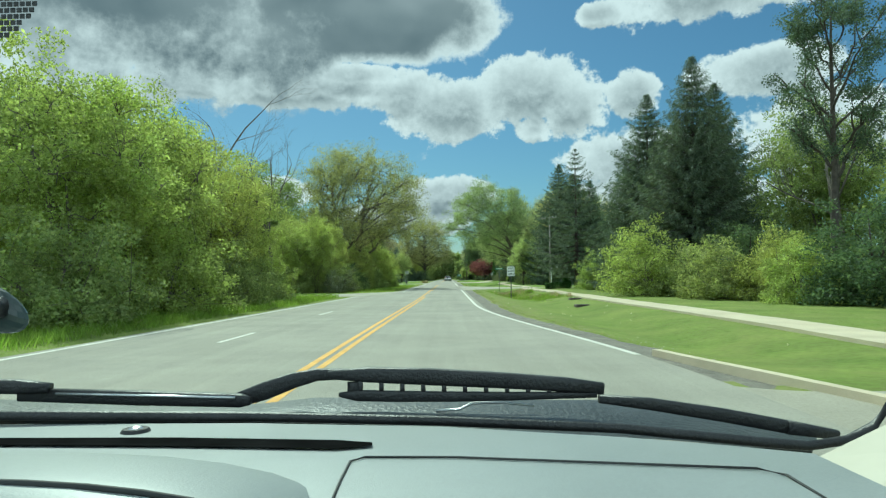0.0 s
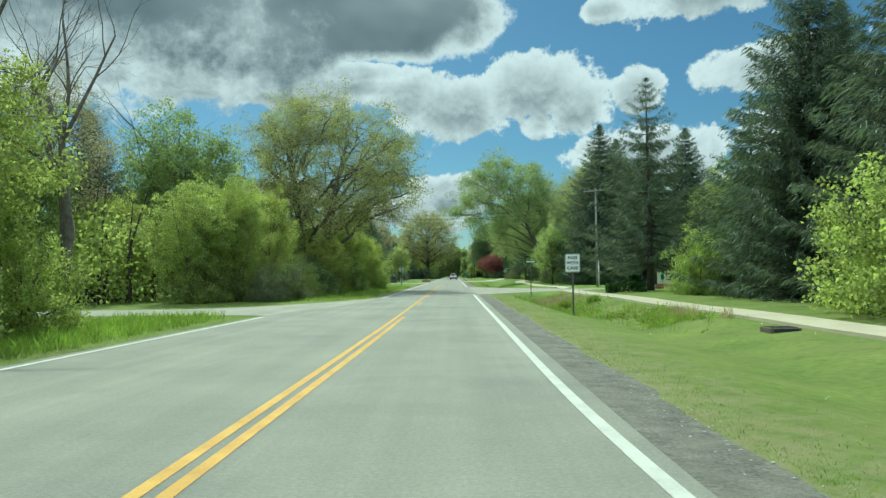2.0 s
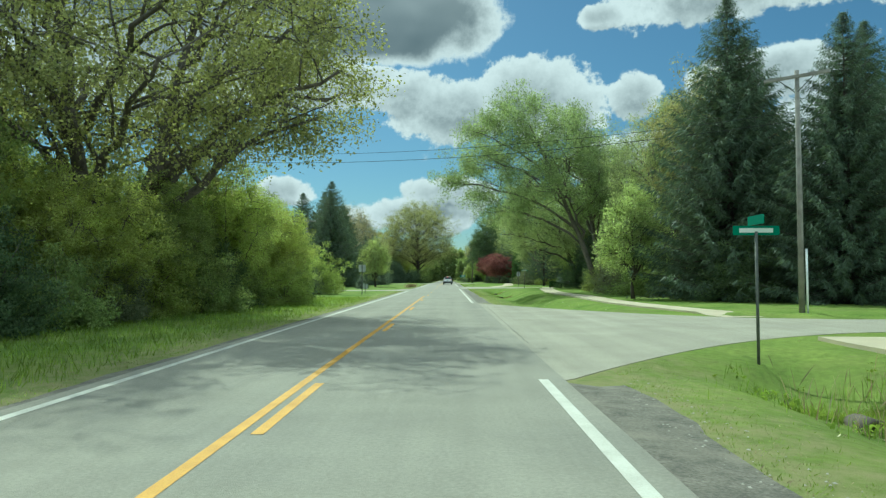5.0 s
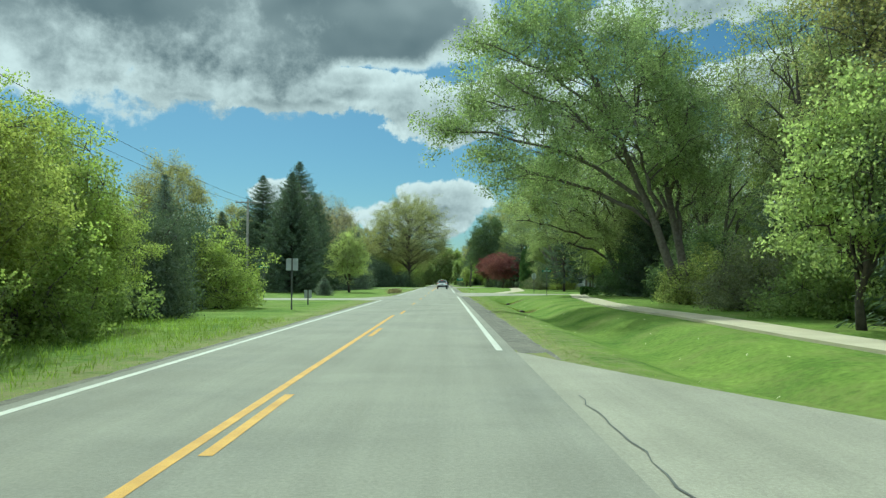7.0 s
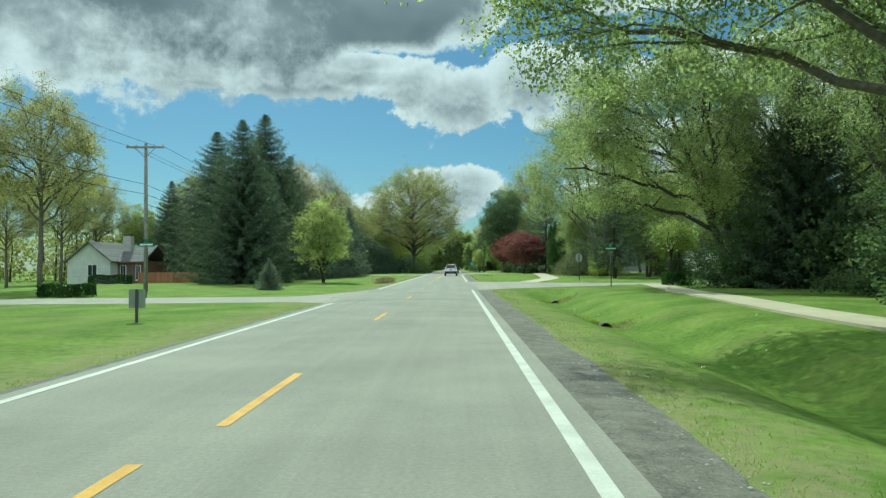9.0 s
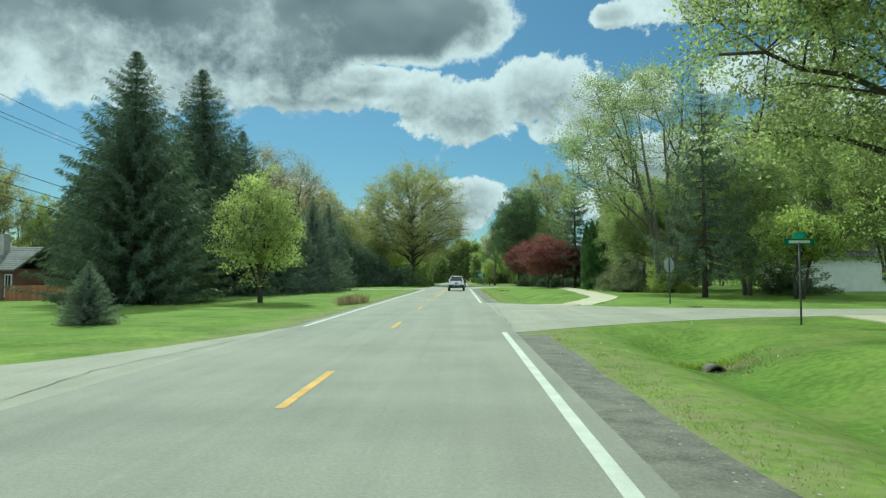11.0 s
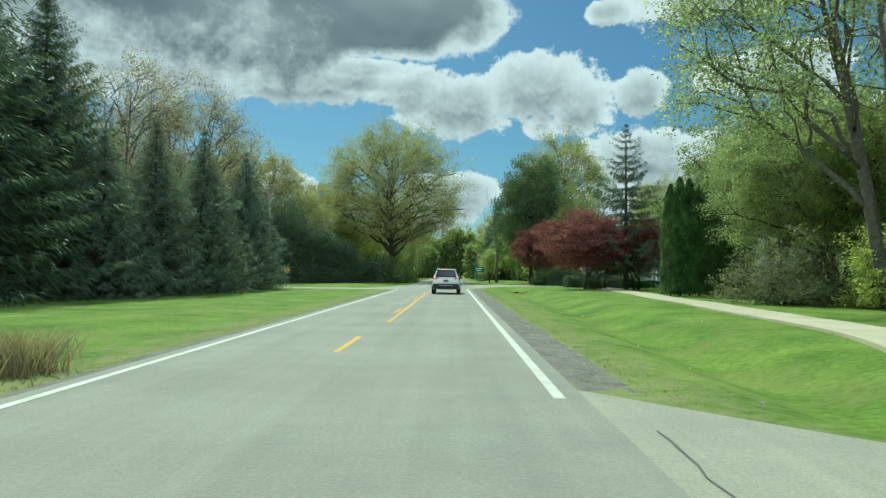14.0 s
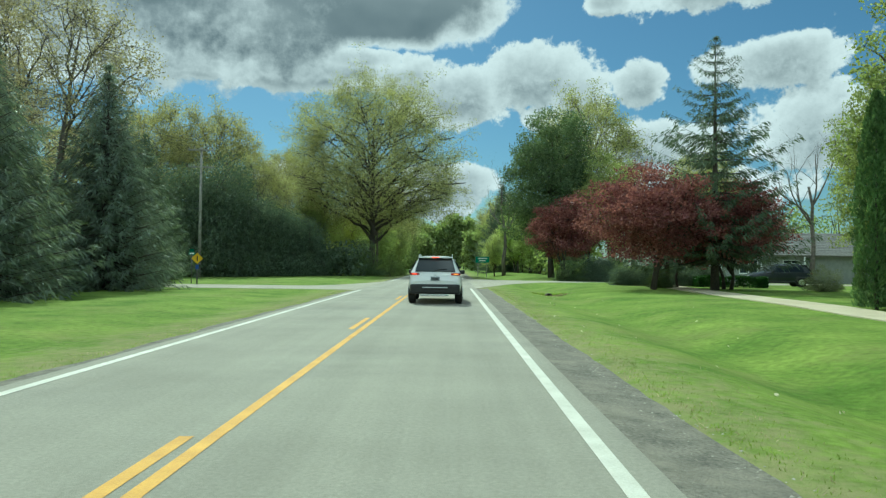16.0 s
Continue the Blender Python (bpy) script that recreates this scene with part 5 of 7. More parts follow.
car_glass = glassy("tinted_glass", (0.016, 0.020, 0.022))
red_lens = glassy("red_lens", (0.30, 0.012, 0.012), 0.1)
brake_lens = glassy("lit_brake_lens", (0.6, 0.03, 0.02), 0.1, ((1.0, 0.10, 0.05), 1.6))
amber_lens = glassy("lit_amber_lens", (0.7, 0.22, 0.03), 0.1, ((1.0, 0.30, 0.08), 0.9))
lamp_lens = glassy("clear_lens", (0.5, 0.52, 0.52), 0.08)

# stations along a wagon body from tail to nose: y, sill z, hip z, belt z, roof z, hip half width, belt half width, roof half width
BODY = [(0.00, 0.44, 0.60, 0.72, 0.76, 0.78, 0.76, 0.68), (0.07, 0.38, 0.62, 0.94, 0.99, 0.88, 0.84, 0.74), (0.16, 0.36, 0.64, 1.05, 1.12, 0.91, 0.86, 0.72),
        (0.36, 0.34, 0.66, 1.07, 1.40, 0.925, 0.875, 0.655), (0.58, 0.33, 0.66, 1.07, 1.585, 0.93, 0.88, 0.60), (1.10, 0.33, 0.66, 1.07, 1.655, 0.93, 0.88, 0.60),
        (2.00, 0.33, 0.66, 1.05, 1.665, 0.93, 0.88, 0.60), (2.55, 0.33, 0.66, 1.04, 1.61, 0.93, 0.88, 0.59), (3.05, 0.33, 0.66, 1.03, 1.34, 0.93, 0.88, 0.62),
        (3.42, 0.33, 0.66, 1.00, 1.07, 0.93, 0.87, 0.72), (4.15, 0.34, 0.64, 0.90, 0.97, 0.91, 0.84, 0.70), (4.48, 0.38, 0.60, 0.78, 0.85, 0.84, 0.78, 0.62),
        (4.60, 0.44, 0.57, 0.68, 0.71, 0.72, 0.66, 0.52)]


def loft(stations, crown=0.03):
    """A closed body through the stations, rounded over the roof."""
    verts, faces, ring = [], [], None
    for y, zs, zh, zb, zr, wh, wb, wr in stations:
        half = [(wh * 0.93, zs), (wh, zh), (wb, zb), (wr + (wb - wr) * 0.12, zr - (zr - zb) * 0.10), (wr * 0.8, zr + crown * 0.6), (wr * 0.35, zr + crown)]
        pts = [(x, y, z) for x, z in half] + [(-x, y, z) for x, z in half[::-1]]
        ring = len(pts)
        verts += pts
    for j in range(len(stations) - 1):
        for i in range(ring):
            a, b = j * ring + i, j * ring + (i + 1) % ring
            faces.append((a, b, b + ring, a + ring))
    faces.append(tuple(range(ring)))
    faces.append(tuple((len(stations) - 1) * ring + i for i in range(ring))[::-1])
    return verts, faces


def sheet(corners, thick, lift):
    """A flat panel through four corners, given a thickness, moved out along its normal."""
    c = [Vector(p) for p in corners]
    n = (c[1] - c[0]).cross(c[3] - c[0]).normalized()
    top, low = [p + n * lift for p in c], [p + n * (lift - thick) for p in c]
    return top + low, [(0, 1, 2, 3), (7, 6, 5, 4)] + [(i, i + 4, (i + 1) % 4 + 4, (i + 1) % 4) for i in range(4)]


def wheel(parent, x, y, r=0.36, w=0.24):
    out = 1 if x > 0 else -1
    bm = bmesh.new()
    bmesh.ops.create_cone(bm, cap_ends=True, segments=36, radius1=r, radius2=r, depth=w)
    bmesh.ops.bevel(bm, geom=[e for e in bm.edges if len(e.link_faces) == 2 and e.calc_face_angle() > 1], offset=0.035, segments=3, affect="EDGES")
    bm.transform(pose(x, y, r, 0, 90, 0))
    t = part("wheel", bm, tyre_rubber, parent)
    bm = bmesh.new()
    bmesh.ops.create_cone(bm, cap_ends=True, segments=28, radius1=r * 0.62, radius2=r * 0.55, depth=0.03)
    bm.transform(pose(x + out * (w / 2 + 0.003), y, r, 0, 90 * out, 0))
    for k in range(5):
        own = block(-0.03, 0.03, 0.05, r * 0.55, 0.012, 0.03, 0.006)
        own.transform(pose(x + out * (w / 2 + 0.003), y, r, 0, 90 * out, 0) @ pose(0, 0, 0, 0, 0, 72 * k))
        me = bpy.data.meshes.new("tmp")
        own.to_mesh(me)
        own.free()
        bm.from_mesh(me)
        bpy.data.meshes.remove(me)
    part("rim", bm, chrome, t, "silver five-spoke rim")


def wagon(label, paint, x, y, turn, lit=True):
    """A compact sport-utility car, tail at y = 0 looking along +y."""
    car = thing("car", label, "car", "", x, y, 0.0, turn)
    v, f = loft(BODY)
    body = mesh_object("body", v, f, paint, car, smooth=False)
    mod = body.modifiers.new("round", "BEVEL")
    mod.width, mod.segments, mod.limit_method, mod.angle_limit = 0.035, 3, "ANGLE", radians(12)
    body.data.shade_smooth()
    v, f = sheet([(-0.69, 0.130, 1.135), (0.69, 0.130, 1.135), (0.585, 0.48, 1.575), (-0.585, 0.48, 1.575)], 0.07, 0.038)
    mesh_object("rear_window", v, f, car_glass, car, "dark tinted rear window")
    part("spoiler", block(-0.60, 0.60, 0.36, 0.66, 1.60, 1.655, 0.02), paint, car)
    part("brake_light", block(-0.13, 0.13, 0.35, 0.40, 1.612, 1.640, 0.005), brake_lens if lit else red_lens, car, "high brake light strip")
    rod("wiper", [(-0.06, 0.085, 1.15), (0.16, 0.122, 1.215), (0.40, 0.132, 1.228)], 0.011, cladding, car)
    for s in (-1, 1):
        bm = block(min(s * 0.54, s * 0.875), max(s * 0.54, s * 0.875), 0.050, 0.24, 1.005, 1.085, 0.03)
        lens = part("tail_light", bm, red_lens, car, "slim red tail light")
        bm = block(min(s * 0.64, s * 0.80), max(s * 0.64, s * 0.80), 0.040, 0.07, 1.025, 1.068, 0.012)
        part("lamp_insert", bm, amber_lens if (s > 0 and lit) else brake_lens if lit else lamp_lens, lens)
        rod("roof_rail", [(s * 0.585, 0.66, 1.66), (s * 0.59, 0.80, 1.725), (s * 0.60, 1.5, 1.735), (s * 0.59, 2.2, 1.725), (s * 0.58, 2.4, 1.66)], 0.018, chrome, car)
        bm = block(min(s * 0.90, s * 1.08), max(s * 0.90, s * 1.08), 2.74, 2.92, 1.02, 1.17, 0.04)
        part("wing_mirror", bm, cladding, car)
        v, f = sheet([(s * 0.885, 2.9, 1.10), (s * 0.885, 0.62, 1.12), (s * 0.72, 0.80, 1.48), (s * 0.70, 2.35, 1.50)][:: 1 if s > 0 else -1], 0.02, 0.012)
        mesh_object("side_window", v, f, car_glass, car, "dark tinted side windows")
        for wy in (0.86, 3.58):
            bm = block(min(s * 0.78, s * 0.945), max(s * 0.78, s * 0.945), wy - 0.45, wy + 0.45, 0.33, 0.80, 0.12)
            part("wheel_arch", bm, cladding, car)
            wheel(car, s * 0.83, wy)
        bm = block(min(s * 0.84, s * 0.945), max(s * 0.84, s * 0.945), 1.3, 3.14, 0.30, 0.45, 0.04)
        part("sill", bm, cladding, car)
        part("head_light", block(min(s * 0.48, s * 0.80), max(s * 0.48, s * 0.80), 4.36, 4.53, 0.70, 0.80, 0.03), lamp_lens, car)
    part("bumper", block(-0.86, 0.86, -0.06, 0.20, 0.36, 0.70, 0.07), cladding, car, "black plastic lower bumper")
    part("bumper_trim", block(-0.44, 0.44, -0.073, -0.05, 0.57, 0.60, 0.01), chrome, car)
    part("skid_plate", block(-0.50, 0.50, -0.045, 0.10, 0.285, 0.345, 0.015), chrome, car, "silver underside trim strip")
    for s in (-0.42, 0.42):
        rod("exhaust", [(s, -0.05, 0.33), (s, 0.3, 0.33)], 0.035, chrome, car)
    plate = part("number_plate", block(-0.155, 0.155, 0.000, 0.06, 0.80, 0.955, 0.006), plate_mat, car)
    part("plate_bar", block(-0.11, 0.11, -0.006, 0.02, 0.85, 0.91), bar_mat, plate)
    part("badge", block(-0.05, 0.05, 0.045, 0.085, 1.0, 1.03, 0.006), chrome, car)
    part("grille", block(-0.55, 0.55, 4.50, 4.60, 0.56, 0.70, 0.03), cladding, car)
    v, f = sheet([(0.62, 3.36, 1.10), (-0.62, 3.36, 1.10), (-0.54, 2.64, 1.57), (0.54, 2.64, 1.57)], 0.02, 0.02)
    mesh_object("windscreen", v, f, car_glass, car)
    return car


wagon("white compact sport-utility car with lit brake lights in the lane", white_car, -0.05, 214.7, 0)
wagon("dark sport-utility car further along the same lane", dark_car, 0.25, 246.0, 0, False)
wagon("dark blue sport-utility car parked on a house driveway", dark_car, 27.0, 242.3, 80, False)

# ---------------------------------------------------------------- signs, poles and wires
sign_white = surface("sign_white", (0.72, 0.74, 0.72), (0.80, 0.81, 0.79), 3, 0.5, space="object")
sign_black = surface("sign_black", (0.012, 0.012, 0.012), (0.02, 0.02, 0.02), 3, 0.6, space="object")
sign_green = surface("sign_green", (0.0, 0.16, 0.09), (0.005, 0.20, 0.11), 3, 0.45, space="object")
sign_yellow = surface("sign_yellow", (0.62, 0.40, 0.01), (0.70, 0.46, 0.02), 3, 0.5, space="object")
sign_back = surface("bare_aluminium", (0.36, 0.38, 0.38), (0.46, 0.48, 0.48), 5, 0.45, metal=0.6, space="object")
post_steel = surface("weathered_steel", (0.10, 0.11, 0.10), (0.17, 0.17, 0.15), 9, 0.7, metal=0.4, space="object")
old_wood = surface("weathered_wood", (0.20, 0.185, 0.16), (0.32, 0.30, 0.265), 3, 0.9, 0.6, 30, space="object")
wire_mat = surface("wire_black", (0.02, 0.02, 0.02), (0.03, 0.03, 0.03), 3, 0.6)


def lettering(text, size, x, y, z, parent, mat, tilt=90, turn=0):
    cu = bpy.data.curves.new("lettering", "FONT")
    cu.body, cu.size, cu.align_x, cu.align_y, cu.extrude, cu.offset = text, size, "CENTER", "CENTER", 0.001, 0.006
    cu.space_character = 1.12
    tmp = new("lettering", cu)
    me = bpy.data.meshes.new_from_object(tmp.evaluated_get(bpy.context.evaluated_depsgraph_get()))
    bpy.data.objects.remove(tmp)
    me.transform(pose(x, y, z, tilt, 0, turn))
    me.materials.clear()
    me.materials.append(mat)
    ob = new("lettering", me)
    ob.parent = parent
    return tagged(ob, "black sign letters")


def rounded_panel(w, h, t, r=0.04):
    """An upright sign panel facing -y with rounded corners, centred on the origin."""
    bm = bmesh.new()
    pts = []
    for cx, cz, a0 in ((w / 2 - r, h / 2 - r, 0), (-w / 2 + r, h / 2 - r, 90), (-w / 2 + r, -h / 2 + r, 180), (w / 2 - r, -h / 2 + r, 270)):
        for k in range(5):
            a = radians(a0 + 22.5 * k)
            pts.append((cx + r * math.cos(a), 0, cz + r * math.sin(a)))
    face = bm.faces.new([bm.verts.new(p) for p in pts])
    out = bmesh.ops.extrude_face_region(bm, geom=[face])
    bmesh.ops.translate(bm, vec=(0, t, 0), verts=[v for v in out["geom"] if isinstance(v, bmesh.types.BMVert)])
    bmesh.ops.recalc_face_normals(bm, faces=bm.faces[:])
    return bm


def channel_post(parent, height, deep=0.3, mat=None):
    """A steel U-channel sign post."""
    bm = bmesh.new()
    block(-0.03, 0.03, 0.0, 0.008, -deep, height, 0, bm)
    block(-0.038, -0.03, -0.022, 0.008, -deep, height, 0, bm)
    block(0.03, 0.038, -0.022, 0.008, -deep, height, 0, bm)
    return part("post", bm, mat or post_steel, parent)


def pass_sign(x, y):
    z = ground_at(x, y)
    s = thing("road_sign", "white rectangular sign reading pass with care on a steel post", "sign", "", x, y, z, -3)
    channel_post(s, 2.3 - z)
    mid = 1.82 - z
    bm = rounded_panel(0.61, 0.762, 0.004)
    bm.transform(pose(0, -0.03, mid))
    panel = part("panel", bm, sign_white, s)
    for w, h, t, name in ((0.575, 0.727, 0.012, "border"),):
        bm = bmesh.new()
        for x0, x1, z0, z1 in ((-w / 2, w / 2, h / 2 - t, h / 2), (-w / 2, w / 2, -h / 2, -h / 2 + t), (-w / 2, -w / 2 + t, -h / 2 + t, h / 2 - t), (w / 2 - t, w / 2, -h / 2 + t, h / 2 - t)):
            block(x0, x1, -0.033, -0.0305, mid + z0, mid + z1, 0, bm)
        part(name, bm, sign_black, panel)
    for word, dz in (("PASS", 0.215), ("WITH", 0.0), ("CARE", -0.215)):
        lettering(word, 0.172, 0, -0.0325, mid + dz, panel, sign_black)


pass_sign(5.27, 55.35)


def street_name(x, y, turn, height=2.25, width=0.85):
    z = ground_at(x, y)
    s = thing("street_sign", "green street-name sign on a thin steel post at the corner", "sign", "", x, y, z, turn)
    rod("post", [(0, 0, -0.3), (0, 0, height - z)], 0.03, post_steel, s)
    bm = rounded_panel(width, 0.17, 0.006, 0.02)
    bm.transform(pose(0, -0.003, height - z + 0.02))
    blade = part("blade", bm, sign_green, s)
    part("name_bar", block(-width * 0.36, width * 0.36, -0.008, -0.004, height - z - 0.02, height - z + 0.06), sign_white, blade)
    bm = rounded_panel(width * 0.8, 0.17, 0.006, 0.02)
    bm.transform(pose(0, 0, height - z + 0.21, 0, 0, 90))
    part("blade", bm, sign_green, s)


street_name(5.95, 77.6, 0)
street_name(10.3, 157.1, 0, 2.4)
street_name(-14.6, 147.9, 5, 2.6)
street_name(-16.1, 235.0, 62, 1.85, 0.5)


def back_sign(x, y, w, h, mid, turn=0):
    z = ground_at(x, y)
    s = thing("road_sign", "road sign seen from its bare grey back on a post", "sign", "", x, y, z, turn)
    channel_post(s, mid + h / 2 - z)
    bm = rounded_panel(w, h, 0.004)
    bm.transform(pose(0, 0.01, mid - z))
    part("panel", bm, sign_back, s)


back_sign(-7.2, 125.0, 0.61, 0.61, 2.25)
back_sign(-7.8, 132.2, 0.45, 0.5, 0.62)


def stop_sign(x, y, turn):
    z = ground_at(x, y)
    s = thing("stop_sign", "octagonal stop sign turned towards the side street", "sign", "", x, y, z, turn)
    channel_post(s, 2.35 - z)
    bm = bmesh.new()
    bmesh.ops.create_circle(bm, cap_ends=True, segments=8, radius=0.40)
    out = bmesh.ops.extrude_face_region(bm, geom=bm.faces[:])
    bmesh.ops.translate(bm, vec=(0, 0, 0.005), verts=[v for v in out["geom"] if isinstance(v, bmesh.types.BMVert)])
    bmesh.ops.recalc_face_normals(bm, faces=bm.faces[:])
    bm.transform(pose(0, 0.012, 2.02 - z, 90, 0, 0) @ pose(0, 0, 0, 0, 0, 22.5))
    part("panel", bm, sign_back, s)


stop_sign(10.95, 171.9, 36)


def diamond_sign(x, y):
    z = ground_at(x, y)
    s = thing("warning_sign", "yellow diamond warning sign on a post beside the hedge", "sign", "", x, y, z, 4)
    channel_post(s, 1.9 - z)
    bm = rounded_panel(0.5, 0.5, 0.004)
    bm.transform(pose(0, -0.03, 1.55 - z, 0, 45, 0))
    panel = part("panel", bm, sign_yellow, s)
    part("symbol", block(-0.03, 0.03, -0.036, -0.031, 1.40 - z, 1.70 - z), sign_black, panel)
    bm = rounded_panel(0.2, 0.26, 0.004, 0.02)
    bm.transform(pose(0, -0.03, 1.02 - z))
    part("plaque", bm, surface("sign_blue", (0.02, 0.06, 0.25), (0.03, 0.08, 0.3), 3, 0.5, space="object"), s, "small blue plaque")


diamond_sign(-15.0, 233.0)


def guide_sign(x, y):
    z = ground_at(x, y)
    s = thing("guide_sign", "green guide sign with pale writing on two posts", "sign", "", x, y, z, 0)
    for dx in (-0.55, 0.55):
        bm = block(dx - 0.04, dx + 0.04, 0.0, 0.08, -0.3, 2.5, 0.006)
        part("post", bm, old_wood, s)
    bm = rounded_panel(1.7, 0.75, 0.006, 0.05)
    bm.transform(pose(0, -0.02, 2.05))
    panel = part("panel", bm, sign_green, s)
    for dz, w in ((0.16, 1.1), (-0.12, 0.8)):
        part("text_bar", block(-w / 2, w / 2, -0.026, -0.021, 1.99 + dz, 2.11 + dz), sign_white, panel)


guide_sign(4.4, 277)


def utility_pole(x, y, height, turn, arms=1, extra=False):
    z = ground_at(x, y)
    p = thing("utility_pole", "weathered wooden utility pole with a crossarm", "pole", "", x, y, z, turn)
    v, f = tube([(0, 0, -0.5), (0, 0, height * 0.5), (0, 0, height)], [0.11, 0.10, 0.08] if extra else [0.135, 0.12, 0.095], 10)
    mesh_object("shaft", v, f, old_wood, p, smooth=True)
    for k in range(arms):
        hz = height - 0.25 - 1.5 * k
        arm = part("crossarm", block(-1.15, 1.15, -0.16, -0.06, hz - 0.06, hz + 0.06, 0.01), old_wood, p)
        for dx in (-1.05, -0.55, 0.55, 1.05):
            rod("insulator", [(dx, -0.11, hz + 0.06), (dx, -0.11, hz + 0.2)], 0.035, sign_back, arm)
        for s in (-1, 1):
            rod("brace", [(s * 0.62, -0.12, hz - 0.05), (s * 0.05, -0.13, hz - 0.6)], 0.018, post_steel, arm)
    if extra:
        rod("conduit", [(0.22, -0.1, -0.2), (0.22, -0.1, 2.4)], 0.04, sign_white, p, "white plastic cable guard")
    return p


utility_pole(-18.45, 156.4, 9.2, 5)
utility_pole(-21.7, 251.8, 11.5, 5, 2)
utility_pole(-15.0, 106.0, 9.0, 10)
utility_pole(13.6, 91.2, 9.2, -40, extra=True)


def wire(a, b, sag, r=0.011):
    pts = [Vector(a).lerp(Vector(b), k / 20) - Vector((0, 0, sag * 4 * (k / 20) * (1 - k / 20))) for k in range(21)]
    v, f = tube(pts, [r] * 21, 4)
    tagged(mesh_object("overhead_wire", v, f, wire_mat, None, "thin black overhead wire strung between poles"), category="wire")


for dx, dz in ((-1.05, 0), (-0.55, 0), (1.05, 0)):
    wire((-18.45 + dx, 156.3, 9.05 + dz), (-21.7 + dx, 251.7, 11.4 + dz), 1.6)
for dz in (-2.4, -3.0, -3.6):
    wire((-18.45, 156.3, 9.05 + dz), (-21.7, 251.7, 9.0 + dz), 1.4, 0.016)
for dz in (-2.4, -3.0):
    wire((-18.45, 156.3, 9.05 + dz), (-15, 105.9, 9.0 + dz), 0.5, 0.016)
for dx in (-1.05, 0.55):
    wire((-18.45 + dx, 156.3, 9.05), (-15 + dx, 105.9, 8.9), 0.6)
wire((13.4, 91.0, 7.65), (-15.2, 105.9, 8.95), 0.7, 0.010)
wire((13.2, 90.8, 7.25), (-15.0, 105.9, 8.46), 0.7, 0.012)

# ---------------------------------------------------------------- drains and the monument sign
pipe_mat = surface("rusty_pipe", (0.09, 0.075, 0.06), (0.16, 0.13, 0.10), 6, 0.85, 0.4, 40, space="object")
# near-black colour painted for the shade inside openings; also the grate bars
dark_mat = surface("hollow_shade_and_grate", (0.02, 0.018, 0.015), (0.04, 0.035, 0.03), 6, 0.9, 0.5, 30)


def culvert(x, y, turn=0):
    z = ground_z(x, y)
    c = thing("culvert", "dark corrugated culvert pipe end set in the ditch", "drain", "", x, y, z - 0.10, turn)
    verts, faces, n = [], [], 20
    for k, (r, d) in enumerate(((0.20, 0.0), (0.235, 0.0), (0.235, 0.5), (0.20, 0.5))):
        for i in range(n):
            a = 2 * math.pi * i / n
            verts.append((r * math.cos(a), d, 0.02 + r * math.sin(a)))
    for k in range(4):
        for i in range(n):
            a, b = k * n + i, k * n + (i + 1) % n
            faces.append((a, b, (b + n) % (4 * n), (a + n) % (4 * n)))
    mesh_object("pipe", verts, faces, pipe_mat, c, smooth=True)
    # dark disc inside the pipe, painted for the shade of its hollow
    bm = bmesh.new()
    bmesh.ops.create_circle(bm, cap_ends=True, segments=20, radius=0.2)
    bm.transform(pose(0, 0.25, 0.02, 90))
    part("hollow", bm, dark_mat, c)


for cx, cy in ((5.8, 137.6), (6.2, 152.4), (6.0, 229.6), (6.0, 74.2)):
    culvert(cx, cy)
    tuft = [(cx + rng.normal() * 0.42, cy + 0.35 + abs(rng.normal()) * 0.35) for k in range(700)]
    tagged(blades("grass_clump", tuft, 0.15, 0.008, blade_green, "rough grass overhanging a culvert mouth", int(cy), 0.4), category="weeds")
    litter = [(cx + 0.45 + rng.normal() * 0.32, cy + rng.normal() * 0.45, 0) for k in range(500)]
    litter = [(x, y, ground_at(x, y) + 0.015) for x, y, z in litter]
    tagged(quads_object("leaf_litter", leaves_at(litter, 0.012, 1, 0.055, rng), blade_dry, None, "dead leaves gathered at a culvert mouth", "stuff"), category="litter")


def drain_slab(x, y):
    z = ground_z(x, y)
    d = thing("drain", "low dark storm drain with a rusty grate in the grass", "drain", "", x, y, z)
    part("slab", block(-0.36, 0.36, -0.3, 0.3, -0.05, 0.09, 0.02), pipe_mat, d)
    # opening drawn as a dark strip, its shade put into the colour
    part("opening", block(-0.29, 0.29, -0.31, -0.29, 0.0, 0.065), dark_mat, d)
    for k in range(7):
        part("grate_bar", block(-0.27 + 0.09 * k - 0.02, -0.27 + 0.09 * k + 0.02, -0.24, 0.24, 0.088, 0.104, 0.004), dark_mat, d)


drain_slab(8.12, 43.1)
drain_slab(7.2, 36.0)

hedge_leaf = leaf_material("hedge_leaves", (0.03, 0.085, 0.02), (0.075, 0.15, 0.035), 0.25)


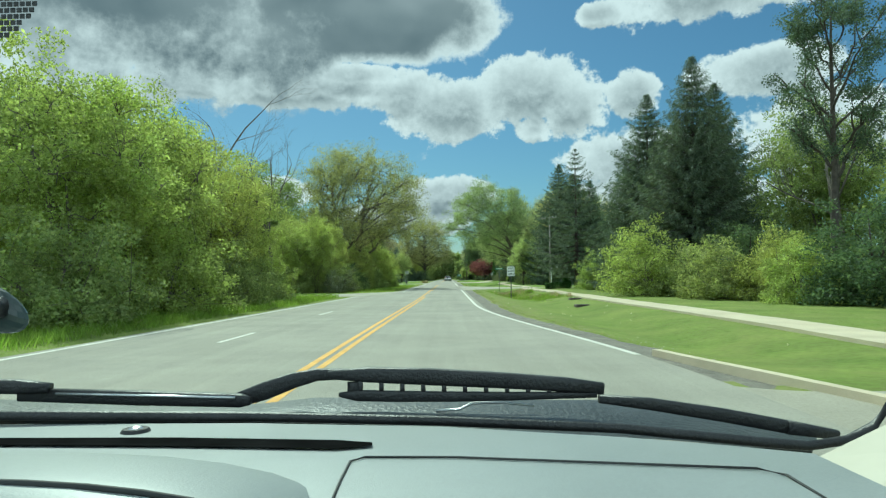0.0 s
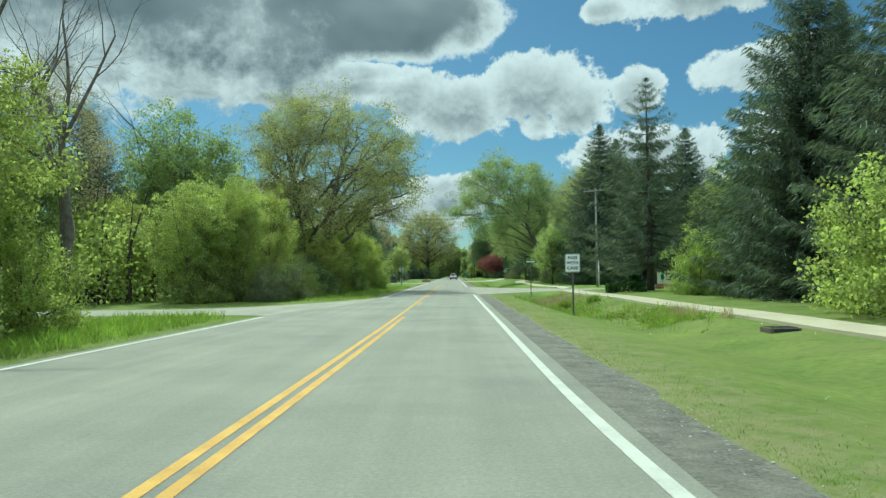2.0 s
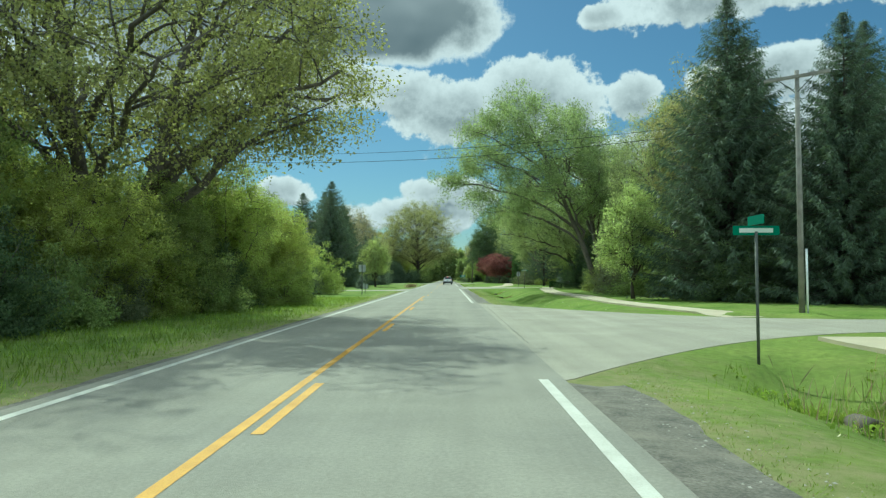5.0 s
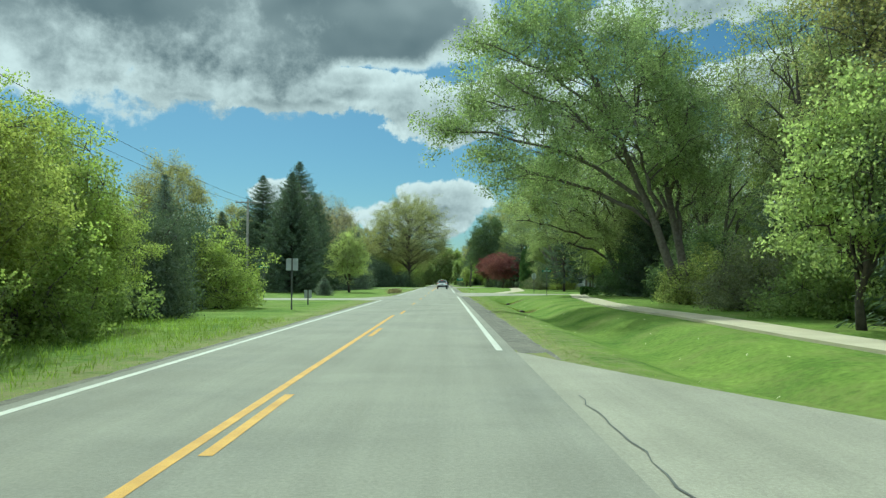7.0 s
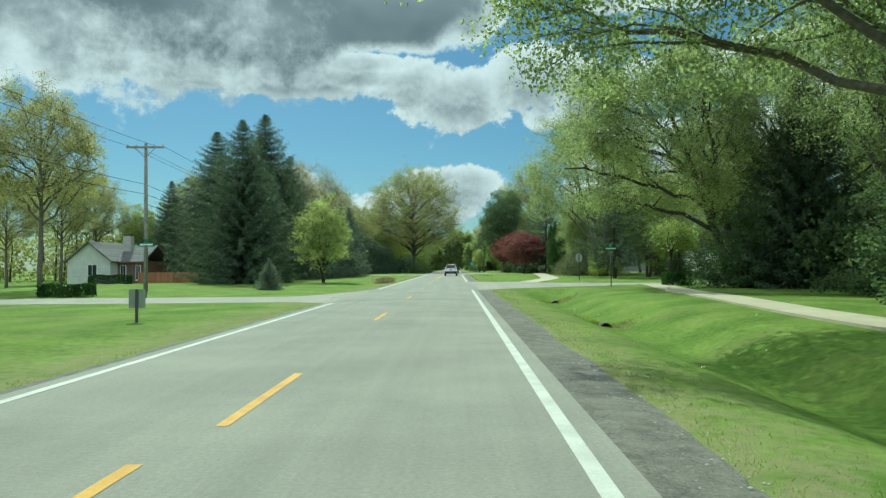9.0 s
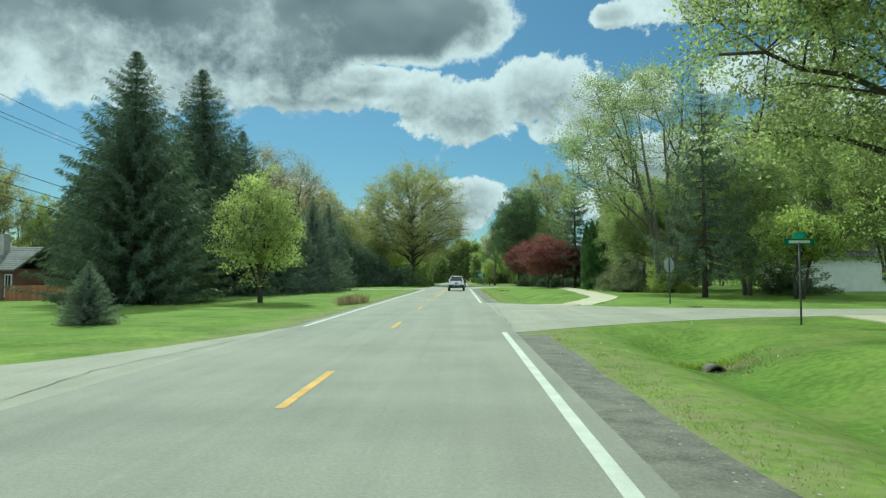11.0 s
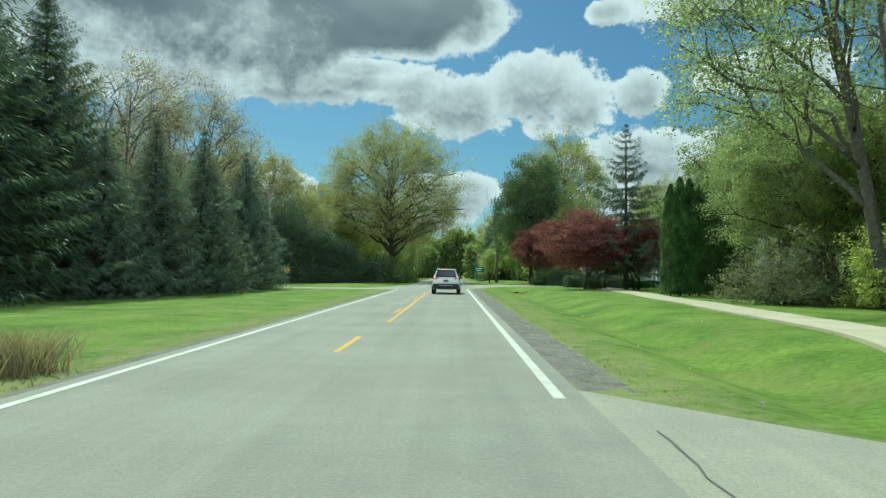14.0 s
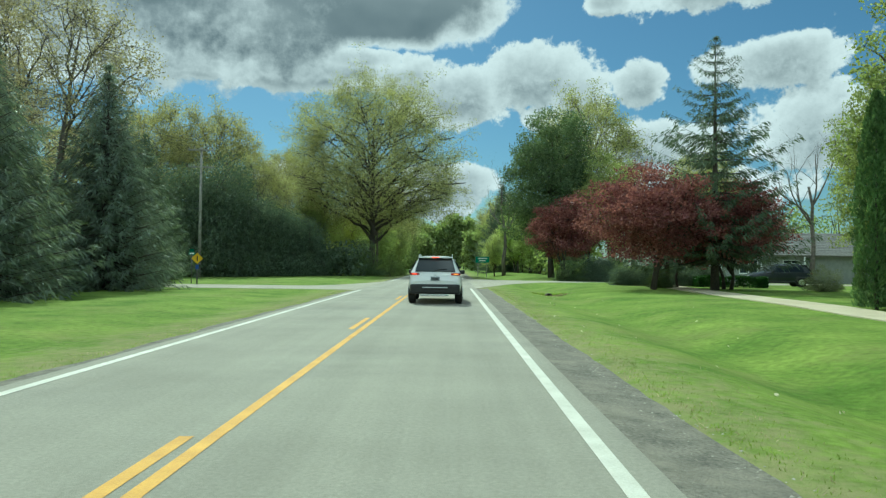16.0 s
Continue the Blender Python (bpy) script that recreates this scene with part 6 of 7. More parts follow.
def box_hedge(x0, x1, y0, y1, height, seed, label="clipped dark green box hedge"):
    """A clipped hedge: stems and dense small leaves in a rounded block."""
    r = np.random.default_rng(seed)
    z = ground_at((x0 + x1) / 2, (y0 + y1) / 2)
    hd = thing("hedge", label, "hedge", "", (x0 + x1) / 2, (y0 + y1) / 2, z)
    hx, hy = (x1 - x0) / 2, (y1 - y0) / 2
    n = int(1500 * (hx * hy * 4 + (hx + hy) * height * 2) ** 0.9) + 600
    p = r.uniform(-1, 1, (n, 3))
    p[:, 2] = r.uniform(0.05, 1, n)
    k = r.integers(0, 3, n)
    p[k == 0, 2] = r.uniform(0.9, 1.03, (k == 0).sum())
    side = k == 1
    p[side, 1] = np.sign(p[side, 1]) * r.uniform(0.9, 1.02, side.sum())
    side = k == 2
    p[side, 0] = np.sign(p[side, 0]) * r.uniform(0.92, 1.02, side.sum())
    c = p * np.array([hx, hy, height])
    c[:, 2] += 0.05 * np.sin(c[:, 0] * 3 + seed)
    quads_object("foliage", leaves_at(c, 0.03, 1, 0.11, r), hedge_leaf, hd)
    w = Wood()
    for i in range(int(hx * 2 / 0.4) + 1):
        sx = -hx * 0.85 + i * 0.4
        w.add([(sx, 0, -0.05), (sx + 0.05, 0.02, height * 0.8)], [0.03, 0.012], 5)
    mesh_object("stems", w.verts, w.faces, dark_bark, hd)


box_hedge(10.5, 12.9, 72.2, 73.3, 0.6, 1)
box_hedge(13.0, 13.7, 76.6, 77.3, 1.0, 2, "small clipped round-topped hedge shrub")
box_hedge(13.7, 15.2, 157.0, 158.0, 0.75, 3)
box_hedge(-20.6, -18.1, 148.8, 149.8, 0.6, 4)
box_hedge(-37.2, -33.0, 184.8, 185.6, 0.9, 5, "low hedge along a house wall")
box_hedge(17.0, 21.5, 237.0, 238.2, 0.7, 6)


def monument(x, y):
    z = ground_at(x, y)
    s = thing("entrance_sign", "cream entrance sign with a green tree emblem on a brick base", "sign", "", x, y, z, -12)
    base = part("plinth", block(-1.05, 1.05, -0.25, 0.25, -0.3, 0.36, 0.02), surface("mortar", (0.35, 0.32, 0.28), (0.42, 0.39, 0.34), 6, 0.9, space="object"), s)
    bm = block(-0.112, 0.112, -0.011, 0.011, -0.034, 0.034, 0.005)
    me = bpy.data.meshes.new("brick")
    bm.to_mesh(me)
    bm.free()
    me.materials.append(surface("brick_red", (0.26, 0.085, 0.055), (0.36, 0.14, 0.09), 5, 0.9, 0.4, 40, random=0.25, space="object"))
    for row in range(5):
        for k in range(9):
            dx = -0.95 + 0.24 * k - (0.12 if row % 2 else 0.0)
            if -1.0 < dx < 1.0:
                b = new("brick", me)
                b.parent, b.location = base, (dx, -0.256, 0.0 + 0.078 * row)
    cream = surface("cream_board", (0.62, 0.58, 0.44), (0.70, 0.66, 0.52), 3, 0.6, space="object")
    board = part("board", block(-0.85, 0.85, -0.07, 0.07, 0.42, 1.42, 0.03), cream, s)
    bm = bmesh.new()
    bmesh.ops.create_uvsphere(bm, u_segments=14, v_segments=10, radius=1)
    bm.transform(pose(-0.45, -0.075, 1.0) @ Matrix.Diagonal((0.15, 0.012, 0.26, 1)))
    part("emblem", bm, sign_green, board, "green tree emblem")
    part("emblem_trunk", block(-0.47, -0.43, -0.082, -0.07, 0.58, 0.76), old_wood, board)
    for k, (w, dz) in enumerate(((0.62, 1.14), (0.80, 0.94), (0.5, 0.72))):
        part("text_bar", block(-0.15, -0.15 + w, -0.078, -0.07, dz, dz + 0.09), surface("script_red", (0.18, 0.06, 0.05), (0.24, 0.09, 0.07), 4, 0.6, space="object"), board)


monument(17.5, 82.5)

# ---------------------------------------------------------------- houses
siding = surface("white_siding", (0.60, 0.60, 0.54), (0.70, 0.69, 0.63), 2, 0.7, space="object", random=0.04)
brick_wall = surface("house_brick", (0.17, 0.085, 0.062), (0.25, 0.125, 0.092), 5, 0.9, 0.4, 30, space="object", random=0.2)
shingle = surface("grey_shingles", (0.14, 0.135, 0.125), (0.22, 0.21, 0.20), 5, 0.9, 0.4, 40, space="object", random=0.15)
brown_wall = surface("brown_boards", (0.13, 0.09, 0.065), (0.20, 0.14, 0.10), 4, 0.85, space="object", random=0.1)
window_glass = glassy("window_glass", (0.03, 0.04, 0.045), 0.06)
fence_wood = surface("cedar_fence_boards", (0.30, 0.13, 0.06), (0.42, 0.20, 0.10), 5, 0.85, 0.4, 30, space="object", random=0.2)


def shared(name, mesh_bm, mat):
    me = bpy.data.meshes.new(name)
    mesh_bm.to_mesh(me)
    mesh_bm.free()
    me.materials.append(mat)
    return me


def house_window(parent, x, z, w, h, y=0.0):
    """A framed window on a wall that faces -y."""
    fr = part("window", block(x - w / 2 - 0.07, x + w / 2 + 0.07, y - 0.06, y + 0.02, z - 0.07, z + h + 0.07, 0.01), sign_white, parent)
    part("pane", block(x - w / 2, x + w / 2, y - 0.066, y - 0.05, z, z + h), window_glass, fr)
    part("glazing_bar", block(x - 0.02, x + 0.02, y - 0.075, y - 0.06, z, z + h), sign_white, fr)
    part("sill", block(x - w / 2 - 0.1, x + w / 2 + 0.1, y - 0.11, y, z - 0.12, z - 0.07), sign_white, fr)


def clad(parent, x0, x1, z0, z1, y, mat, gable=None):
    """Weatherboards across a wall that faces -y; gable: (middle x, peak z) over them."""
    n = int(((gable[1] if gable else z1) - z0) / 0.2)
    for k in range(n):
        za = z0 + 0.2 * k
        a, b = x0, x1
        if gable and za > z1:
            t = (za + 0.1 - z1) / (gable[1] - z1)
            a, b = x0 + (gable[0] - x0) * t, x1 + (gable[0] - x1) * t
        if b - a > 0.25:
            ob = part("board", block(a, b, y - 0.025, y, za, za + 0.192, 0.005), mat, parent)


def roof_slab(parent, corners, mat):
    """A pitched roof plane through four corners, with courses of shingles proud of it."""
    v, f = sheet(corners, 0.14, 0.0)
    roof = mesh_object("roof", v, f, mat, parent)
    c = [Vector(p) for p in corners]
    n = (c[1] - c[0]).cross(c[3] - c[0]).normalized()
    rows = max(3, int((c[3] - c[0]).length / 0.35))
    for k in range(rows):
        t0, t1 = k / rows, min(1, (k + 0.93) / rows)
        q = [c[0].lerp(c[3], t0), c[1].lerp(c[2], t0), c[1].lerp(c[2], t1), c[0].lerp(c[3], t1)]
        v, f = sheet([q[0] + n * 0.02, q[1] + n * 0.02, q[2] + n * 0.004, q[3] + n * 0.004], 0.02, 0.008)
        mesh_object("shingle_course", v, f, mat, roof)
    return roof


def left_house():
    h = thing("house", "one-storey house with a white gable, brick wing and grey roof", "house", "", -36.0, 187.0, -0.2)
    bm = bmesh.new()
    block(-4.6, 0.0, 0.0, 9.0, -0.3, 2.7, 0, bm)
    verts = [(-4.6, 0, 2.7), (0, 0, 2.7), (-2.3, 0, 4.5), (-4.6, 9, 2.7), (0, 9, 2.7), (-2.3, 9, 4.5)]
    vs = [bm.verts.new(p) for p in verts]
    for fc in ((0, 1, 2), (5, 4, 3)):
        bm.faces.new([vs[i] for i in fc])
    part("wall", bm, siding, h)
    clad(h, -4.6, 0.0, 0.0, 2.7, -0.002, siding, (-2.3, 4.5))
    roof_slab(h, [(0.35, -0.35, 2.45), (0.35, 9.3, 2.45), (-2.3, 9.3, 4.62), (-2.3, -0.35, 4.62)], shingle)
    roof_slab(h, [(-4.95, 9.3, 2.45), (-4.95, -0.35, 2.45), (-2.3, -0.35, 4.62), (-2.3, 9.3, 4.62)], shingle)
    house_window(h, -1.9, 1.0, 0.9, 1.1, -0.025)
    part("wing_wall", block(0.0, 2.6, 1.6, 8.5, -0.3, 2.5), brick_wall, h, "red brick wing wall")
    roof_slab(h, [(-0.3, 1.2, 2.42), (2.95, 1.2, 2.42), (2.95, 5.0, 4.3), (-0.3, 5.0, 4.3)], shingle)
    roof_slab(h, [(2.95, 8.9, 2.42), (-0.3, 8.9, 2.42), (-0.3, 5.0, 4.3), (2.95, 5.0, 4.3)], shingle)
    house_window(h, 0.62, 0.3, 0.5, 1.7, 1.6)
    house_window(h, 2.25, 0.5, 0.4, 1.5, 1.6)
    door = part("door", block(1.10, 1.85, 1.54, 1.6, -0.05, 2.0, 0.01), brown_wall, h)
    part("knob", block(1.16, 1.21, 1.50, 1.54, 0.95, 1.0, 0.01), chrome, door)
    part("chimney", block(-0.4, 0.5, 3.6, 4.4, 3.4, 5.3, 0.02), surface("chimney_stone", (0.4, 0.38, 0.34), (0.5, 0.47, 0.42), 4, 0.9, space="object"), h)


left_house()


def garden_fence():
    f = thing("fence", "low reddish wooden board fence behind the lawn", "fence", "", -33.2, 187.4, -0.2, 3)
    bm = block(0, 0.14, -0.012, 0.012, 0.05, 1.25, 0.004)
    me = shared("board", bm, fence_wood)
    for k in range(42):
        b = new("board", me)
        b.parent, b.location = f, (0.15 * k, 0, 0.02 * math.sin(k * 1.7))
    for dz in (0.3, 1.0):
        part("rail", block(0, 6.3, 0.014, 0.06, dz, dz + 0.09), fence_wood, f)
    for k in range(4):
        part("post", block(2.1 * k - 0.05, 2.1 * k + 0.05, 0.06, 0.16, -0.3, 1.3), fence_wood, f)


garden_fence()


def ranch(x, y, w, d, eave, ridge, wall, label, turn=0, windows=()):
    """A low house with its ridge along x."""
    h = thing("house", label, "house", "", x, y, ground_at(x, y), turn)
    part("wall", block(0, w, 0, d, -0.4, eave), wall, h)
    roof_slab(h, [(-0.5, -0.6, eave - 0.1), (w + 0.5, -0.6, eave - 0.1), (w + 0.5, d / 2, ridge), (-0.5, d / 2, ridge)], shingle)
    roof_slab(h, [(w + 0.5, d + 0.6, eave - 0.1), (-0.5, d + 0.6, eave - 0.1), (-0.5, d / 2, ridge), (w + 0.5, d / 2, ridge)], shingle)
    for side, gx in (("gable", 0.0), ("gable", w)):
        mesh_object(side, [(gx, 0, eave - 0.05), (gx, d, eave - 0.05), (gx, d / 2, ridge - 0.15)], [(0, 1, 2)], wall, h)
    for wx, wz, ww, wh in windows:
        house_window(h, wx, wz, ww, wh)
    return h


grey_wall = surface("grey_house_wall", (0.26, 0.27, 0.26), (0.34, 0.35, 0.33), 3, 0.8, space="object")
hs = ranch(25.5, 256.5, 17, 8, 2.7, 4.9, grey_wall, "low grey house with a wide shingled roof behind trees", 0, ((3, 0.9, 1.6, 1.2), (7, 0.9, 1.4, 1.2)))
for px in (0.2, 4.0, 8.0):
    part("porch_post", block(px, px + 0.14, -0.5, -0.36, -0.3, 2.6), sign_white, hs)
ranch(28.2, 194.0, 11, 8, 3.0, 5.0, siding, "white-walled house glimpsed behind trees", 0, ((7, 0.9, 1.4, 1.2),))
ranch(27.0, 96.0, 13, 8, 2.6, 4.8, brown_wall, "brown low house in the shade of spruces", -8, ((3, 0.8, 1.4, 1.2), (8, 0.8, 1.6, 1.2)))

# ---------------------------------------------------------------- kerb at the first side street
kerb = thing("kerb", "pale concrete kerb curving into a side street", "kerb", "", 0, 0, 0)
line = [(5.3 + 0.0, 5.0), (5.0, 7.6), (4.7, 9.1), (4.3, 10.9), (4.0, 12.4)]
rows = []
for x, y in line:
    rows.append([(x - 0.07, y, -0.05), (x - 0.06, y, 0.09), (x + 0.06, y, 0.10), (x + 0.09, y, -0.05)])
ob = strip("kerb_stone", rows, concrete, "pale concrete kerb stones", kind="", parent=kerb)


# ---------------------------------------------------------------- the car that the ride starts in, as it stands at the start
pad_mat = surface("grey_dash_vinyl", (0.235, 0.25, 0.245), (0.275, 0.29, 0.285), 5, 0.48, 0.07, 420, fine=(300, 0.10), space="object")
seam_mat = surface("dash_seam", (0.02, 0.02, 0.02), (0.03, 0.03, 0.03), 8, 0.7, space="object")
black_rubber = surface("wiper_rubber", (0.010, 0.010, 0.011), (0.020, 0.020, 0.021), 20, 0.45, 0.2, 200, space="object")
beige_trim = surface("beige_trim", (0.50, 0.46, 0.36), (0.56, 0.52, 0.42), 8, 0.7, space="object")


def moulding(name, path, halves, deep, mat, parent, label=""):
    """A rubber or plastic bar with a rounded oblong section, half heights given along its path."""
    path = [Vector(q) for q in path]
    rows = []
    for i, q in enumerate(path):
        ahead = (path[min(i + 1, len(path) - 1)] - path[max(i - 1, 0)]).normalized()
        over = Vector((0, -1, 0)).cross(ahead).normalized()
        over = over if over.z > 0 else -over
        h = halves[i]
        ring = []
        for k in range(12):
            a = 2 * math.pi * (k + 0.5) / 12
            c, s = math.cos(a), math.sin(a)
            ring.append(tuple(q + over * h * math.copysign(abs(s) ** 0.5, s) + Vector((0, 1, 0)) * deep * math.copysign(abs(c) ** 0.5, c)))
        rows.append(ring)
    n, faces = 12, []
    for i in range(len(rows) - 1):
        faces += [(i * n + k, i * n + (k + 1) % n, (i + 1) * n + (k + 1) % n, (i + 1) * n + k) for k in range(n)]
    faces += [tuple(range(n))[::-1], tuple((len(rows) - 1) * n + k for k in range(n))]
    return mesh_object(name, [v for r in rows for v in r], faces, mat, parent, label, smooth=True)


def own_car():
    c = thing("car", "car with a grey dashboard and black wipers at its windscreen", "car", "", 0.336, -0.058, 1.409)
    c.matrix_world = pose(0.336, -0.058, 1.409, -0.097, -1.02, -0.281)
    # dashboard pad: front edge, right end, and a rounded near edge
    front = [(-1.22, 1.02), (-0.653, 0.997), (-0.278, 0.963), (-0.017, 0.912), (0.195, 0.832), (0.30, 0.78), (0.367, 0.741)]
    rows = []
    for x, y in front:
        near = 0.40
        rows.append([(x, y, -0.194), (x, y - 0.012, -0.190), (x, (y + near) / 2, -0.188), (x * (1 if x < 0.3 else 0.965), near + 0.08, -0.190),
                     (x * (1 if x < 0.3 else 0.96), near + 0.02, -0.20), (x * (1 if x < 0.3 else 0.955), near, -0.24), (x, near, -0.42)][::-1])
    pad = strip("dash_pad", rows, pad_mat, "smooth grey vinyl dashboard pad", kind="", parent=c)
    pad.data.shade_smooth()
    slot = [[(-1.2, 0.842, -0.186), (-1.2, 0.885, -0.186)], [(-0.56, 0.838, -0.186), (-0.57, 0.876, -0.186)], [(-0.335, 0.812, -0.186), (-0.34, 0.855, -0.186)], [(-0.135, 0.780, -0.186), (-0.14, 0.822, -0.186)], [(-0.095, 0.790, -0.186), (-0.097, 0.806, -0.186)]]
    strip("defroster_slot", slot, surface("slot_dark", (0.006, 0.006, 0.006), (0.012, 0.012, 0.012), 20, 1.0, spec=0.0, space="object"), "long black defroster slot", kind="", parent=c)
    rod("panel_seam", [(-0.105, 0.50, -0.189), (-0.110, 0.66, -0.187), (-0.111, 0.728, -0.187), (-0.098, 0.744, -0.187), (0.0, 0.735, -0.187), (0.283, 0.669, -0.187), (0.300, 0.645, -0.187), (0.300, 0.56, -0.188)], 0.0013, seam_mat, c)
    bm = bmesh.new()
    bmesh.ops.create_uvsphere(bm, u_segments=14, v_segments=8, radius=0.011)
    bm.transform(pose(-0.418, 0.91, -0.188) @ Matrix.Diagonal((1, 1, 0.6, 1)))
    dome = part("sun_sensor", bm, chrome, c)
    bm = bmesh.new()
    bmesh.ops.create_cone(bm, cap_ends=True, segments=18, radius1=0.019, radius2=0.016, depth=0.004)
    bm.transform(pose(-0.418, 0.91, -0.187))
    part("sensor_base", bm, seam_mat, dome)
    # hood over the instruments
    rows = []
    for k in range(15):
        a = math.pi * k / 14
        x, z = -0.40 + 0.290 * math.cos(a), -0.215 + 0.080 * math.sin(a) ** 0.75
        rows.append([(x, 0.66, z - 0.02), (x, 0.60, z - 0.006), (x, 0.52, z), (x, 0.46, z - 0.004), (x, 0.445, z - 0.016), (x, 0.46, z - 0.03)])
    hood = strip("instrument_hood", rows, pad_mat, "rounded grey hood over the instruments", kind="", parent=c)
    hood.data.shade_smooth()
    rod("hood_seam", [(-0.40 + 0.297 * math.cos(math.pi * k / 20), 0.50, -0.214 + 0.078 * math.sin(math.pi * k / 20) ** 0.75) for k in range(1, 20)], 0.0028, seam_mat, c)
    # windscreen edge: black band along the bottom and up the pillar
    band = [(-1.22, 0.99, -0.174), (-0.642, 0.98, -0.177), (-0.283, 0.98, -0.187), (-0.018, 0.98, -0.199), (0.23, 0.98, -0.215), (0.42, 0.98, -0.238), (0.486, 0.98, -0.245), (0.541, 0.98, -0.238),
            (0.577, 0.98, -0.22), (0.599, 0.975, -0.19), (0.612, 0.96, -0.13), (0.612, 0.90, 0.0), (0.60, 0.78, 0.22)]
    rod("windscreen_band", band[:10], 0.0070, black_rubber, c, "black band round the windscreen")
    rod("pillar_edge", band[9:], 0.004, black_rubber, c)
    cowl_mat = surface("cowl_plastic", (0.03, 0.035, 0.037), (0.06, 0.066, 0.068), 15, 0.4, 0.2, 120, space="object")
    lip = [(-1.20, -0.164), (-0.803, -0.1764), (-0.4675, -0.1907), (-0.3193, -0.1960), (-0.2268, -0.1880), (-0.0978, -0.1910), (0.0859, -0.1990), (0.2398, -0.2030), (0.3595, -0.2209), (0.4946, -0.2494), (0.58, -0.268)]
    low = [(-1.10, -0.178), (-0.6902, -0.1830), (-0.4819, -0.1880), (-0.2867, -0.1950), (-0.2, -0.1990), (-0.1, -0.2040), (0.06, -0.2140), (0.18, -0.2230), (0.3073, -0.2350), (0.4083, -0.2465), (0.49, -0.249)]
    rows = [[(xl, 0.985, zl), (xl * 0.4 + xt * 0.6, 1.075, zl * 0.4 + zt * 0.6 - 0.004), (xt, 1.135, zt), (xt, 1.15, zt - 0.004), (xt, 1.16, zt - 0.05)] for (xt, zt), (xl, zl) in zip(lip, low)]
    strip("cowl", rows, cowl_mat, "dark plastic cowl below the windscreen", kind="", parent=c).data.shade_smooth()
    rod("cowl_clip", [(-0.03, 1.07, -0.2015), (0.005, 1.07, -0.2005), (0.025, 1.075, -0.1925), (0.07, 1.08, -0.1930), (0.12, 1.08, -0.199)], 0.0022, chrome, c)
    v, f = sheet([(0.375, 0.745, -0.2), (0.36, 0.50, -0.2), (0.70, 0.50, -0.10), (0.66, 0.80, -0.10)], 0.02, 0.0)
    mesh_object("pillar_trim", v, f, beige_trim, c, "beige pillar trim")
    # wipers
    w = moulding("wiper", [(-0.345, 1.085, -0.1800), (-0.315, 1.085, -0.1735), (-0.2933, 1.085, -0.1668), (-0.2493, 1.085, -0.1520), (-0.2141, 1.085, -0.1445), (-0.1703, 1.085, -0.1445), (-0.125, 1.085, -0.1470)],
                 [0.008, 0.013, 0.014, 0.012, 0.0095, 0.008, 0.007], 0.008, black_rubber, c, "black wiper with a bent arm and a slotted blade")
    moulding("spoiler", [(-0.195, 1.075, -0.1440), (-0.1353, 1.075, -0.1450), (-0.0393, 1.075, -0.1503), (0.0824, 1.075, -0.1593), (0.169, 1.075, -0.1674), (0.226, 1.075, -0.1748)],
             [0.006, 0.0115, 0.0130, 0.0120, 0.0110, 0.009], 0.009, black_rubber, w)
    moulding("blade", [(-0.178, 1.072, -0.1740), (-0.150, 1.072, -0.1760), (-0.0916, 1.072, -0.1785), (-0.0053, 1.072, -0.1810), (0.0809, 1.072, -0.1825), (0.165, 1.072, -0.1830), (0.215, 1.072, -0.1835)],
             [0.003, 0.0085, 0.0085, 0.0078, 0.0065, 0.005, 0.004], 0.006, black_rubber, w)
    for k in range(10):
        x = -0.145 + 0.032 * k
        moulding("clip", [(x, 1.072, -0.150 - 0.07 * (x + 0.14)), (x, 1.072, -0.177 - 0.02 * (x + 0.14))], [0.0035, 0.0035], 0.004, black_rubber, w)
    moulding("blade_web", [(-0.165, 1.074, -0.166), (-0.145, 1.074, -0.166)], [0.011, 0.011], 0.004, black_rubber, w)
    w = moulding("wiper", [(0.2141, 1.05, -0.1857), (0.2895, 1.05, -0.1950), (0.3977, 1.05, -0.2142), (0.4971, 1.05, -0.2348), (0.560, 1.05, -0.2455)], [0.006, 0.009, 0.010, 0.010, 0.006], 0.008, black_rubber, c,
                 "black wiper blade lying along the glass")
    moulding("end_cap", [(0.490, 1.046, -0.2330), (0.562, 1.046, -0.2460)], [0.0105, 0.007], 0.009, black_rubber, w)
    w = moulding("wiper", [(-1.1, 1.05, -0.136), (-0.7641, 1.05, -0.1435), (-0.66, 1.05, -0.1470), (-0.612, 1.05, -0.1500)], [0.012, 0.011, 0.011, 0.007], 0.010, black_rubber, c, "black wiper with a silver highlight rod along its arm")
    moulding("arm", [(-0.66, 1.055, -0.1595), (-0.4778, 1.055, -0.1690), (-0.325, 1.055, -0.1765), (-0.3096, 1.055, -0.1775)], [0.010, 0.011, 0.010, 0.006], 0.009, black_rubber, w)
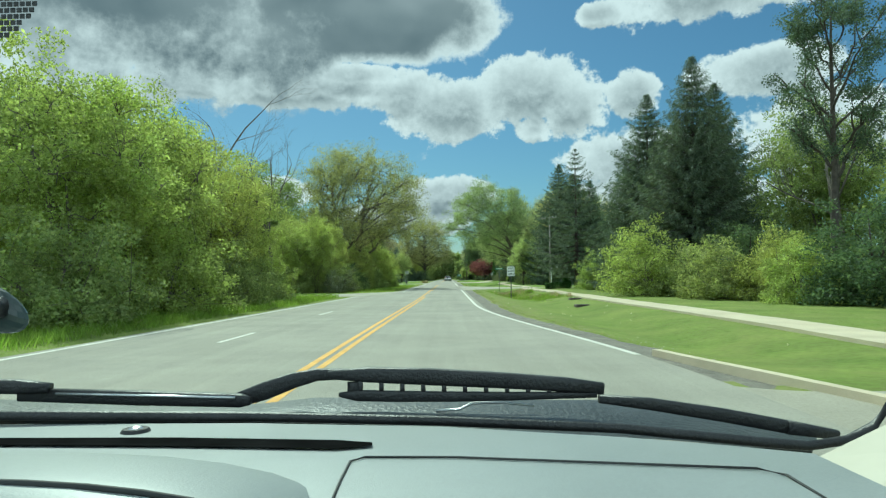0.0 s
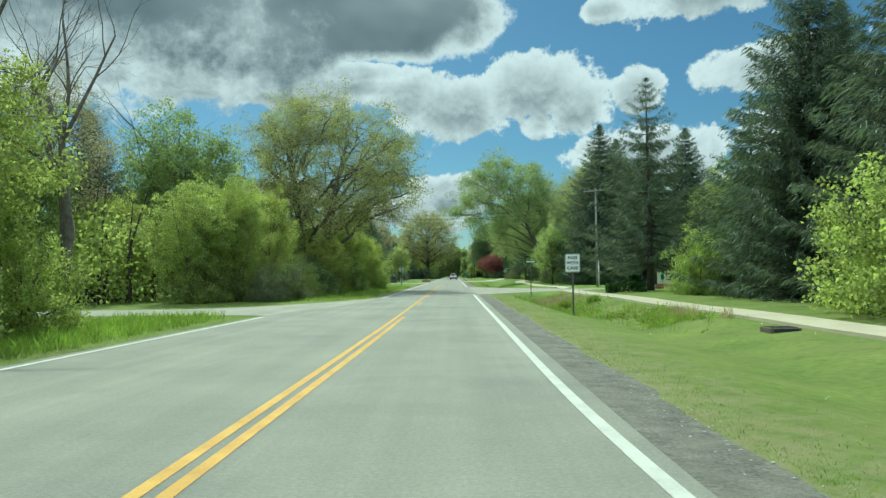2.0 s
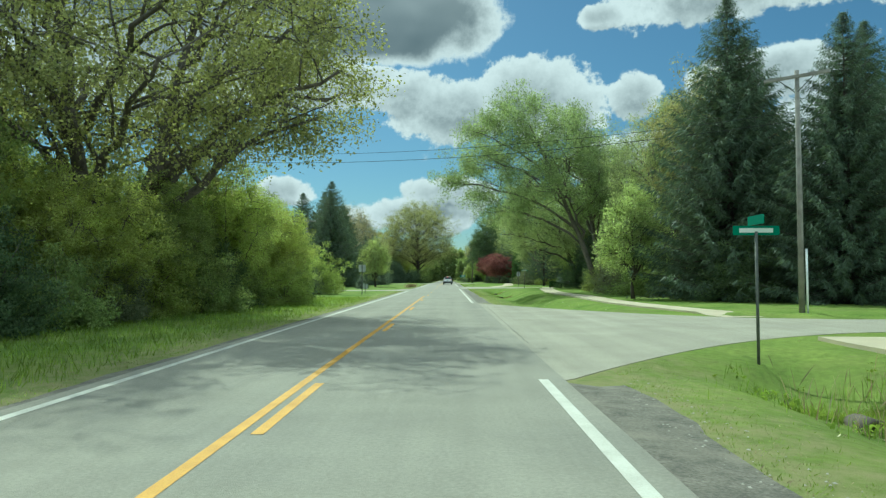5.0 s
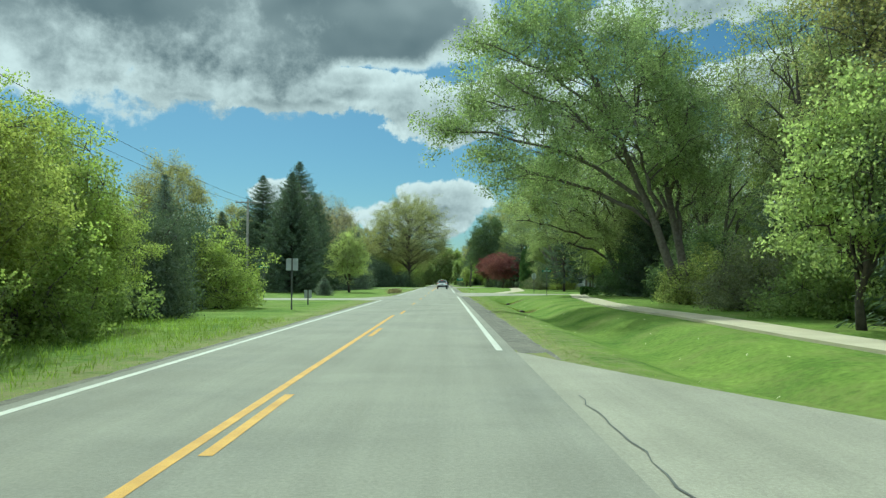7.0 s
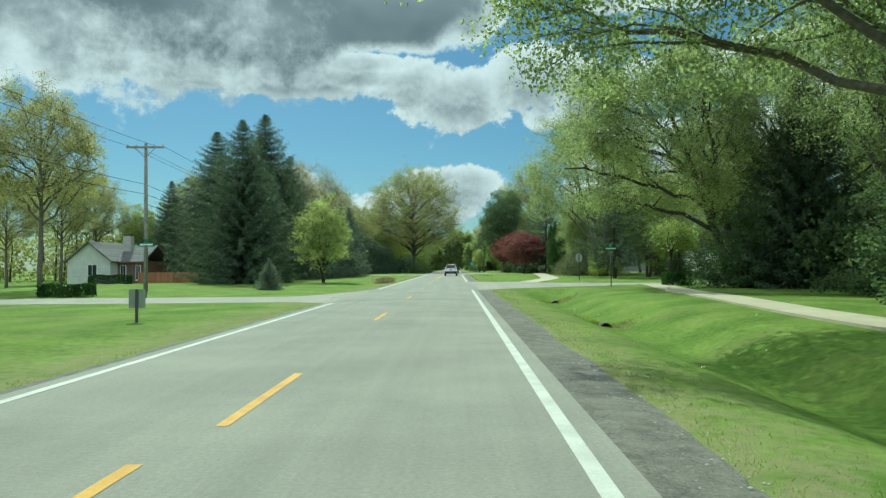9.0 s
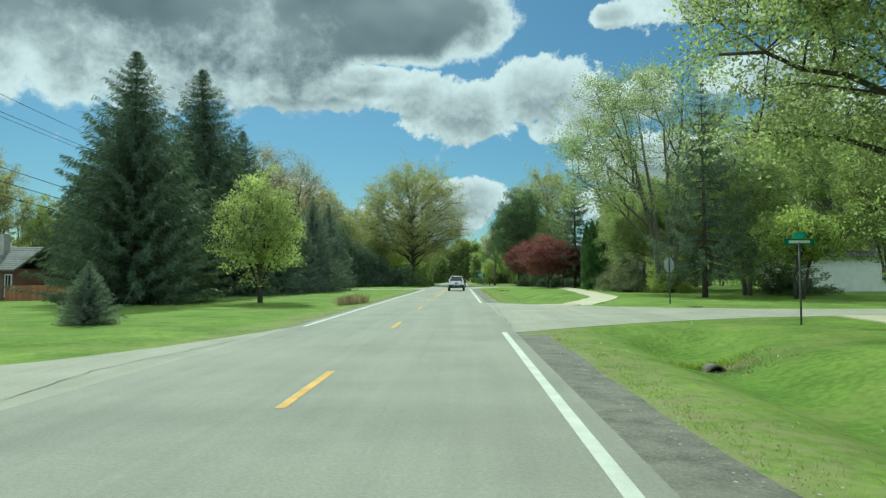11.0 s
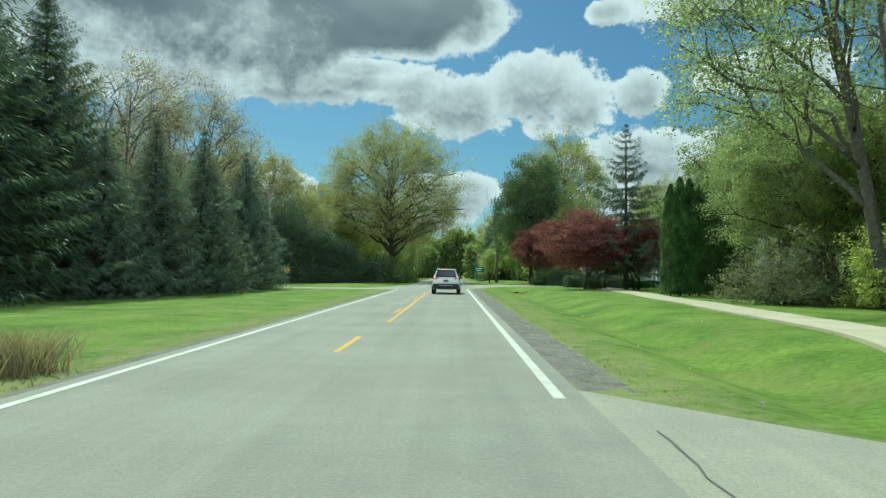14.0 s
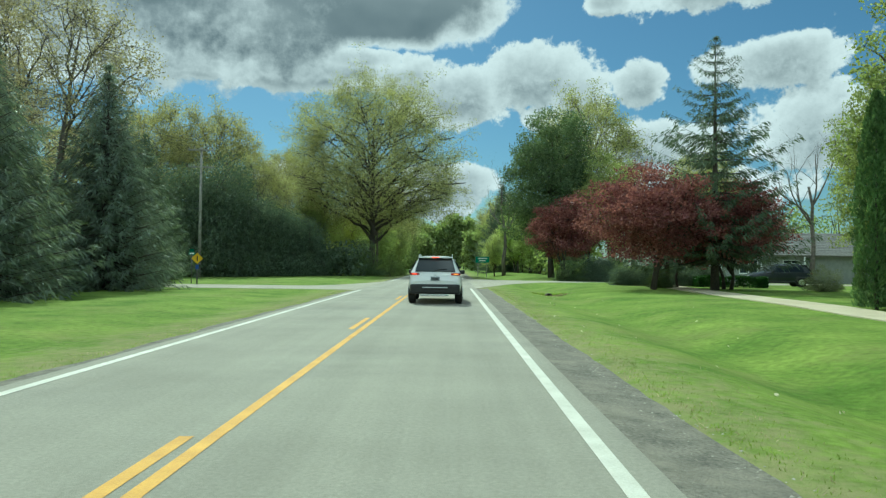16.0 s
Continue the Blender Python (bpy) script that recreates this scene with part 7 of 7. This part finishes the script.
    # thin chrome rod stands in for the silver highlight on top of the arm
    rod("arm_edge", [(-0.60, 1.044, -0.1585), (-0.45, 1.044, -0.1650), (-0.330, 1.044, -0.1705)], 0.0022, chrome, w)
    # phone mount and the dotted patch behind the mirror
    bm = bmesh.new()
    bmesh.ops.create_uvsphere(bm, u_segments=24, v_segments=14, radius=1)
    bm.transform(pose(-0.385, 0.56, -0.010, 0, 25, 0) @ Matrix.Diagonal((0.045, 0.012, 0.019, 1)))
    cup = part("suction_mount", bm, surface("smoked_rubber", (0.02, 0.03, 0.03), (0.05, 0.07, 0.065), 20, 0.2, space="object"), c, "black suction mount on the glass")
    rod("stem", [(-0.42, 0.545, -0.013), (-0.355, 0.545, -0.014)], 0.0085, black_rubber, cup)
    rod("stem_ring", [(-0.375, 0.545, -0.0125), (-0.370, 0.545, -0.0125)], 0.0095, chrome, cup)
    bm = bmesh.new()
    for i in range(16):
        for j in range(14):
            x, z = -0.44 + 0.0055 * i + (0.00275 if j % 2 else 0), 0.285 - 0.0055 * j
            if ((x + 0.44) / 0.088) ** 2 + ((z - 0.285) / 0.076) ** 2 < 1:
                block(x - 0.0021, x + 0.0021, 0.60, 0.601, z - 0.0021, z + 0.0021, 0, bm)
    tagged(part("dotted_patch", bm, black_rubber, c, "black dotted patch on the glass"), kind="stuff")
    # hull, bonnet and wheels under it
    part("bonnet", block(-1.17, 0.50, 1.22, 2.30, -0.62, -0.40, 0.08), dark_car, c)
    part("hull", block(-1.24, 0.58, -2.2, 2.25, -1.10, -0.55, 0.12), dark_car, c)
    for s in (-1.12, 0.46):
        for wy in (1.55, -1.25):
            bm = bmesh.new()
            bmesh.ops.create_cone(bm, cap_ends=True, segments=32, radius1=0.36, radius2=0.36, depth=0.24)
            bm.transform(pose(s, wy, -1.049, 0, 90, 0))
            t = part("wheel", bm, tyre_rubber, c)
            bm = bmesh.new()
            bmesh.ops.create_cone(bm, cap_ends=True, segments=24, radius1=0.22, radius2=0.22, depth=0.26)
            bm.transform(pose(s, wy, -1.049, 0, 90, 0))
            part("rim", bm, chrome, t)


own_car()
